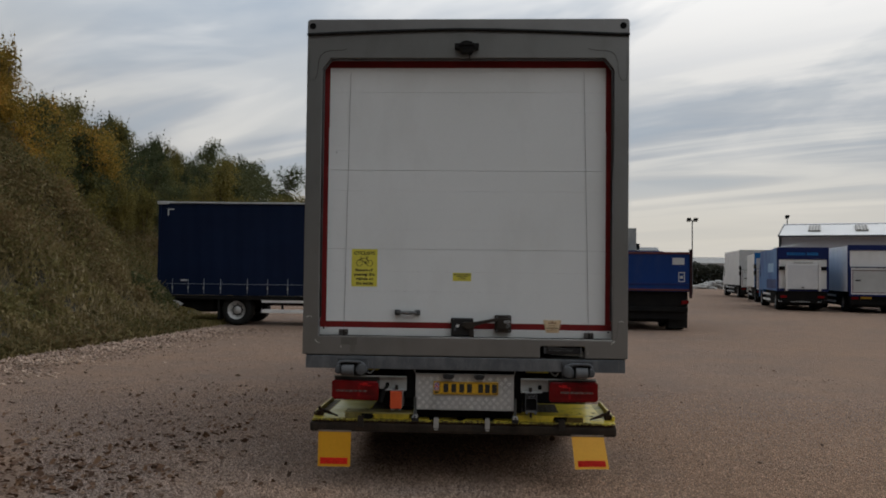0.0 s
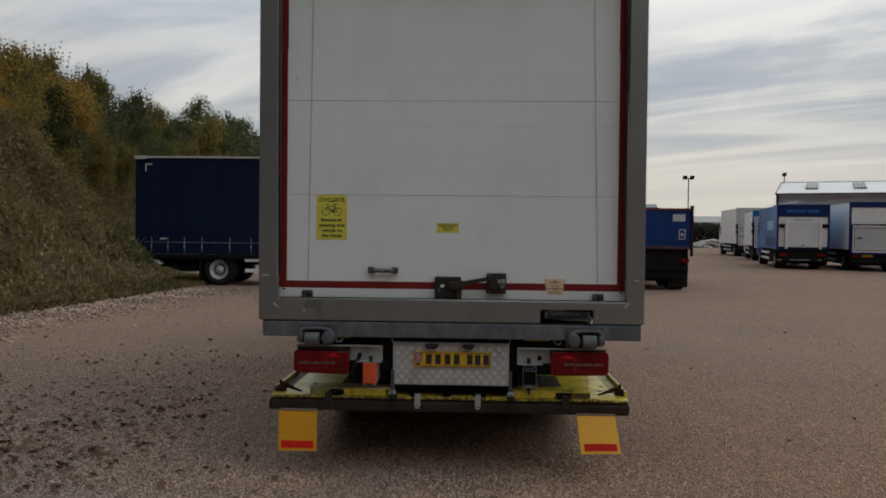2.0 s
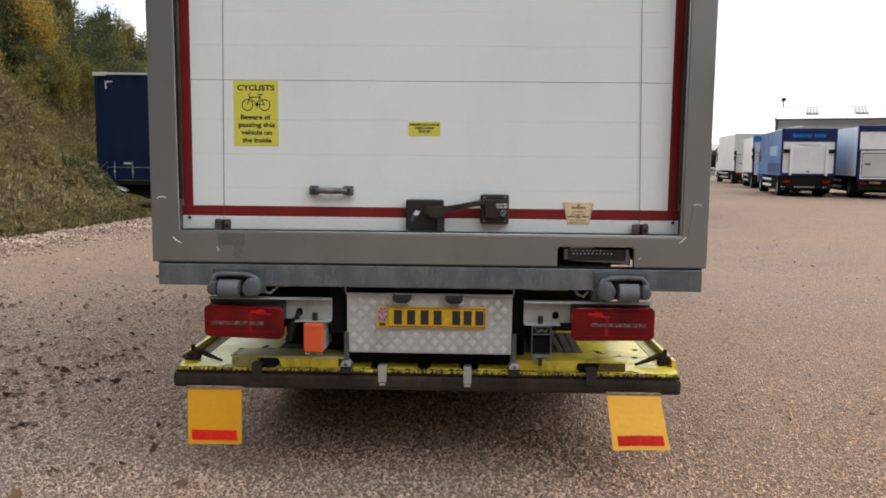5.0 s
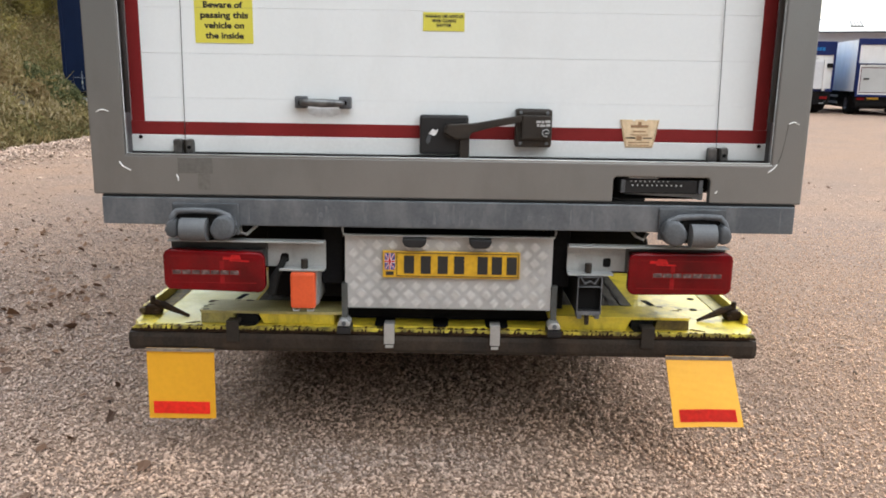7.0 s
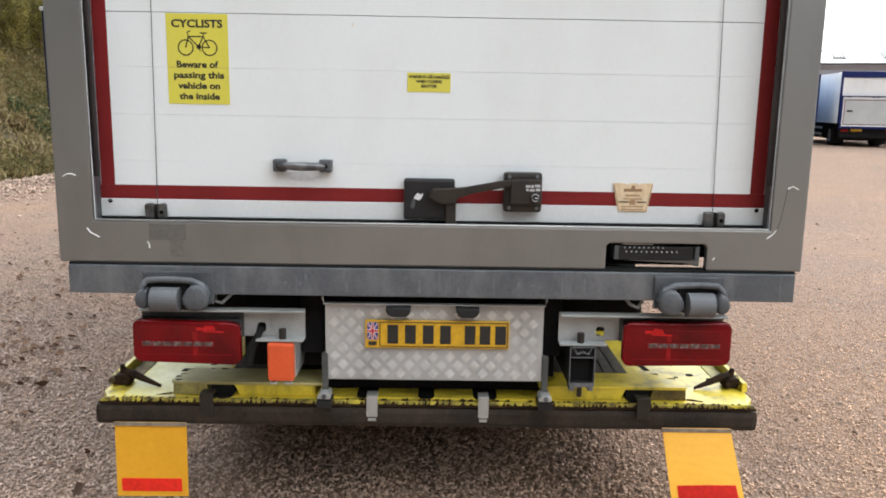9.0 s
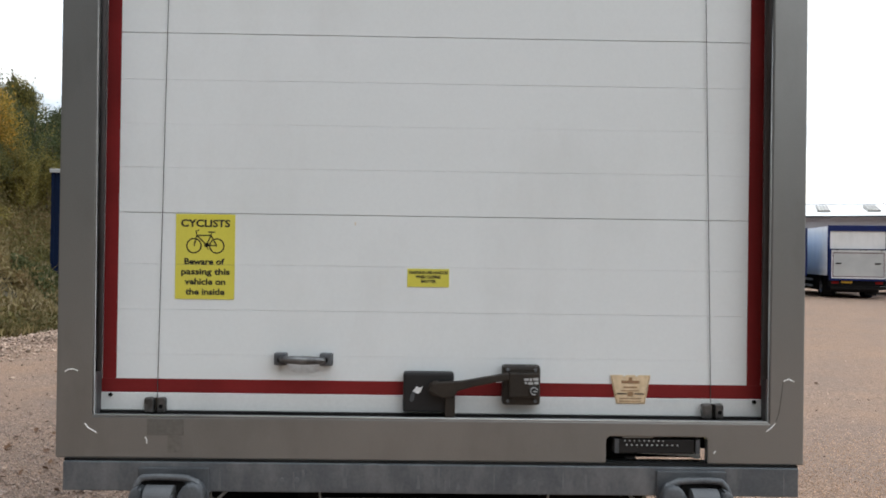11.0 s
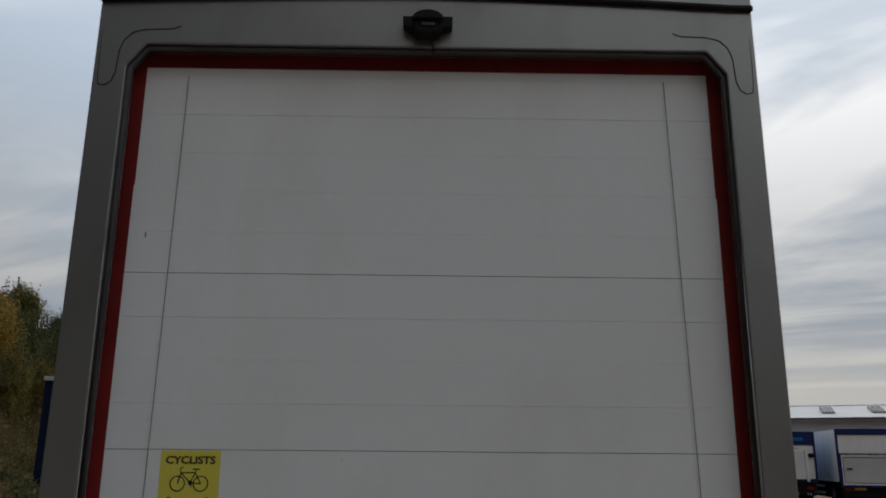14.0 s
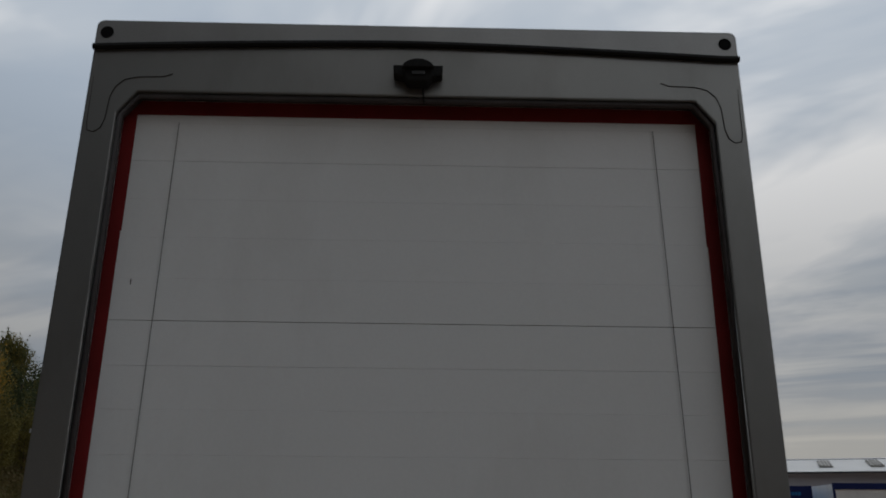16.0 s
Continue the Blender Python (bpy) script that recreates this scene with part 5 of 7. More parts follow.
        part("anti_slip", box(s * 0.44, s * 0.800, 0.30, 0.98, 0.5485, 0.5515), GRIP, pf, "worn dark anti-slip strip")
        for q in range(7):
            part("anti_slip_rib", box(s * (0.47 + 0.047 * q), s * (0.482 + 0.047 * q), 0.30, 0.98, 0.5516, 0.5535), LOCK_BROWN, pf)
        # the raised ramp flap: a worn top plate on two blocks; a dark block paints the shaded gap behind the clip
        paint = WORN if s < 0 else YELLOW_PAINT
        part("ramp_flap", prism([(s * 0.40, 0.118), (s * 0.945, 0.116), (s * 0.957, 0.135), (s * 0.928, 0.265), (s * 0.915, 0.275), (s * 0.40, 0.275)], 0.590, 0.6005, 0.002, axis="z"), paint, pf, "raised ramp flap with worn paint")
        part("flap_block", prism([(s * 0.815, 0.5485), (s * 0.950, 0.5485), (s * 0.948, 0.5898), (s * 0.825, 0.5898)], 0.122, 0.262, 0.004), MOSSY if s < 0 else RUST, pf, "mossy end block of the flap")
        part("flap_block", prism([(s * 0.43, 0.5485), (s * 0.705, 0.5485), (s * 0.725, 0.5898), (s * 0.43, 0.5898)], 0.122, 0.262, 0.003), YELLOW_PAINT, pf)
        part("flap_gap_shade", box(s * 0.728, s * 0.813, 0.135, 0.262, 0.5485, 0.5898), RUBBER, pf, "dark block that stands in for the shaded gap under the flap")
        part("slot_plate", prism([(s * 0.735, 0.088), (s * 0.805, 0.088), (s * 0.815, 0.130), (s * 0.728, 0.130)], 0.5485, 0.5510, axis="z"), RUBBER, pf, "dark slot")
        chip = np.random.default_rng(61 + s)
        for q in range(9 if s < 0 else 3):
            cx, cy = (s * chip.uniform(0.925, 0.950), chip.uniform(0.122, 0.26)) if q % 3 else (s * chip.uniform(0.80, 0.93), 0.268)
            a, b_ = chip.uniform(0.012, 0.034), chip.uniform(0.005, 0.013)
            part("flap_nick", prism([(cx - s * a, cy - b_ * 0.3), (cx - s * a * 0.3, cy - b_ * 0.6), (cx, cy - b_), (cx + s * 0.004, cy + b_ * 0.4), (cx - s * a * 0.5, cy + b_ * 0.5)], 0.5995, 0.6012, axis="z"), LATCH, pf, "dark nick in the paint")
        part("flap_scuff", prism([(s * 0.957, 0.130), (s * 0.975, 0.118), (s * 1.010, 0.112), (s * 0.985, 0.128), (s * 0.958, 0.140)], 0.5485, 0.5505, axis="z"), LATCH, pf, "dark scuff beside the flap")
        # corner latch and its lever
        yl = 0.235 if s < 0 else 0.285
        part("corner_latch", prism([(s * 1.140, 0.549), (s * 1.212, 0.549), (s * 1.214, 0.572), (s * 1.196, 0.590), (s * 1.160, 0.592), (s * 1.140, 0.578)], yl - 0.03, yl + 0.03, 0.010), LATCH, pf, "rusty black corner latch with lever")
        part("latch_lever", pipe([(s * 1.165, yl, 0.596), (s * 1.130, yl - 0.008, 0.588), (s * 1.085, yl - 0.020, 0.572), (s * 1.020, yl - 0.040, 0.554)], [0.013, 0.015, 0.012, 0.006], 8), LATCH, pf, "bent latch lever")
        part("latch_knob", cyl((s * 1.172, yl, 0.585), (s * 1.176, yl, 0.622), 0.015, 0.009, 10), LATCH, pf)
        part("latch_spring", cyl((s * 1.205, yl - 0.04, 0.572), (s * 1.205, yl + 0.03, 0.575), 0.012, seg=10), RUST, pf)
        part("latch_nut", cyl((s * 1.150, yl - 0.046, 0.566), (s * 1.150, yl - 0.031, 0.566), 0.010, seg=6), LATCH, pf)
    for hx, hy in ((1.053, 0.412), (1.12, 0.36), (1.09, 0.58)):
        part("drain_hole", cyl((hx, hy, 0.5485), (hx, hy, 0.5495), 0.016, seg=12), GAP, pf, "small dark hole")
    # thin cream sheet that paints the sky's glare on the left deck
    part("bleached_deck", prism([(-1.128, 0.112), (-0.97, 0.108), (-0.90, 0.30), (-0.815, 0.32), (-0.812, 0.98), (-1.126, 0.98)], 0.5470, 0.5488, 0.0, axis="z"), CREAM, pf, "cream sheet on the deck, sky glare in its colour")
    part("platform_plate", box(-0.42, 0.42, 0.10, 0.60, 0.5485, 0.556, 0.003), YELLOW_PAINT, pf)
    for xa, xb in ((-0.272, -0.196), (-0.046, 0.014), (0.158, 0.246)):
        part("cut_out", prism([(xa + 0.010, 0.088), (xb - 0.010, 0.088), (xb, 0.110), (xb, 0.205), (xa, 0.205), (xa, 0.110)], 0.5565, 0.5580, axis="z"), GAP, pf, "dark cut-out")
    part("edge_lip", box(-1.205, 1.195, 0.0735, 0.0846, 0.5285, 0.5378), LATCH, pf, "rusty dark lower lip of the edge")
    part("edge_joint", box(-0.0185, -0.0135, 0.0700, 0.0718, 0.536, 0.5535), GAP, pf, "dark joint in the front edge")
    rng = np.random.default_rng(3)
    x = -1.17
    while x < 1.16:
        w = rng.uniform(0.005, 0.017)
        hi = 0.5365 + rng.uniform(0.004, 0.0175)
        k = rng.uniform(0.2, 1.1)
        part("paint_loss", prism([(x, 0.5335), (x + w * 1.5, 0.5335), (x + w * (0.45 + k), hi), (x + w * (0.15 + k), hi + 0.001)], 0.0700, 0.0725), LATCH, pf, "dark chip in the paint")
        if rng.uniform() < 0.45:
            part("paint_loss", prism([(x, 0.073), (x + w * 1.4, 0.073), (x + w * 1.1, 0.073 + rng.uniform(0.008, 0.022)), (x + w * 0.5, 0.073 + rng.uniform(0.004, 0.012))], 0.5525, 0.5545 if abs(x) > 0.42 else 0.5572, axis="z"), LATCH, pf, "dark chip in the paint")
        x += w + rng.gamma(1.4, 0.0050)
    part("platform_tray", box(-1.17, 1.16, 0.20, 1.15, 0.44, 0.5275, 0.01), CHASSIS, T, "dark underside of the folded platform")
    # under-run rail below the platform
    ur = part("under_run_rail", box(-1.222, 1.206, 0.070, 0.19, 0.449, 0.5275, 0.022), RAIL, T, "dirty dark brown under-run rail")
    for x, mt, w in ((-0.812, LOCK_BROWN, 0.024), (-0.212, ALU, 0.020), (0.193, ALU, 0.019), (0.778, LOCK_BROWN, 0.025)):
        part("rail_clip", prism([(0.060, 0.494), (0.069, 0.494), (0.069, 0.566), (0.115, 0.566), (0.115, 0.575), (0.060, 0.575)], x - w, x + w, 0.002, axis="x"), mt, ur, "metal rail clip")
        part("clip_foot", box(x - w * 0.75, x + w * 0.75, 0.0615, 0.069, 0.478, 0.4895, 0.002), mt, ur) if mt is ALU else None
    # amber flaps
    fa = part("warning_flap", prism([(-1.150, 0.175), (-0.890, 0.177), (-0.886, 0.464), (-1.146, 0.464)], 0.058, 0.064, 0.001), FLAP, T, "amber warning flap with a red strip")
    part("flap_strip", box(-1.130, -0.911, 0.0555, 0.0578, 0.197, 0.247), FLAP_RED, fa, "red reflective strip")
    part("flap_batten", box(-1.148, -0.884, 0.052, 0.0572, 0.452, 0.466, 0.002), BATTEN, fa, "pale clamping batten")
    fb = bmesh.new()
    nz = 8
    def flap_point(u, t):
        x = 0.850 + 0.250 * u + (0.020 + 0.008 * u) * t
        y = 0.060 - 0.115 * t - 0.010 * u * t
        z = 0.466 - 0.243 * t + 0.010 * u * t + 0.003 * math.sin(3 * u) * t
        return Vector((x, y, z))
    grid = [[[fb.verts.new(flap_point(u, k / nz) + Vector((0, dy, 0))) for u in (0, 0.5, 1)] for k in range(nz + 1)] for dy in (0, 0.005)]
    for side in grid:
        for k in range(nz):
            for i in range(2):
                fb.faces.new((side[k][i], side[k][i + 1], side[k + 1][i + 1], side[k + 1][i]))
    for k in range(nz):
        for i in (0, 2):
            fb.faces.new((grid[0][k][i], grid[0][k + 1][i], grid[1][k + 1][i], grid[1][k][i]))
    for i in range(2):
        fb.faces.new((grid[0][nz][i], grid[0][nz][i + 1], grid[1][nz][i + 1], grid[1][nz][i]))
    fr = part("warning_flap", fb, FLAP, T, "amber warning flap with a red strip, swung outwards")
    rs = bmesh.new()
    ra = [[rs.verts.new(flap_point(u, t) + Vector((0, -0.0035, -0.001))) for u in (0.10, 0.5, 0.92)] for t in np.linspace(0.745, 0.92, 4)]
    for a, b_ in zip(ra, ra[1:]):
        for i in range(2):
            rs.faces.new((a[i], a[i + 1], b_[i + 1], b_[i]))
    bmesh.ops.solidify(rs, geom=rs.faces[:], thickness=0.001)
    part("flap_strip", rs, FLAP_RED, fr, "red reflective strip")
    part("flap_batten", box(0.848, 1.103, 0.050, 0.0565, 0.454, 0.468, 0.002), BATTEN, fr, "pale clamping batten")
    # wheels and axles under the box, and the cab in front
    for yb in (2.6, 8.3):
        part("axle", cyl((-0.95, yb, 0.49), (0.95, yb, 0.49), 0.07, seg=14), CHASSIS, T)
        for s in (-1, 1):
            wheel(T, s * (0.93 if yb < 5 else 1.02), yb, 0.49, 0.49, 0.50 if yb < 5 else 0.28, s)
    for s in (-1, 1):
        part("spring_hanger", box(s * 0.52 - 0.03, s * 0.52 + 0.03, 2.3, 2.9, 0.50, 0.72), CHASSIS, T)
    # unseen flaps, wedge and blocks, added only to darken the ground underneath
    for s in (-1, 1):
        part("mud_flap", box(s * 0.66, s * 1.20, 1.95, 1.965, 0.16, 0.98, 0.003), RUBBER, T, "black rubber mud flap, added unseen to block light")
    part("lift_mechanism", prism([(0.22, 0.4385), (1.0, 0.4385), (1.2, 0.70), (2.2, 0.70), (2.2, 0.10), (1.9, 0.115), (0.36, 0.405)], -1.12, 1.04, 0.01, axis="x"), CHASSIS, T, "black wedge added under the platform to block light")
    part("light_block_left", box(-1.20, -0.60, 3.4, 6.6, 0.24, 0.95, 0.05), CHASSIS, T, "dark unseen block added under the box to keep light out")
    part("light_block_right", box(0.62, 1.20, 4.6, 6.2, 0.34, 0.95, 0.02), CHASSIS, T, "smaller dark unseen block added under the box to keep light out")
    cab = part("cab", prism([(7.55, 0.75), (7.55, 2.75), (8.0, 2.95), (9.1, 2.9), (9.45, 1.7), (9.5, 0.5), (8.85, 0.5), (8.75, 0.95), (7.85, 0.95), (7.75, 0.75)], -1.15, 1.15, 0.03, axis="x"), VAN_WHITE, T, "white truck cab")
    part("cab_window", box(-1.154, 1.154, 8.35, 9.1, 1.75, 2.5, 0.01), GLASS, cab)


def wheel(parent, x, y, z, r, width, side, axis="x", rim=None):
    """A road wheel on an axle along x (or y), its face to the outside."""
    at = (lambda d, a, b: (x + d, y + a, z + b)) if axis == "x" else (lambda d, a, b: (x + a, y + d, z + b))
    h = width / 2
    own = bmesh.new()
    prof = [(-h, r * 0.60), (-h, r * 0.88), (-h * 0.9, r * 0.97), (-h * 0.6, r), (h * 0.6, r), (h * 0.9, r * 0.97), (h, r * 0.88), (h, r * 0.60)]
    n = 28
    rings = [[own.verts.new(at(d, rr * math.cos(2 * math.pi * k / n), rr * math.sin(2 * math.pi * k / n))) for k in range(n)] for d, rr in prof]
    for i in range(len(prof)):
        a, b = rings[i], rings[(i + 1) % len(prof)]
        for k in range(n):
            own.faces.new((a[k], a[(k + 1) % n], b[(k + 1) % n], b[k]))
    w = part("wheel", own, RUBBER, parent, "black truck tyre on a steel rim", True)
    own = bmesh.new()
    s = side
    prof = [(s * h * 0.96, r * 0.62), (s * h * 0.9, r * 0.56), (s * h * 0.55, r * 0.50), (s * h * 0.5, r * 0.30), (s * h * 0.75, r * 0.22), (s * h * 0.95, r * 0.16)]
    rings = [[own.verts.new(at(d, rr * math.cos(2 * math.pi * k / n), rr * math.sin(2 * math.pi * k / n))) for k in range(n)] for d, rr in prof]
    for a, b in zip(rings, rings[1:]):
        for k in range(n):
            own.faces.new((a[k], a[(k + 1) % n], b[(k + 1) % n], b[k]))
    own.faces.new(rings[-1])
    part("rim", own, rim or RIM, w, "pale steel rim", True)
    part("hub", cyl(at(s * h * 0.50, 0, 0), at(s * h * 0.58, 0, 0), r * 0.36, r * 0.30, seg=20), CHASSIS, w, "dark wheel hub")
    own = bmesh.new()
    for k in range(8):
        a = 2 * math.pi * k / 8
        p0, p1 = at(s * h * 0.48, r * 0.40 * math.cos(a), r * 0.40 * math.sin(a)), at(s * h * 0.60, r * 0.40 * math.cos(a), r * 0.40 * math.sin(a))
        cyl(p0, p1, r * 0.035, seg=6, bm=own)
    part("wheel_nuts", own, CHASSIS, w)
    return w


build_truck()

# ---- the navy curtain-sided truck across the yard ----


def build_curtainsider():
    T = thing("curtain_sided_truck", pose(-9.95, 25.0, 0), "navy blue curtain-sided truck parked across the foot of the bank", "truck")
    L, W, top, low = 8.2, 2.5, 3.84, 0.90
    # the curtain, gently rippled
    own = bmesh.new()
    nx = 60
    zs = [low + 0.03, 1.25, 1.30, 2.2, 3.2, top - 0.07]
    grid = [[own.verts.new((0.06 + (L - 0.12) * i / nx, 0.02 - 0.012 * math.sin(i * 1.9 + z) - 0.006 * math.sin(i * 0.7), z)) for i in range(nx + 1)] for z in zs]
    for a, b in zip(grid, grid[1:]):
        for i in range(nx):
            own.faces.new((a[i], a[i + 1], b[i + 1], b[i]))
    c = part("side_curtain", own, NAVY, T, "navy blue side curtain", True)
    part("body", box(0.03, L, 0.05, W, low + 0.05, top - 0.06, 0.01), NAVY, T)
    part("roof_rail", box(-0.02, L, -0.03, W + 0.02, top - 0.055, top, 0.01), PALE_GREY, T, "silver roof rail")
    part("corner_cap", box(-0.06, 0.30, -0.05, 0.2, top - 0.09, top + 0.01, 0.01), PALE_GREY, T, "grey corner cap")
    part("rear_post", box(-0.03, 0.055, -0.015, W, low, top - 0.09, 0.008), NAVY, T)
    part("side_rave", box(0.0, L, -0.02, 0.10, low - 0.10, low + 0.02, 0.006), CHASSIS, T)
    part("corner_mark", prism([(0.26, 3.62), (0.26, 3.40), (0.30, 3.40), (0.30, 3.58), (0.46, 3.58), (0.46, 3.62)], -0.004, 0.0), PALE_GREY, T, "white corner marking")
    part("strap_line", box(0.25, L - 0.1, -0.012, -0.006, 1.270, 1.283), STRAP, T, "pale strap along the curtain")
    part("side_label", box(0.72, 0.92, -0.012, -0.006, 1.36, 1.41), PALE_GREY, T, "small pale label")
    for x in (0.46, 0.96, 1.46, 1.99, 2.83, 3.47, 4.10, 4.74, 5.40, 6.02, 6.66, 7.30, 7.86):
        s = part("buckle_strap", box(x - 0.010, x + 0.010, -0.022, -0.013, 0.98, 1.44), STRAP, T, "grey curtain strap with buckle")
        part("buckle", box(x - 0.02, x + 0.02, -0.034, -0.0225, 1.12, 1.19, 0.005), PAINT_GREY, s)
    for x in (2.48, 6.9):
        part("axle", cyl((x, 0.2, 0.47), (x, 2.3, 0.47), 0.07), CHASSIS, T)
        for s, y in ((-1, 0.30), (1, 2.20)):
            wheel(T, x, y, 0.47, 0.475, 0.5, s, axis="y", rim=RIM_PALE)
    for s, y in ((-1, 0.80), (1, 1.70)):
        part("chassis_rail", box(0.3, L + 1.0, y - 0.05, y + 0.05, 0.60, 0.795), CHASSIS, T)
    part("mud_wing", prism([(1.88, 0.18), (1.88, 0.95), (2.13, 1.02), (2.93, 1.02), (3.15, 0.95), (3.15, 0.82), (2.83, 0.99), (2.18, 0.99), (1.93, 0.88), (1.93, 0.18)], 0.06, 0.55), RUBBER, T, "black wheel wing with a mud flap")
    part("under_box", box(1.2, 1.75, 0.3, 2.2, 0.40, 0.66, 0.02), CHASSIS, T)
    for z in (0.40, 0.72):
        part("side_guard", box(3.28, 6.2, -0.005, 0.03, z, z + 0.11, 0.006), VAN_WHITE, T, "white side guard rail")
    for x in (3.9, 4.9, 5.9):
        part("guard_post", box(x, x + 0.06, 0.031, 0.08, 0.38, 0.798), CHASSIS, T)
    # rear lift folded beneath the overhang
    part("lift_fold", prism([(0.18, 0.74), (0.5, 0.795), (1.7, 0.795), (1.7, 0.52), (1.2, 0.42), (1.0, 0.5), (0.35, 0.62)], 0.25, 2.2, 0.01), CHASSIS, T)
    part("rear_bar", box(0.05, 0.16, 0.1, 2.4, 0.50, 0.62, 0.01), CHASSIS, T)
    part("lift_edge", prism([(0.20, 0.79), (0.60, 0.73), (0.74, 0.64), (0.70, 0.60), (0.55, 0.67), (0.20, 0.72)], 0.05, 0.245), VAN_WHITE, T, "pale folded lift edge")
    part("lift_strut", prism([(0.30, 0.70), (0.40, 0.70), (0.62, 0.54), (0.56, 0.50)], 0.10, 0.20), PAINT_GREY, T, "grey lift strut")
    part("rear_lamp", box(-0.05, -0.031, 0.1, 0.4, 0.92, 1.05), LENS, T)
    part("cab", prism([(L + 0.15, 0.7), (L + 0.15, 2.7), (L + 0.6, 2.9), (L + 1.6, 2.85), (L + 1.95, 1.7), (L + 2.0, 0.5), (L + 1.4, 0.5), (L + 1.3, 0.95), (L + 0.5, 0.95), (L + 0.4, 0.7)], 0.1, 2.4, 0.03), BLUE_DARK, T)
    wheel(T, L + 0.9, 0.30, 0.47, 0.475, 0.3, -1, axis="y")
    wheel(T, L + 0.9, 2.20, 0.47, 0.475, 0.3, 1, axis="y")


build_curtainsider()

# ---- the blue tipper ----


def build_tipper():
    T = thing("tipper_truck", pose(5.30, 25.4, 0, rz=-3), "blue tipper truck with maroon trim, seen from behind", "truck")
    w = 1.24
    tg = part("tailgate", box(-w, w, 0.0, 0.06, 1.22, 2.42, 0.01), BLUE, T, "blue steel tailgate")
    part("tailgate_rail", box(-w, w, -0.02, 0.0, 2.37, 2.44, 0.008), MAROON, tg, "maroon top rail")
    part("tailgate_rail", box(-w, w, -0.02, 0.0, 1.24, 1.30, 0.008), MAROON, tg, "maroon bottom rail")
    part("tailgate_rail", box(-w, w, -0.015, 0.0, 1.42, 1.47, 0.006), BLUE_DARK, tg)
    for s in (-1, 1):
        part("tipper_side", box(s * w, s * (w - 0.06), 0.061, 4.8, 1.22, 2.42, 0.01), BLUE, T)
        part("rear_post", box(s * (w + 0.005), s * (w + 0.075), -0.04, 0.10, 1.02, 2.47, 0.012), MAROON_DARK, T, "dark maroon rear post")
        part("post_head", box(s * (w - 0.01), s * (w + 0.085), -0.05, 0.11, 2.471, 2.52, 0.01), CHASSIS, T)
        part("rear_lamp", box(s * 1.12 - 0.13, s * 1.12 + 0.09, -0.03, 0.03, 0.84, 0.95, 0.008), LENS, T, "red rear lamp")
        for y in (0.9, 2.2):
            wheel(T, s * 0.95, y, 0.50, 0.50, 0.56, s)
        wheel(T, s * 1.02, 6.0, 0.50, 0.50, 0.3, s)
        part("mudflap", box(s * 1.23, s * 0.66, 0.28, 0.30, 0.09, 1.0), RUBBER, T)
        part("chassis_rail", box(s * 0.43 - 0.04, s * 0.43 + 0.04, 0.1, 7.0, 0.80, 1.05), CHASSIS, T)
    for y in (0.9, 2.2, 6.0):
        part("axle", cyl((-1.0, y, 0.5), (1.0, y, 0.5), 0.07, seg=12), CHASSIS, T)
    part("tipper_front", box(-w, w, 4.8, 4.86, 1.22, 2.6, 0.01), BLUE, T)
    part("tipper_floor", box(-w + 0.061, w - 0.061, 0.061, 4.8, 1.18, 1.24), CHASSIS, T)
    part("rear_bar", box(-1.2, 1.2, 0.05, 0.15, 0.60, 0.74, 0.01), CHASSIS, T)
    part("rear_skirt", box(-1.2, 1.2, 0.12, 0.2, 0.36, 1.19), CHASSIS, T)
    part("under_body", box(-0.64, 0.64, 0.5, 4.6, 0.25, 0.79), CHASSIS, T)
    part("gate_label", box(0.72, 1.08, -0.004, 0.0, 2.05, 2.26), PALE_GREY, tg, "pale label with unreadable print")
    part("gate_mark", ring_plate([(0.90, 1.52), (1.09, 1.52), (1.09, 1.82), (0.90, 1.82)], [[(0.925, 1.545), (1.065, 1.545), (1.065, 1.795), (0.925, 1.795)]], -0.006, 0.0), PALE_GREY, tg, "white square outline mark")
    part("gate_mark", box(0.955, 1.035, -0.006, 0.0, 1.62, 1.70), PALE_GREY, tg)
    cab = part("cab", prism([(5.0, 0.9), (5.0, 2.62), (5.4, 2.76), (6.4, 2.72), (6.75, 1.8), (6.8, 0.6), (6.55, 0.6), (6.45, 1.05), (5.55, 1.05), (5.45, 0.9)], -1.15, 1.15, 0.03, axis="x"), GLASS, T, "dark tipper cab")
    for x in (-0.3, 0.35):
        part("roof_beacon", box(x, x + 0.14, 5.4, 5.55, 2.76, 2.89, 0.01), CHASSIS, cab)
    part("exhaust_stack", cyl((-0.35, 4.95, 1.4), (-0.35, 4.95, 3.1), 0.07, seg=12), CHASSIS, T)
    part("air_box", box(0.02, 0.30, 4.9, 5.2, 2.62, 3.45, 0.02), PAINT_GREY, T, "grey air intake box")


build_tipper()

# ---- the row of box trucks on the far side ----


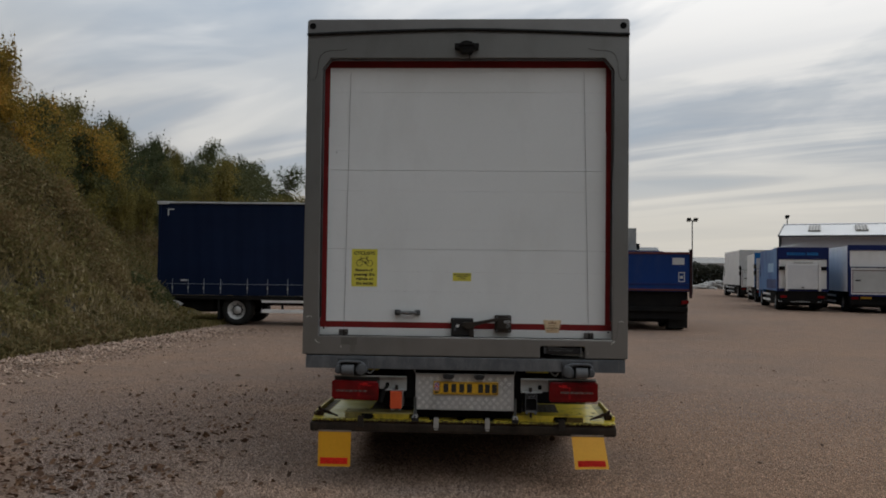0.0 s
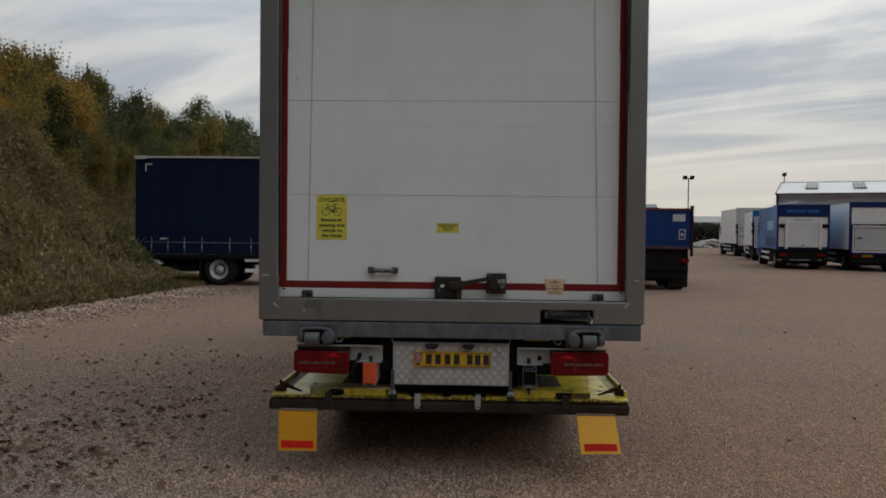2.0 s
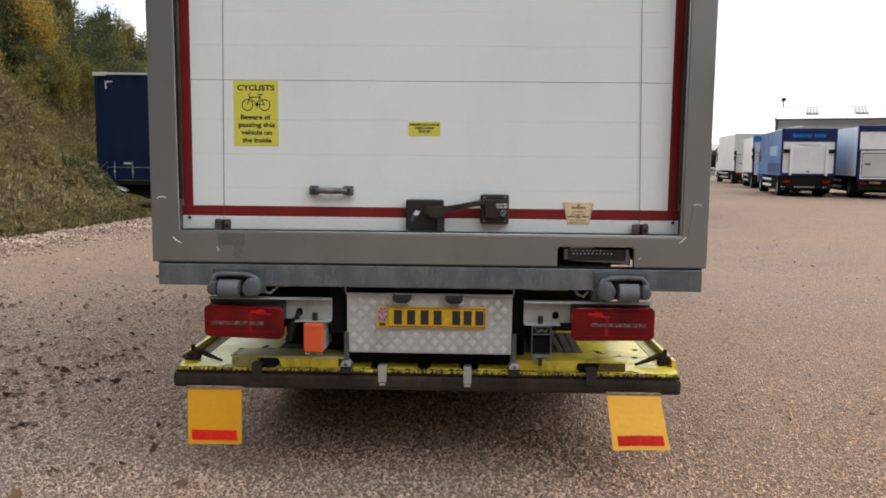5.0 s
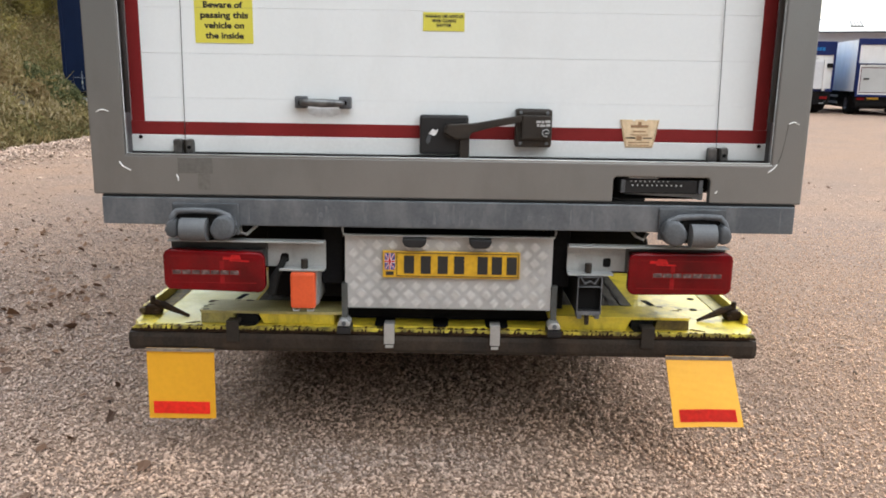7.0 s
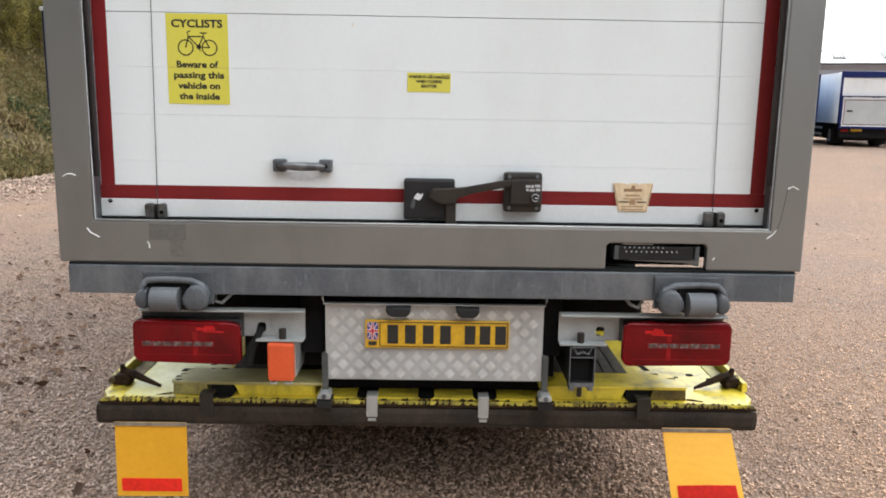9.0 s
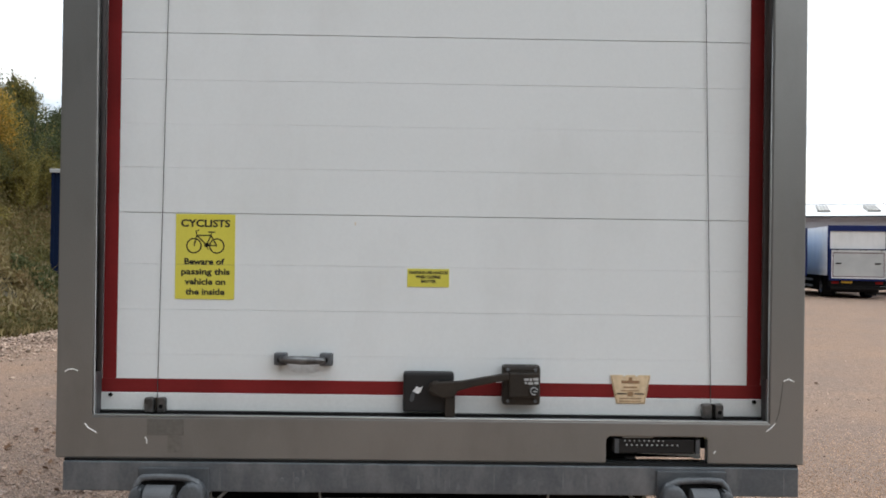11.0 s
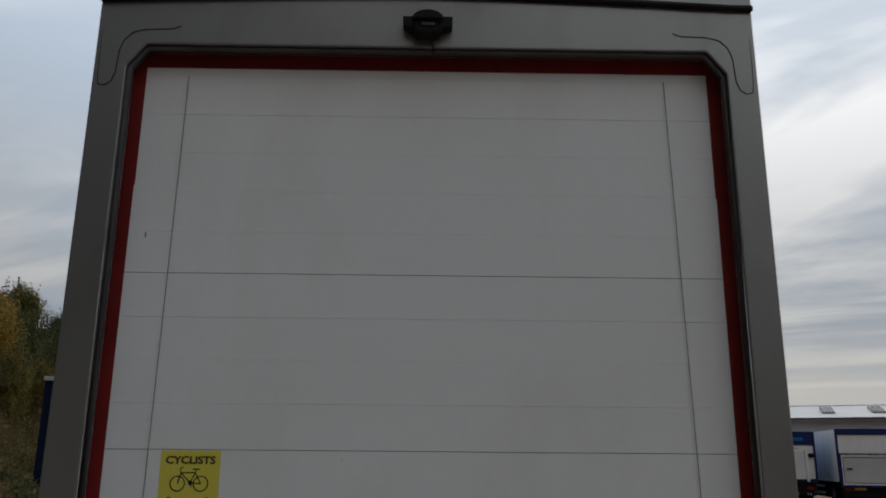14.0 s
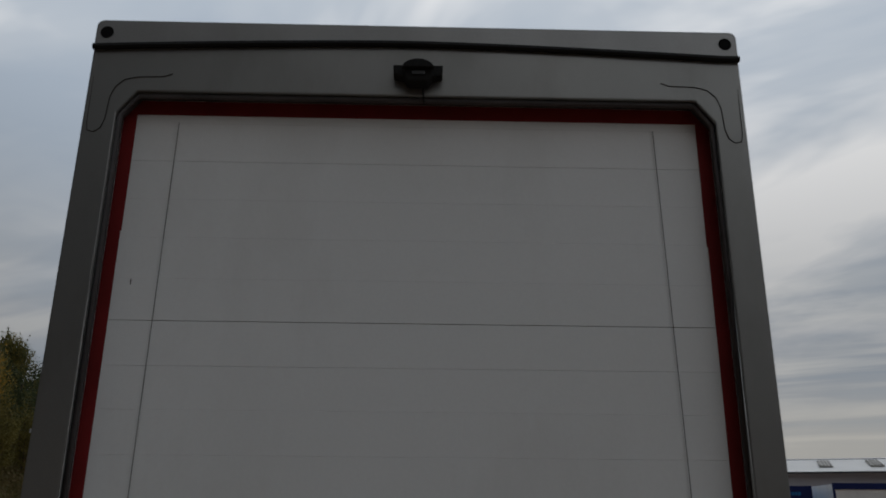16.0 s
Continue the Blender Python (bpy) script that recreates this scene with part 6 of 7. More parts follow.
def parked_box_truck(m, label, side, rear, head, door, H=3.3, L=6.2, W=2.5, lift="low", z0=1.0, fittings=False):
    """A box truck seen from behind: x across from its near rear corner, y along it."""
    T = thing("parked_box_truck", m, label, "truck", group="trucks parked in a row")
    for x0, x1 in ((0, 0.05), (W - 0.05, W)):
        part("side_wall", box(x0, x1, 0.08, L, z0, H - 0.05, 0.008), side, T)
    part("roof", box(0.051, W - 0.051, 0.08, L, H - 0.09, H - 0.05), VAN_WHITE, T)
    part("front_wall", box(0.051, W - 0.051, L - 0.05, L, z0, H - 0.091), side, T)
    part("floor", box(0.051, W - 0.051, 0.09, L - 0.051, z0, z0 + 0.08), CHASSIS, T)
    part("rear_frame", ring_plate([(0, z0), (W, z0), (W, H), (0, H)], [[(0.09, z0 + 0.12), (W - 0.09, z0 + 0.12), (W - 0.09, H - head), (0.09, H - head)]], 0.0, 0.079, 0.01), rear, T, "painted rear frame")
    d = part("rear_door", box(0.091, W - 0.091, 0.03, 0.05, z0 + 0.12, H - head), door, T, "pale rear shutter")
    for z in ((z0 + 0.75, z0 + 1.15) if fittings else ()):
        part("corner_fitting", box(-0.05, 0.10, -0.16, -0.002, z, z + 0.28, 0.02), CHASSIS, T, "dark lift fitting on the corner")
    if lift == "low":
        lf = part("tail_lift", box(0.12, W - 0.12, -0.10, -0.02, z0 - 0.12, z0 + 1.12, 0.015), LIFT_GREY, T, "raised grey tail lift")
        part("lift_border", ring_plate([(0.125, z0 - 0.11), (W - 0.125, z0 - 0.11), (W - 0.125, z0 + 1.08), (0.125, z0 + 1.08)], [[(0.165, z0 - 0.06), (W - 0.165, z0 - 0.06), (W - 0.165, z0 + 1.05), (0.165, z0 + 1.05)]], -0.104, -0.1005), VAN_WHITE, lf, "white border")
        part("lift_border", ring_plate([(0.17, z0 - 0.05), (W - 0.17, z0 - 0.05), (W - 0.17, z0 + 1.0), (0.17, z0 + 1.0)], [[(0.20, z0 - 0.02), (W - 0.20, z0 - 0.02), (W - 0.20, z0 + 0.97), (0.20, z0 + 0.97)]], -0.104, -0.1005), MAROON, lf, "maroon line")
        part("lift_frame", ring_plate([(0.05, z0 - 0.2), (W - 0.05, z0 - 0.2), (W - 0.05, z0 + 1.16), (0.05, z0 + 1.16)], [[(0.12, z0 - 0.12), (W - 0.12, z0 - 0.12), (W - 0.12, z0 + 1.121), (0.12, z0 + 1.121)]], -0.11, -0.01), rear if rear is BLUE_DARK else CHASSIS, lf)
        for x in (0.30, W - 0.55):
            part("lift_latch", box(x, x + 0.22, -0.125, -0.101, z0 + 0.5, z0 + 0.56), CHASSIS, lf)
        for x in (0.30, 1.25, 1.45, 2.1):
            part("lift_hinge", box(x, x + 0.07, -0.13, -0.101, z0 + 1.09, z0 + 1.15), CHASSIS, lf)
    else:
        lf = part("tail_lift", box(0.42, W - 0.42, -0.09, -0.02, z0 + 0.10, z0 + 1.25, 0.015), LIFT_WHITE, T, "folded pale tail lift")
        for x in (0.36, W - 0.46):
            part("lift_column", box(x, x + 0.10, -0.14, -0.02, z0 + 0.02, z0 + 1.35, 0.01), VAN_WHITE, lf, "white lift column")
        for x in (0.10, W - 0.36):
            part("corner_hinge", box(x, x + 0.26, -0.06, -0.005, z0 + 1.0, z0 + 1.18, 0.02), CHASSIS, lf, "dark corner hinge")
        part("lift_handle", box(W / 2 - 0.07, W / 2 + 0.05, -0.1, -0.091, z0 + 0.16, z0 + 0.21), CHASSIS, lf)
        for k in range(11):
            part("header_print", box(0.44 + k * 0.128, 0.44 + k * 0.128 + (0.105 if k != 6 else 0.05), -0.006, 0.0, H - head + 0.19, H - head + 0.33), CYAN, T, "blue lettering shape")
        part("door_line", box(0.75, 1.60, -0.004, 0.0295, H - head - 0.16, H - head - 0.12), LIFT_GREY, T, "grey line on the door")
        for k, (xa, xb) in enumerate(((0.05, 0.35), (0.62, 1.50), (1.80, 2.10))):
            n_ = int((xb - xa) / 0.11)
            for q in range(n_):
                x = xa + q * 0.11
                part("chevron", prism([(x, 0.42), (x + 0.04, 0.42), (x + 0.075, 0.485), (x + 0.035, 0.485)], -0.012, -0.001), PALE_GREY, T, "white hatch mark on the bumper")
        part("roof_panel", prism([(0.75, H + 0.10), (1.95, H + 0.33), (1.95, H + 0.42), (0.75, H + 0.19)], L, L + 0.6), PALE_GREY, T, "slanted grey roof panel")
        part("roof_panel_stay", box(1.30, 1.36, L + 0.02, L + 0.5, H - 0.06, H + 0.22), CHASSIS, T)
    for x in (0.35, W - 0.35):
        for y in (1.6, L + 0.75):
            wheel(T, x, y, 0.45, 0.45, 0.42, -1 if x < 1 else 1)
    for y in (1.6, L + 0.75):
        part("axle", cyl((0.3, y, 0.45), (W - 0.3, y, 0.45), 0.06, seg=10), CHASSIS, T)
    for x in (W / 2 - 0.43, W / 2 + 0.43):
        part("chassis_rail", box(x - 0.04, x + 0.04, 0.1, L + 1.2, 0.62, 0.9), CHASSIS, T)
    part("under_run_rail", box(0.12, W - 0.12, 0.0, 0.1, 0.38, 0.54, 0.015), CHASSIS, T)
    part("under_tank", box(0.25, W - 0.25, 0.3, L - 0.2, 0.26, z0 - 0.02, 0.02), CHASSIS, T)
    part("rear_valance", box(0.06, W - 0.06, 0.02, 0.08, 0.55, z0 - 0.002, 0.01), CHASSIS, T, "dark rear valance")
    for x in (0.12, W - 0.60):
        part("mud_flap", box(x, x + 0.48, 1.0, 1.02, 0.10, 0.8), RUBBER, T)
    for x in (0.15, W - 0.5):
        part("rear_lamp", box(x, x + 0.30, -0.02, 0.05, 0.63, 0.74, 0.01), LENS_RIM, T, "dark red rear lamp")
    part("plate", box(0.55, 1.0, -0.01, 0.02, 0.66, 0.75), PLATE_YELLOW, T) if lift == "low" else None
    for z in (0.42, 0.70):
        part("side_guard", box(-0.005, 0.03, 2.4, L - 1.2, z, z + 0.1), VAN_WHITE if lift != "low" else PALE_GREY, T, "side guard rail")
    c = part("cab", prism([(L + 0.1, 0.7), (L + 0.1, 2.5), (L + 0.5, 2.65), (L + 1.3, 2.6), (L + 1.6, 1.6), (L + 1.65, 0.5), (L + 1.3, 0.5), (L + 1.2, 0.9), (L + 0.3, 0.9), (L + 0.25, 0.7)], 0.12, W - 0.12, 0.03, axis="x"), side, T)
    part("cab_window", box(0.115, W - 0.115, L + 0.6, L + 1.25, 1.6, 2.35, 0.01), GLASS, c)
    return T


def build_row():
    gz = lambda x, y: float(ground_height(x, y)) - 0.005
    t2 = parked_box_truck(pose(14.35, 39.7, gz(15, 40), rz=-12), "blue and light blue box truck with a folded white tail lift", CYAN, BLUE_DARK, 0.58, VAN_WHITE, H=3.05, W=2.3, lift="high", z0=0.95)
    # broad livery shapes on its visible side
    for y0, y1, z0, z1, mt in ((1.0, 3.2, 1.85, 2.30, LIVERY_PALE), (0.3, 3.6, 1.05, 1.50, BLUE)):
        part("livery_panel", box(-0.004, 0.0, y0, y1, z0, z1), mt, t2, "livery panel")
    parked_box_truck(pose(17.15, 38.5, gz(17, 39), rz=-11), "white box truck with navy rear frame and raised tail lift", VAN_WHITE, BLUE_DARK, 0.26, VAN_WHITE, H=3.16, W=2.42, lift="low", z0=0.98)
    parked_box_truck(pose(20.75, 38.2, gz(20, 39), rz=-10), "light blue box truck with navy rear frame", CYAN, BLUE_DARK, 0.40, VAN_WHITE, H=3.10, lift="low", z0=0.98)
    parked_box_truck(pose(17.06, 51.0, gz(17, 51), rz=-14), "white box truck with a light blue rear", VAN_WHITE, CYAN, 0.35, PALE_GREY, H=3.10, lift="low", z0=0.95, fittings=True)
    parked_box_truck(pose(19.4, 61.3, gz(19, 61), rz=-8), "plain white box truck parked far along the row", VAN_WHITE, PALE_GREY, 0.25, PALE_GREY, H=3.6, L=7.0, lift="low", z0=0.95, fittings=True)


build_row()

# ---- the shed, floodlights, hedge and distance ----


def build_shed():
    S = thing("warehouse_shed", pose(25.6, 70.3, -0.2, rz=-23), "long grey clad warehouse with a white sheet roof", "building")
    Ln, D, e, r = 55.5, 17.8, 5.30, 6.72
    part("wall", box(0, Ln, 0, 0.2, 0, e, 0.0), SHED_GREY, S, "grey clad wall")
    for k in range(55):
        part("cladding_rib", box(k + 0.45, k + 0.55, -0.05, 0.0, 0, e - 0.2), SHED_GREY, S)
    part("gable", prism([(0, 0), (D, 0), (D, e), (D / 2, r), (0, e)], 0.0, 0.2, axis="x"), SHED_GREY, S)
    part("back_wall", box(0, Ln, D - 0.2, D, 0, e), SHED_GREY, S)
    part("roof", prism([(-0.3, e), (D / 2, r), (D + 0.3, e), (D + 0.3, e + 0.12), (D / 2, r + 0.14), (-0.3, e + 0.12)], 0.0, Ln + 0.3, axis="x"), ROOF_WHITE, S, "white sheet roof")
    part("corner_flashing", box(-0.05, 0.16, -0.1, -0.051, 0, e), TRIM_DARK, S, "dark corner flashing")
    part("gutter", box(-0.08, Ln + 0.2, -0.44, -0.3, e - 0.03, e + 0.09), TRIM_DARK, S, "dark gutter")
    sl = (r - e) / (D / 2)
    for k in range(11):
        x0 = 2.18 + k * 3.7
        ya, yb = 2.3, 6.4
        own = bmesh.new()
        pts = [(ya, e + ya * sl + 0.19), (yb, e + yb * sl + 0.19), (yb, e + yb * sl + 0.30), (ya, e + ya * sl + 0.30)]
        part("rooflight", prism(pts, x0, x0 + 0.98, axis="x", bm=own), SKYLIGHT, S, "grey rooflight with dark bars")
        for q in range(4):
            pts = [(ya, e + ya * sl + 0.301), (yb, e + yb * sl + 0.301), (yb, e + yb * sl + 0.36), (ya, e + ya * sl + 0.36)]
            part("rooflight_bar", prism(pts, x0 + 0.06 + q * 0.24, x0 + 0.15 + q * 0.24, axis="x"), SKYLIGHT_BAR, S)
    part("ridge_cap", prism([(D / 2 - 0.25, r + 0.10), (D / 2, r + 0.145), (D / 2 + 0.25, r + 0.10), (D / 2 + 0.25, r + 0.16), (D / 2, r + 0.22), (D / 2 - 0.25, r + 0.16)], -0.1, Ln + 0.4, axis="x"), SHED_GREY, S, "dark ridge flashing")
    part("verge_flashing", prism([(-0.3, e), (D / 2, r), (D + 0.3, e), (D + 0.3, e + 0.15), (D / 2, r + 0.19), (-0.3, e + 0.15)], -0.10, -0.001, axis="x"), TRIM_DARK, S, "dark verge flashing")


def floodlight(x, y, h, double):
    T = thing("floodlight_mast", pose(x, y, -0.2), "tall steel floodlight mast" + (" with two lamp heads" if double else " with one lamp head"), "street lamp")
    part("mast", cyl((0, 0, 0), (0, 0, h), 0.065, 0.05, 12), GALV, T)
    if double:
        part("cross_arm", box(-0.36, 0.36, -0.04, 0.04, h - 0.08, h), GALV, T)
    for dx in ((-0.31, 0.31) if double else (0,)):
        part("lamp_head", prism([(-0.15, h - 0.03), (0.15, h - 0.14), (0.15, h + 0.15), (-0.2, h + 0.20)], dx - 0.17, dx + 0.17, 0.02, axis="x"), CHASSIS, T, "dark floodlight head")


def build_far():
    rng = np.random.default_rng(5)
    n = 26000
    x = rng.uniform(20, 62, n); y = 118 + rng.normal(0, 1.0, n)
    top = 3.7 + 0.25 * np.sin(x * 0.7) + 0.2 * np.sin(x * 2.3)
    z = rng.uniform(0, 1, n) ** 0.8 * top - 0.3
    me = leaf_mesh("hedge", np.stack([x, y, z], 1), 0.22, rng)
    me.materials.append(HEDGE)
    tagged(new("hedge", me), "dark green boundary hedge at the end of the yard", "hedge", kind="stuff")
    # low pale building behind the hedge
    B = thing("far_building", pose(14, 150, -0.3), "low far building with a pale grey roof", "building")
    part("wall", box(0, 60, 0, 12, 0, 4.0), SHED_GREY, B)
    part("roof", prism([(-0.5, 4.0), (12.5, 4.0), (12.5, 4.3), (6, 5.5), (-0.5, 4.3)], -0.5, 60.5, axis="x"), CONCRETE, B)
    # heap of rubble in front of it
    own = bmesh.new()
    for k in range(60):
        a = Vector((rng.uniform(26, 33.5), rng.uniform(104, 107), 0))
        hh = max(0.15, 1.05 - abs(a.x - 30.5) * 0.25)
        s = rng.uniform(0.2, 0.65)
        o2 = bmesh.new()
        bmesh.ops.create_icosphere(o2, subdivisions=1, radius=s, matrix=Matrix.Translation((a.x, a.y, rng.uniform(-0.1, hh))) @ Matrix.Rotation(rng.uniform(0, 3), 4, "Z") @ Matrix.Diagonal((1.4, 0.8, 0.6, 1)))
        join(own, o2)
    me = finish(own, "rubble_heap")
    me.materials.append(CONCRETE)
    tagged(new("rubble_heap", me), "pale heap of rubble by the hedge", "rubble", kind="stuff")
    # far belt of trees
    n = 60000
    x = np.concatenate([rng.uniform(-160, 25, n // 2), rng.uniform(40, 330, n // 2)])
    y = 330 + rng.normal(0, 6, n)
    top = 9 + 2.5 * np.sin(x * 0.11) + 1.6 * np.sin(x * 0.37) + rng.normal(0, 0.7, n)
    top = np.where(x > 30, top * 0.55, top)
    z = rng.uniform(0, 1, n) ** 0.7 * top - 1
    me = leaf_mesh("far_trees", np.stack([x, y, z], 1), 0.8, rng)
    me.materials.append(DARKLEAF)
    tagged(new("far_trees", me), "far belt of dark trees on the skyline", "trees", kind="stuff")


build_shed()
floodlight(19.3, 74.4, 6.95, True)
floodlight(30.1, 80.6, 7.75, False)
build_far()

# ---- planting on the bank ----


def make_tree_meshes(seed, h, spread, leaves, size, wispy):
    """Trunk and crown meshes of a multi-stemmed small tree."""
    rng = np.random.default_rng(seed)
    own = bmesh.new()
    pts = []
    stems = int(rng.integers(3, 6))
    for s in range(stems):
        a = rng.uniform(0, 2 * math.pi)
        hh = h * rng.uniform(0.7, 1.0)
        out = spread * rng.uniform(0.1, 0.55)
        line = []
        for k in range(6):
            t = k / 5
            line.append(Vector((math.cos(a) * out * t ** 1.3 + 0.08 * math.sin(5 * t + s), math.sin(a) * out * t ** 1.3 + 0.08 * math.cos(4 * t + s), hh * t - 0.15)))
        pipe(line, [0.07 * (1 - 0.85 * k / 5) * h / 5 + 0.006 for k in range(6)], 6, own)
        for b in range(int(rng.integers(7, 11))):
            t = rng.uniform(0.22, 0.97)
            base = line[int(t * 4.99)].lerp(line[min(int(t * 4.99) + 1, 5)], (t * 4.99) % 1)
            ang = rng.uniform(0, 2 * math.pi)
            ln = spread * rng.uniform(0.25, 0.7) * (1.15 - 0.75 * t)
            tip = base + Vector((math.cos(ang) * ln, math.sin(ang) * ln, ln * rng.uniform(0.3, 1.3)))
            midp = base.lerp(tip, 0.5) + Vector((0, 0, 0.08 * ln))
            pipe([base, midp, tip], [0.018, 0.011, 0.004], 4, own)
            pts.append((tip, 0.30 * spread * rng.uniform(0.5, 1.2), 1.0))
            pts.append((midp, 0.26 * spread * rng.uniform(0.5, 1.2), 0.8))
        if wispy:
            tip = line[-1]
            for q in range(8):
                d = Vector((rng.normal(0, 0.17), rng.normal(0, 0.17), rng.uniform(0.35, 1.25)))
                foot = tip + Vector((rng.normal(0, 0.22), rng.normal(0, 0.22), rng.uniform(-0.5, 0.0)))
                pipe([foot, foot + d], [0.006, 0.002], 3, own)
                for f in (0.25, 0.45, 0.65, 0.85):
                    pts.append((foot + d * f, 0.10 * (1.2 - f), 0.22))
    wsum = sum(w * r for _, r, w in pts)
    cs = []
    for p, r, w in pts:
        n = int(leaves * w * r / wsum) + 3
        d = rng.normal(size=(n, 3)); d /= np.linalg.norm(d, axis=1)[:, None]
        d *= (rng.uniform(0, 1, (n, 1)) ** 0.5) * r
        d[:, 2] *= 1.15
        cs.append(np.array(p) + d)
    c = np.concatenate(cs)
    c = c[c[:, 2] > 0.05]
    return finish(own, "trunk", True), leaf_mesh("crown", c, size, rng)


def plant_trees():
    rng = np.random.default_rng(11)
    kinds = []
    for i in range(7):
        tall = i in (5, 6)
        kinds.append(make_tree_meshes(30 + i, 5.6 if tall else rng.uniform(3.0, 3.9), 3.0 if tall else rng.uniform(1.5, 1.9), 9500 if tall else 10500, 0.080 if tall else 0.0435, not tall))
    mats = {"autumn": (AUTUMN, "yellow and orange autumn tree on the bank"), "olive": (OLIVE, "olive green bushy tree on the bank"), "dark": (DARKLEAF, "dark green tree behind the bank")}
    meshes = {}

    def tree(x, y, kind, colour, scale, turn):
        key = (kind, colour)
        if key not in meshes:
            cr = kinds[kind][1].copy()
            cr.materials.append(mats[colour][0])
            meshes[key] = cr
        if not kinds[kind][0].materials:
            kinds[kind][0].materials.append(BARK)
        z = float(bank_height(x, y)) - 0.1
        T = thing("tree", pose(x, y, z, rz=turn) @ Matrix.Scale(scale, 4), mats[colour][1], "tree", group="trees on the bank")
        part("trunk", kinds[kind][0], BARK, T)
        part("crown", meshes[key], None, T)

    for y in np.arange(13.5, 58, 1.15):
        for row in range(3):
            d = (6.2, 7.5, 9.2)[row] + rng.uniform(-0.5, 0.5)
            yy = y + rng.uniform(-0.6, 0.6)
            x = float(bank_foot(min(yy, 23.5))) - d
            if row == 0 and rng.uniform() < 0.3:
                continue
            colour = "autumn" if (18 < yy < 31.5 and rng.uniform() < 0.75) or rng.uniform() < 0.10 else "olive"
            if rng.uniform() < (0.08 if yy < 34 else 0.6):
                colour = "dark"
            if row == 0 and colour == "autumn" and yy > 25:
                colour = "olive"
            tree(x, yy, int(rng.integers(0, 5)), colour, (rng.uniform(0.45, 0.62) if row == 0 else rng.uniform(0.64, 0.88)) * (1.42 - 0.30 * float(smooth(22, 35, yy)) - 0.16 * float(smooth(38, 46, yy))), rng.uniform(0, 360))
    for k in range(16):
        y = 46 + k * 3.2 + rng.uniform(-1, 1)
        x = -16.5 + rng.uniform(-2.5, 2.5) + 0.02 * (y - 46)
        tree(x, y, 5 + k % 2, "dark" if k % 4 else "olive", rng.uniform(0.75, 1.0), rng.uniform(0, 360))
    for x, y, k, s in ((-23.8, 70, 5, 1.10), (-25.6, 73, 6, 1.0), (-20.6, 70, 6, 1.02), (-17.6, 71, 5, 1.12), (-16.2, 74, 6, 1.1)):
        tree(x, y, k, "dark", s, 40 * k + 7 * s * x)
    for y in np.arange(-8, 13, 3.0):
        tree(float(bank_foot(y)) - 6 + rng.uniform(-1, 1), y, int(rng.integers(0, 5)), "olive", rng.uniform(0.8, 1.1), rng.uniform(0, 360))


plant_trees()


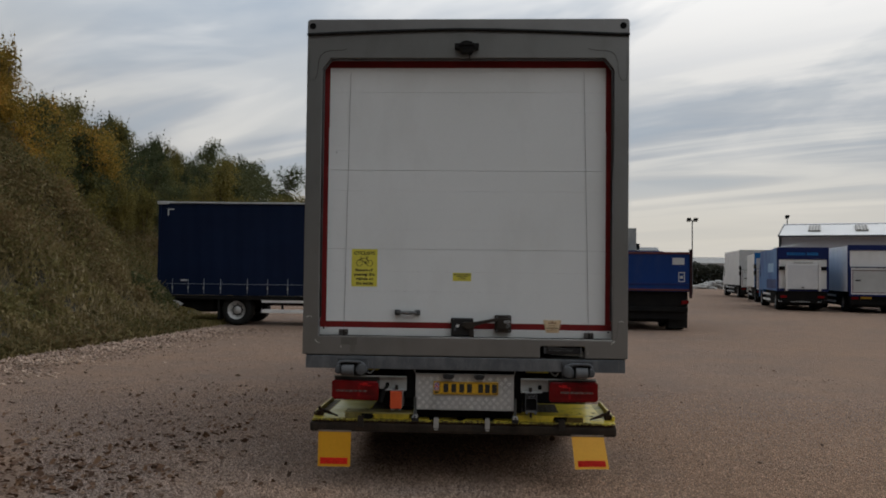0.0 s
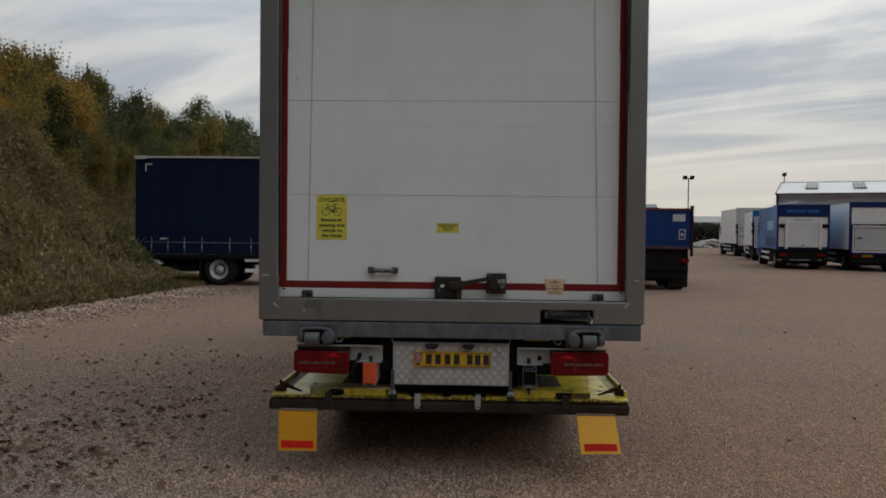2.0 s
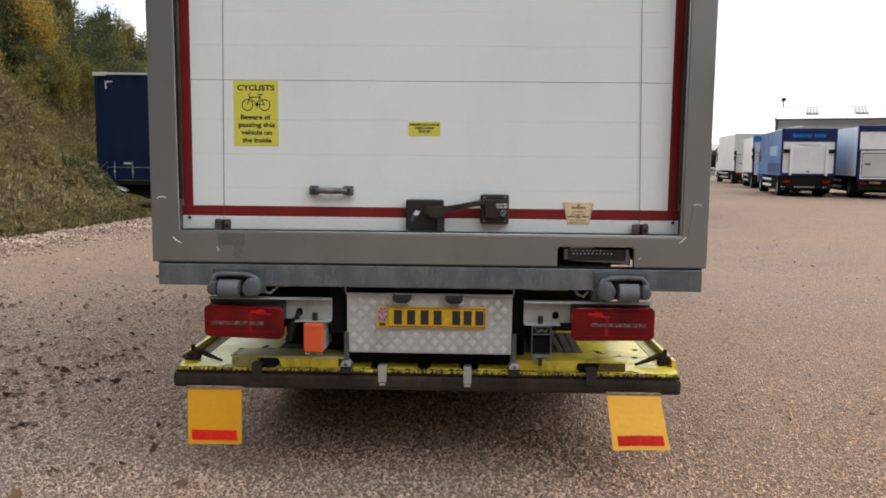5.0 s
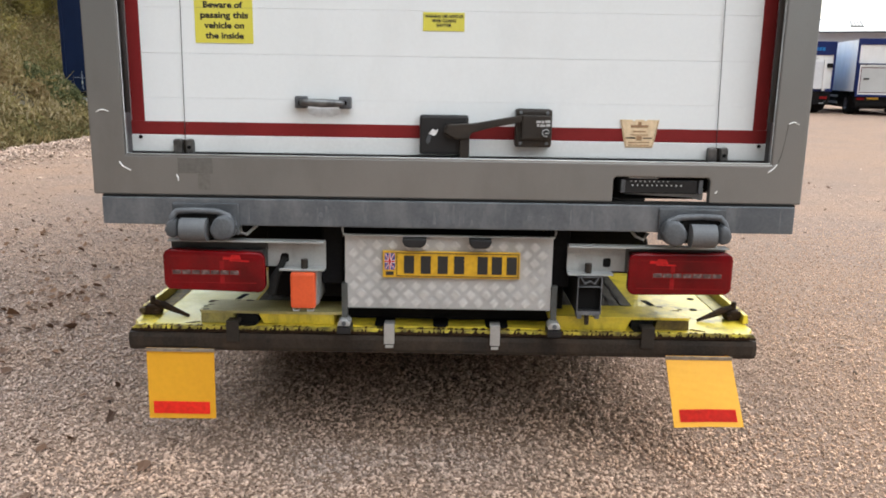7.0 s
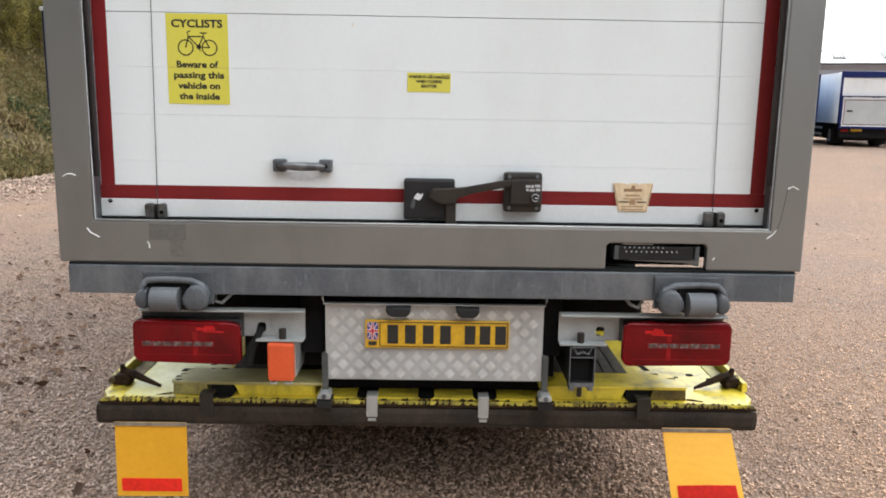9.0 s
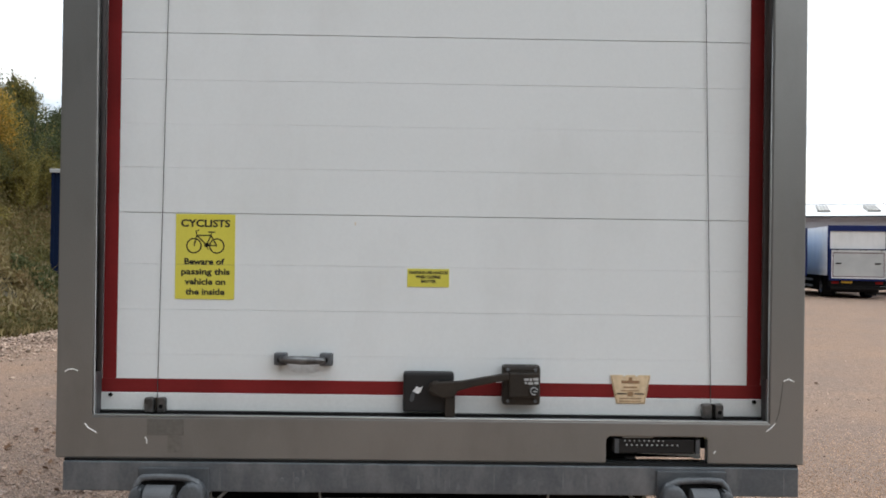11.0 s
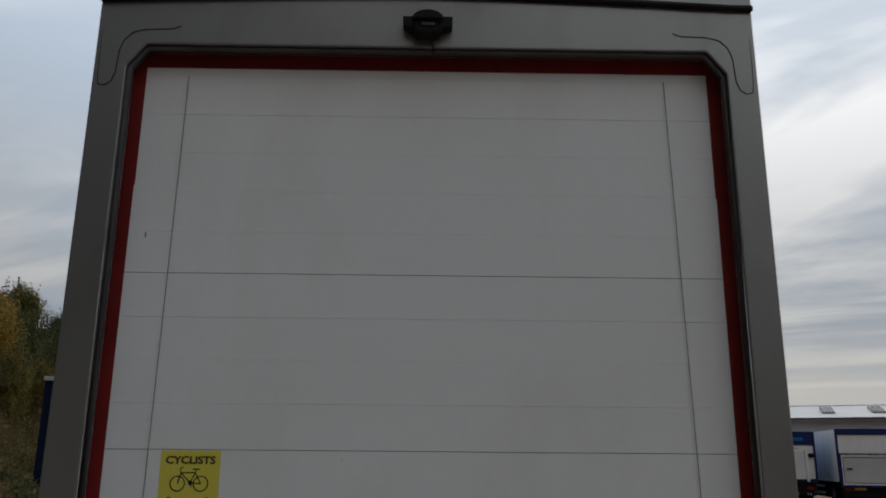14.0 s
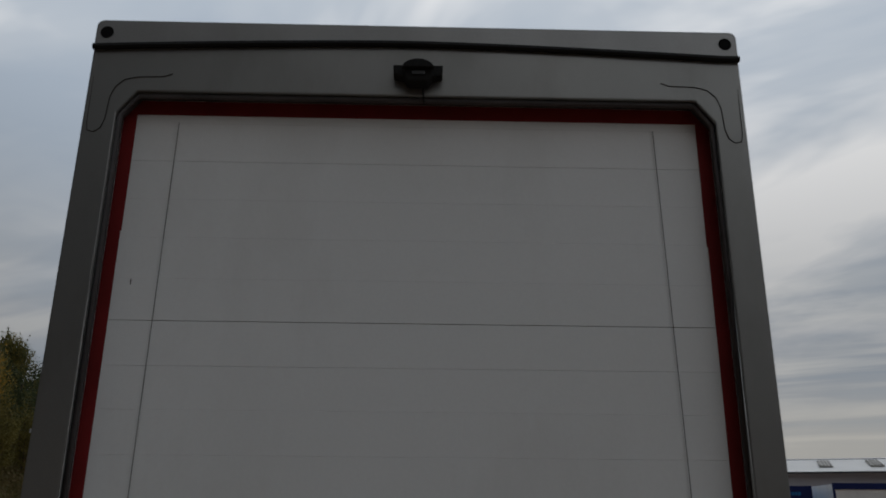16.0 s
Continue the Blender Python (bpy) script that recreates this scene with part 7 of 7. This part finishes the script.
def plant_bank():
    rng = np.random.default_rng(21)
    # upright stems and blades in tufts
    n = 52000
    tuft_y, tuft_d = rng.uniform(11, 48, 5200), rng.uniform(-0.15, 7.4, 5200)
    k = rng.integers(0, 5200, n)
    y = tuft_y[k] + rng.normal(0, 0.16, n)
    d = tuft_d[k] + rng.normal(0, 0.14, n)
    x = bank_foot(y) - d
    x = np.where(y > 24.0, np.minimum(x, -10.3), x)
    d = bank_foot(y) - x
    z = np.where(d > 0, bank_height(x, y), 0.0)
    hgt = rng.uniform(0.08, 0.24, n) * (1.0 + 0.8 * smooth(0.3, 2.0, d)) * (0.5 + rng.uniform(0, 1, 5200)[k])
    lean = rng.normal(0, 0.35, (n, 2))
    up = np.stack([lean[:, 0] * hgt, lean[:, 1] * hgt, hgt], 1) / 2
    a = rng.uniform(0, 2 * math.pi, n)
    wid = rng.uniform(0.008, 0.022, n)
    right = np.stack([np.cos(a) * wid, np.sin(a) * wid, 0 * a], 1)
    me = quads("bank_grass", (np.stack([x, y, z], 1) + up * 0.9).astype(np.float32), right.astype(np.float32), up.astype(np.float32))
    me.materials.append(WEED)
    tagged(new("bank_grass", me), "rough dry grass and tall weeds on the bank", "grass", kind="stuff")
    # tall dry stalks with seed heads, in clumps
    n, clumps = 9000, 420
    cy, cd = rng.uniform(12, 40, clumps), rng.uniform(0.2, 7.0, clumps) ** 1.0
    ch, cr = rng.uniform(0.22, 0.62, clumps), rng.uniform(0.06, 0.20, clumps)
    k = rng.integers(0, clumps, n)
    y = cy[k] + rng.normal(0, 1, n) * cr[k]
    x = bank_foot(cy[k]) - cd[k] + rng.normal(0, 1, n) * cr[k]
    x = np.where(y > 24.0, np.minimum(x, -10.6), x)
    z = np.maximum(bank_height(x, y), 0)
    hgt = ch[k] * rng.uniform(0.55, 1.1, n)
    head = rng.uniform(0, 1, n) < 0.45
    up = np.stack([rng.normal(0, 0.30, n) * hgt, rng.normal(0, 0.30, n) * hgt, hgt], 1) / 2
    base = np.stack([x, y, z], 1)
    centre = np.where(head[:, None], base + up * 1.75, base + up)
    up = np.where(head[:, None], up * 0.28, up)
    a = rng.uniform(0, 2 * math.pi, n)
    wid = np.where(head, rng.uniform(0.014, 0.034, n), rng.uniform(0.004, 0.009, n))
    right = np.stack([np.cos(a) * wid, np.sin(a) * wid, 0 * a], 1)
    me = quads("dry_stalks", centre.astype(np.float32), right.astype(np.float32), up.astype(np.float32))
    me.materials.append(STALK)
    tagged(new("dry_stalks", me), "tall straw-coloured dry stalks on the bank", "weeds", kind="stuff")
    # grass that runs out under the parked truck
    n = 9000
    x, y = rng.uniform(-10.6, -8.0, n), rng.uniform(23.4, 29, n)
    x = np.maximum(x, bank_foot(y)) + rng.normal(0, 0.1, n)
    hgt = rng.uniform(0.06, 0.22, n)
    up = np.stack([rng.normal(0, 0.3, n) * hgt, rng.normal(0, 0.3, n) * hgt, hgt], 1) / 2
    a = rng.uniform(0, 2 * math.pi, n)
    right = np.stack([np.cos(a), np.sin(a), 0 * a], 1) * rng.uniform(0.008, 0.02, (n, 1))
    me = quads("verge_grass", (np.stack([x, y, 0 * x], 1) + up * 0.9).astype(np.float32), right.astype(np.float32), up.astype(np.float32))
    me.materials.append(WEED)
    tagged(new("verge_grass", me), "rough grass at the edge of the yard", "grass", kind="stuff")
    # broad weeds in mounds
    n = 260000
    my, md, mr = rng.uniform(11, 50, 1500), rng.uniform(0.1, 7.2, 1500), 0.14 + 0.75 * rng.uniform(0, 1, 1500) ** 2.2
    mr = np.minimum(mr, 0.16 + 0.28 * md)
    k = rng.integers(0, 1500, n)
    v = rng.normal(size=(n, 3)); v /= np.linalg.norm(v, axis=1)[:, None]
    v *= rng.uniform(0, 1, (n, 1)) ** 0.4 * mr[k][:, None]
    y = my[k] + v[:, 1]
    x = bank_foot(my[k]) - md[k] + v[:, 0]
    x = np.where(y > 24.0, np.minimum(x, -10.4), x)
    z = np.maximum(bank_height(x, y), 0) + np.abs(v[:, 2]) * 1.1
    me = leaf_mesh("bank_weeds", np.stack([x, y, z], 1), 0.05, rng, slim=0.6)
    me.materials.append(WEED)
    tagged(new("bank_weeds", me), "green and straw coloured weeds on the bank", "weeds", kind="stuff")
    # low scrub that creeps out over the gravel
    n = 26000
    my = rng.uniform(14.5, 23.6, 260)
    md, mr = rng.uniform(-0.9, 0.22, 260) * smooth(14, 19, my), rng.uniform(0.10, 0.24, 260)
    k = rng.integers(0, 260, n)
    v = rng.normal(size=(n, 3)); v /= np.linalg.norm(v, axis=1)[:, None]
    v *= rng.uniform(0, 1, (n, 1)) ** 0.4 * mr[k][:, None]
    x, y = bank_foot(my[k]) + md[k] + v[:, 0], my[k] + v[:, 1]
    z = np.maximum(bank_height(x, y), 0) + np.abs(v[:, 2]) * 1.2
    me = leaf_mesh("verge_scrub", np.stack([x, y, z], 1), 0.045, rng)
    me.materials.append(BRAMBLE)
    tagged(new("verge_scrub", me), "dark low scrub creeping onto the gravel", "weeds", kind="stuff")
    # low dark bushes between the weeds
    n = 90000
    my, md, mr = rng.uniform(13, 34, 95), rng.uniform(1.0, 7.0, 95), rng.uniform(0.3, 0.85, 95)
    mr = np.minimum(mr, 0.30 * md)
    k = rng.integers(0, 95, n)
    v = rng.normal(size=(n, 3)); v /= np.linalg.norm(v, axis=1)[:, None]
    v *= rng.uniform(0, 1, (n, 1)) ** 0.35 * mr[k][:, None] * rng.uniform(0.6, 1.15, (n, 1))
    y = my[k] + v[:, 1] * 1.2
    x = bank_foot(my[k]) - md[k] + v[:, 0]
    x = np.where(y > 24.0, np.minimum(x, -10.6), x)
    z = np.maximum(bank_height(x, y), 0) + np.abs(v[:, 2]) * 1.25
    me = leaf_mesh("slope_bushes", np.stack([x, y, z], 1), 0.042, rng)
    me.materials.append(BRAMBLE)
    tagged(new("slope_bushes", me), "low dark bushes among the weeds on the bank", "bush", kind="stuff")
    # dark shrub added for the shaded foot of the bank, behind the parked truck
    n = 9000
    my, mx_, mr = rng.uniform(22.4, 24.3, 7), rng.uniform(-9.9, -9.0, 7), rng.uniform(0.28, 0.46, 7)
    k = rng.integers(0, 7, n)
    v = rng.normal(size=(n, 3)); v /= np.linalg.norm(v, axis=1)[:, None]
    v *= rng.uniform(0, 1, (n, 1)) ** 0.35 * mr[k][:, None]
    x, y = mx_[k] + v[:, 0], my[k] + v[:, 1]
    z = np.maximum(bank_height(x, y), 0) + np.abs(v[:, 2]) * 1.1
    me = leaf_mesh("foot_shrub", np.stack([x, y, z], 1), 0.04, rng)
    me.materials.append(DARKLEAF)
    tagged(new("foot_shrub", me), "low dark green shrub added for the shade at the bank's foot", "bush", kind="stuff")
    # darker brambles on the upper slope
    n = 190000
    my, md, mr = rng.uniform(11, 60, 760), rng.uniform(2.4, 8.4, 760), rng.uniform(0.35, 1.0, 760)
    k = rng.integers(0, 760, n)
    v = rng.normal(size=(n, 3)); v /= np.linalg.norm(v, axis=1)[:, None]
    v *= rng.uniform(0, 1, (n, 1)) ** 0.4 * mr[k][:, None]
    y = my[k] + v[:, 1]
    x = bank_foot(my[k]) - md[k] + v[:, 0]
    x = np.where(y > 24.0, np.minimum(x, -11.0), x)
    z = np.maximum(bank_height(x, y), 0) + np.abs(v[:, 2]) * 1.2
    me = leaf_mesh("bramble", np.stack([x, y, z], 1), 0.05, rng)
    me.materials.append(BRAMBLE)
    tagged(new("bramble", me), "dark brown-green brambles on the upper bank", "bramble", kind="stuff")


plant_bank()

# ---- loose stone and leaves on the ground ----


def stones(name, label, x, y, size, rng, sink=0.3, material=None):
    n = len(x)
    base = np.array([(1, 0, 0), (0, 1, 0), (-1, 0, 0), (0, -1, 0), (0.25, 0.2, 0.75), (0, 0, -0.6)], np.float32)
    v = np.repeat(base[None], n, 0) * (1 + rng.normal(0, 0.28, (n, 6, 1)))
    v = v + rng.normal(0, 0.12, (n, 6, 3))
    sc = size[:, None] * rng.uniform(0.65, 1.25, (n, 3)) / 2
    v = v * sc[:, None, :]
    tilt = rng.normal(0, 0.35, n)
    c, s = np.cos(tilt)[:, None], np.sin(tilt)[:, None]
    v = np.stack([v[..., 0], v[..., 1] * c - v[..., 2] * s, v[..., 1] * s + v[..., 2] * c], -1)
    a = rng.uniform(0, 2 * math.pi, n)
    c, s = np.cos(a)[:, None], np.sin(a)[:, None]
    v = np.stack([v[..., 0] * c - v[..., 1] * s, v[..., 0] * s + v[..., 1] * c, v[..., 2]], -1)
    v += np.stack([x, y, ground_height(x, y) + size * sink], 1)[:, None, :]
    tri = np.array([(0, 1, 4), (1, 2, 4), (2, 3, 4), (3, 0, 4), (1, 0, 5), (2, 1, 5), (3, 2, 5), (0, 3, 5)], np.int32)
    f = (tri[None] + 6 * np.arange(n, dtype=np.int32)[:, None, None]).reshape(-1)
    me = bpy.data.meshes.new(name)
    me.vertices.add(n * 6)
    me.vertices.foreach_set("co", v.astype(np.float32).reshape(-1))
    me.loops.add(n * 24)
    me.loops.foreach_set("vertex_index", f)
    me.polygons.add(n * 8)
    me.polygons.foreach_set("loop_start", np.arange(0, n * 24, 3, dtype=np.int32))
    me.update(calc_edges=True)
    me.materials.append(material or STONE)
    tagged(new(name, me), label, "gravel", kind="stuff")


def scatter_ground():
    rng = np.random.default_rng(41)
    n = 390000
    y = 4.9 + 8.5 * rng.uniform(0, 1, n) ** 1.2
    x = rng.uniform(-1, 1, n) * (0.66 * (y - 3.6) + 1.6)
    side = np.abs(x) / (0.66 * (y - 3.6) + 1.6)
    keep = rng.uniform(0, 1, n) < (1.0 - smooth(7.0, 13.2, y)) * smooth(4.9, 6.0, y) * (1 - smooth(0.90, 1.0, side))
    x, y = x[keep], y[keep]
    stones("loose_gravel", "loose grey and tan gravel chippings", x, y, (0.0085 + 0.0145 * rng.uniform(0, 1, len(x)) ** 1.6) * (1 - 0.25 * smooth(0.4, 1.8, x)), rng)
    n = 15000
    y = 7.5 + 17 * rng.uniform(0, 1, n) ** 1.4; x = rng.uniform(-9.2, 9, n)
    drift = np.sin(x * 1.3 + 0.7 * y) * np.sin(y * 0.9 - 0.4 * x) + 0.12 * (-x)
    keep = rng.uniform(-1.0, 1.2, n) < drift
    x, y = x[keep], y[keep]
    stones("scattered_stones", "scattered larger stones in the gravel", x, y, 0.012 + 0.028 * rng.uniform(0, 1, len(x)) ** 2.4, rng, 0.15, VERGE_STONE)
    # a ridge of stones at the foot of the bank
    n = 11000
    y = rng.uniform(9, 23.5, n); x = bank_foot(y) + np.abs(rng.normal(0.3, 0.9, n))
    stones("bank_stones", "pale stones and chippings along the foot of the bank", x, y, 0.020 + 0.075 * rng.uniform(0, 1, n) ** 2.6, rng, 0.12, VERGE_STONE)
    # fallen leaves
    n = 2100
    y = 6.1 + rng.gamma(1.4, 1.15, n); x = -1.2 - rng.gamma(2.3, 0.95, n) + rng.normal(0, 0.3, n)
    x2, y2 = rng.uniform(-6, 6, 70), rng.uniform(6.4, 16, 70)
    x, y = np.concatenate([x, x2]), np.concatenate([y, y2])
    y3 = rng.uniform(10, 23.5, 700); x3 = bank_foot(y3) + np.abs(rng.normal(0.2, 0.9, 700))
    x, y = np.concatenate([x, x3]), np.concatenate([y, y3])
    keep = (x < -2.35) | (x > 1.3) | (rng.uniform(0, 1, len(x)) < 0.14)
    keep = keep & ~((x > -3.0) & (y < 8.2) & (rng.uniform(0, 1, len(x)) < 0.5))
    x, y = x[keep], y[keep]
    V, F = [], []
    for cx, cy in zip(x, y):
        r = rng.uniform(0.008, 0.024) * (1.5 if rng.uniform() < 0.12 else 1)
        a0, k = rng.uniform(0, 2 * math.pi), 9
        tilt, curl = rng.normal(0, 0.45), rng.uniform(0.1, 1.5)
        b = len(V)
        z0 = float(ground_height(cx, cy)) + 0.016
        V.append((cx, cy, z0))
        for q in range(k):
            a = a0 + 2 * math.pi * q / k
            rr = r * rng.uniform(0.45, 1.15) * (1 + 0.5 * abs(math.cos(a - a0)))
            V.append((cx + rr * math.cos(a), cy + rr * math.sin(a), z0 + max(-0.012, tilt * rr * math.sin(a) + curl * rr * abs(math.sin(a - a0)) * 0.6)))
        F += [(b, b + 1 + q, b + 1 + (q + 1) % k) for q in range(k)]
    me = bpy.data.meshes.new("fallen_leaves")
    me.from_pydata(V, [], F)
    me.materials.append(LITTER)
    tagged(new("fallen_leaves", me), "brown fallen leaves lying on the gravel", "leaves", kind="stuff")


scatter_ground()
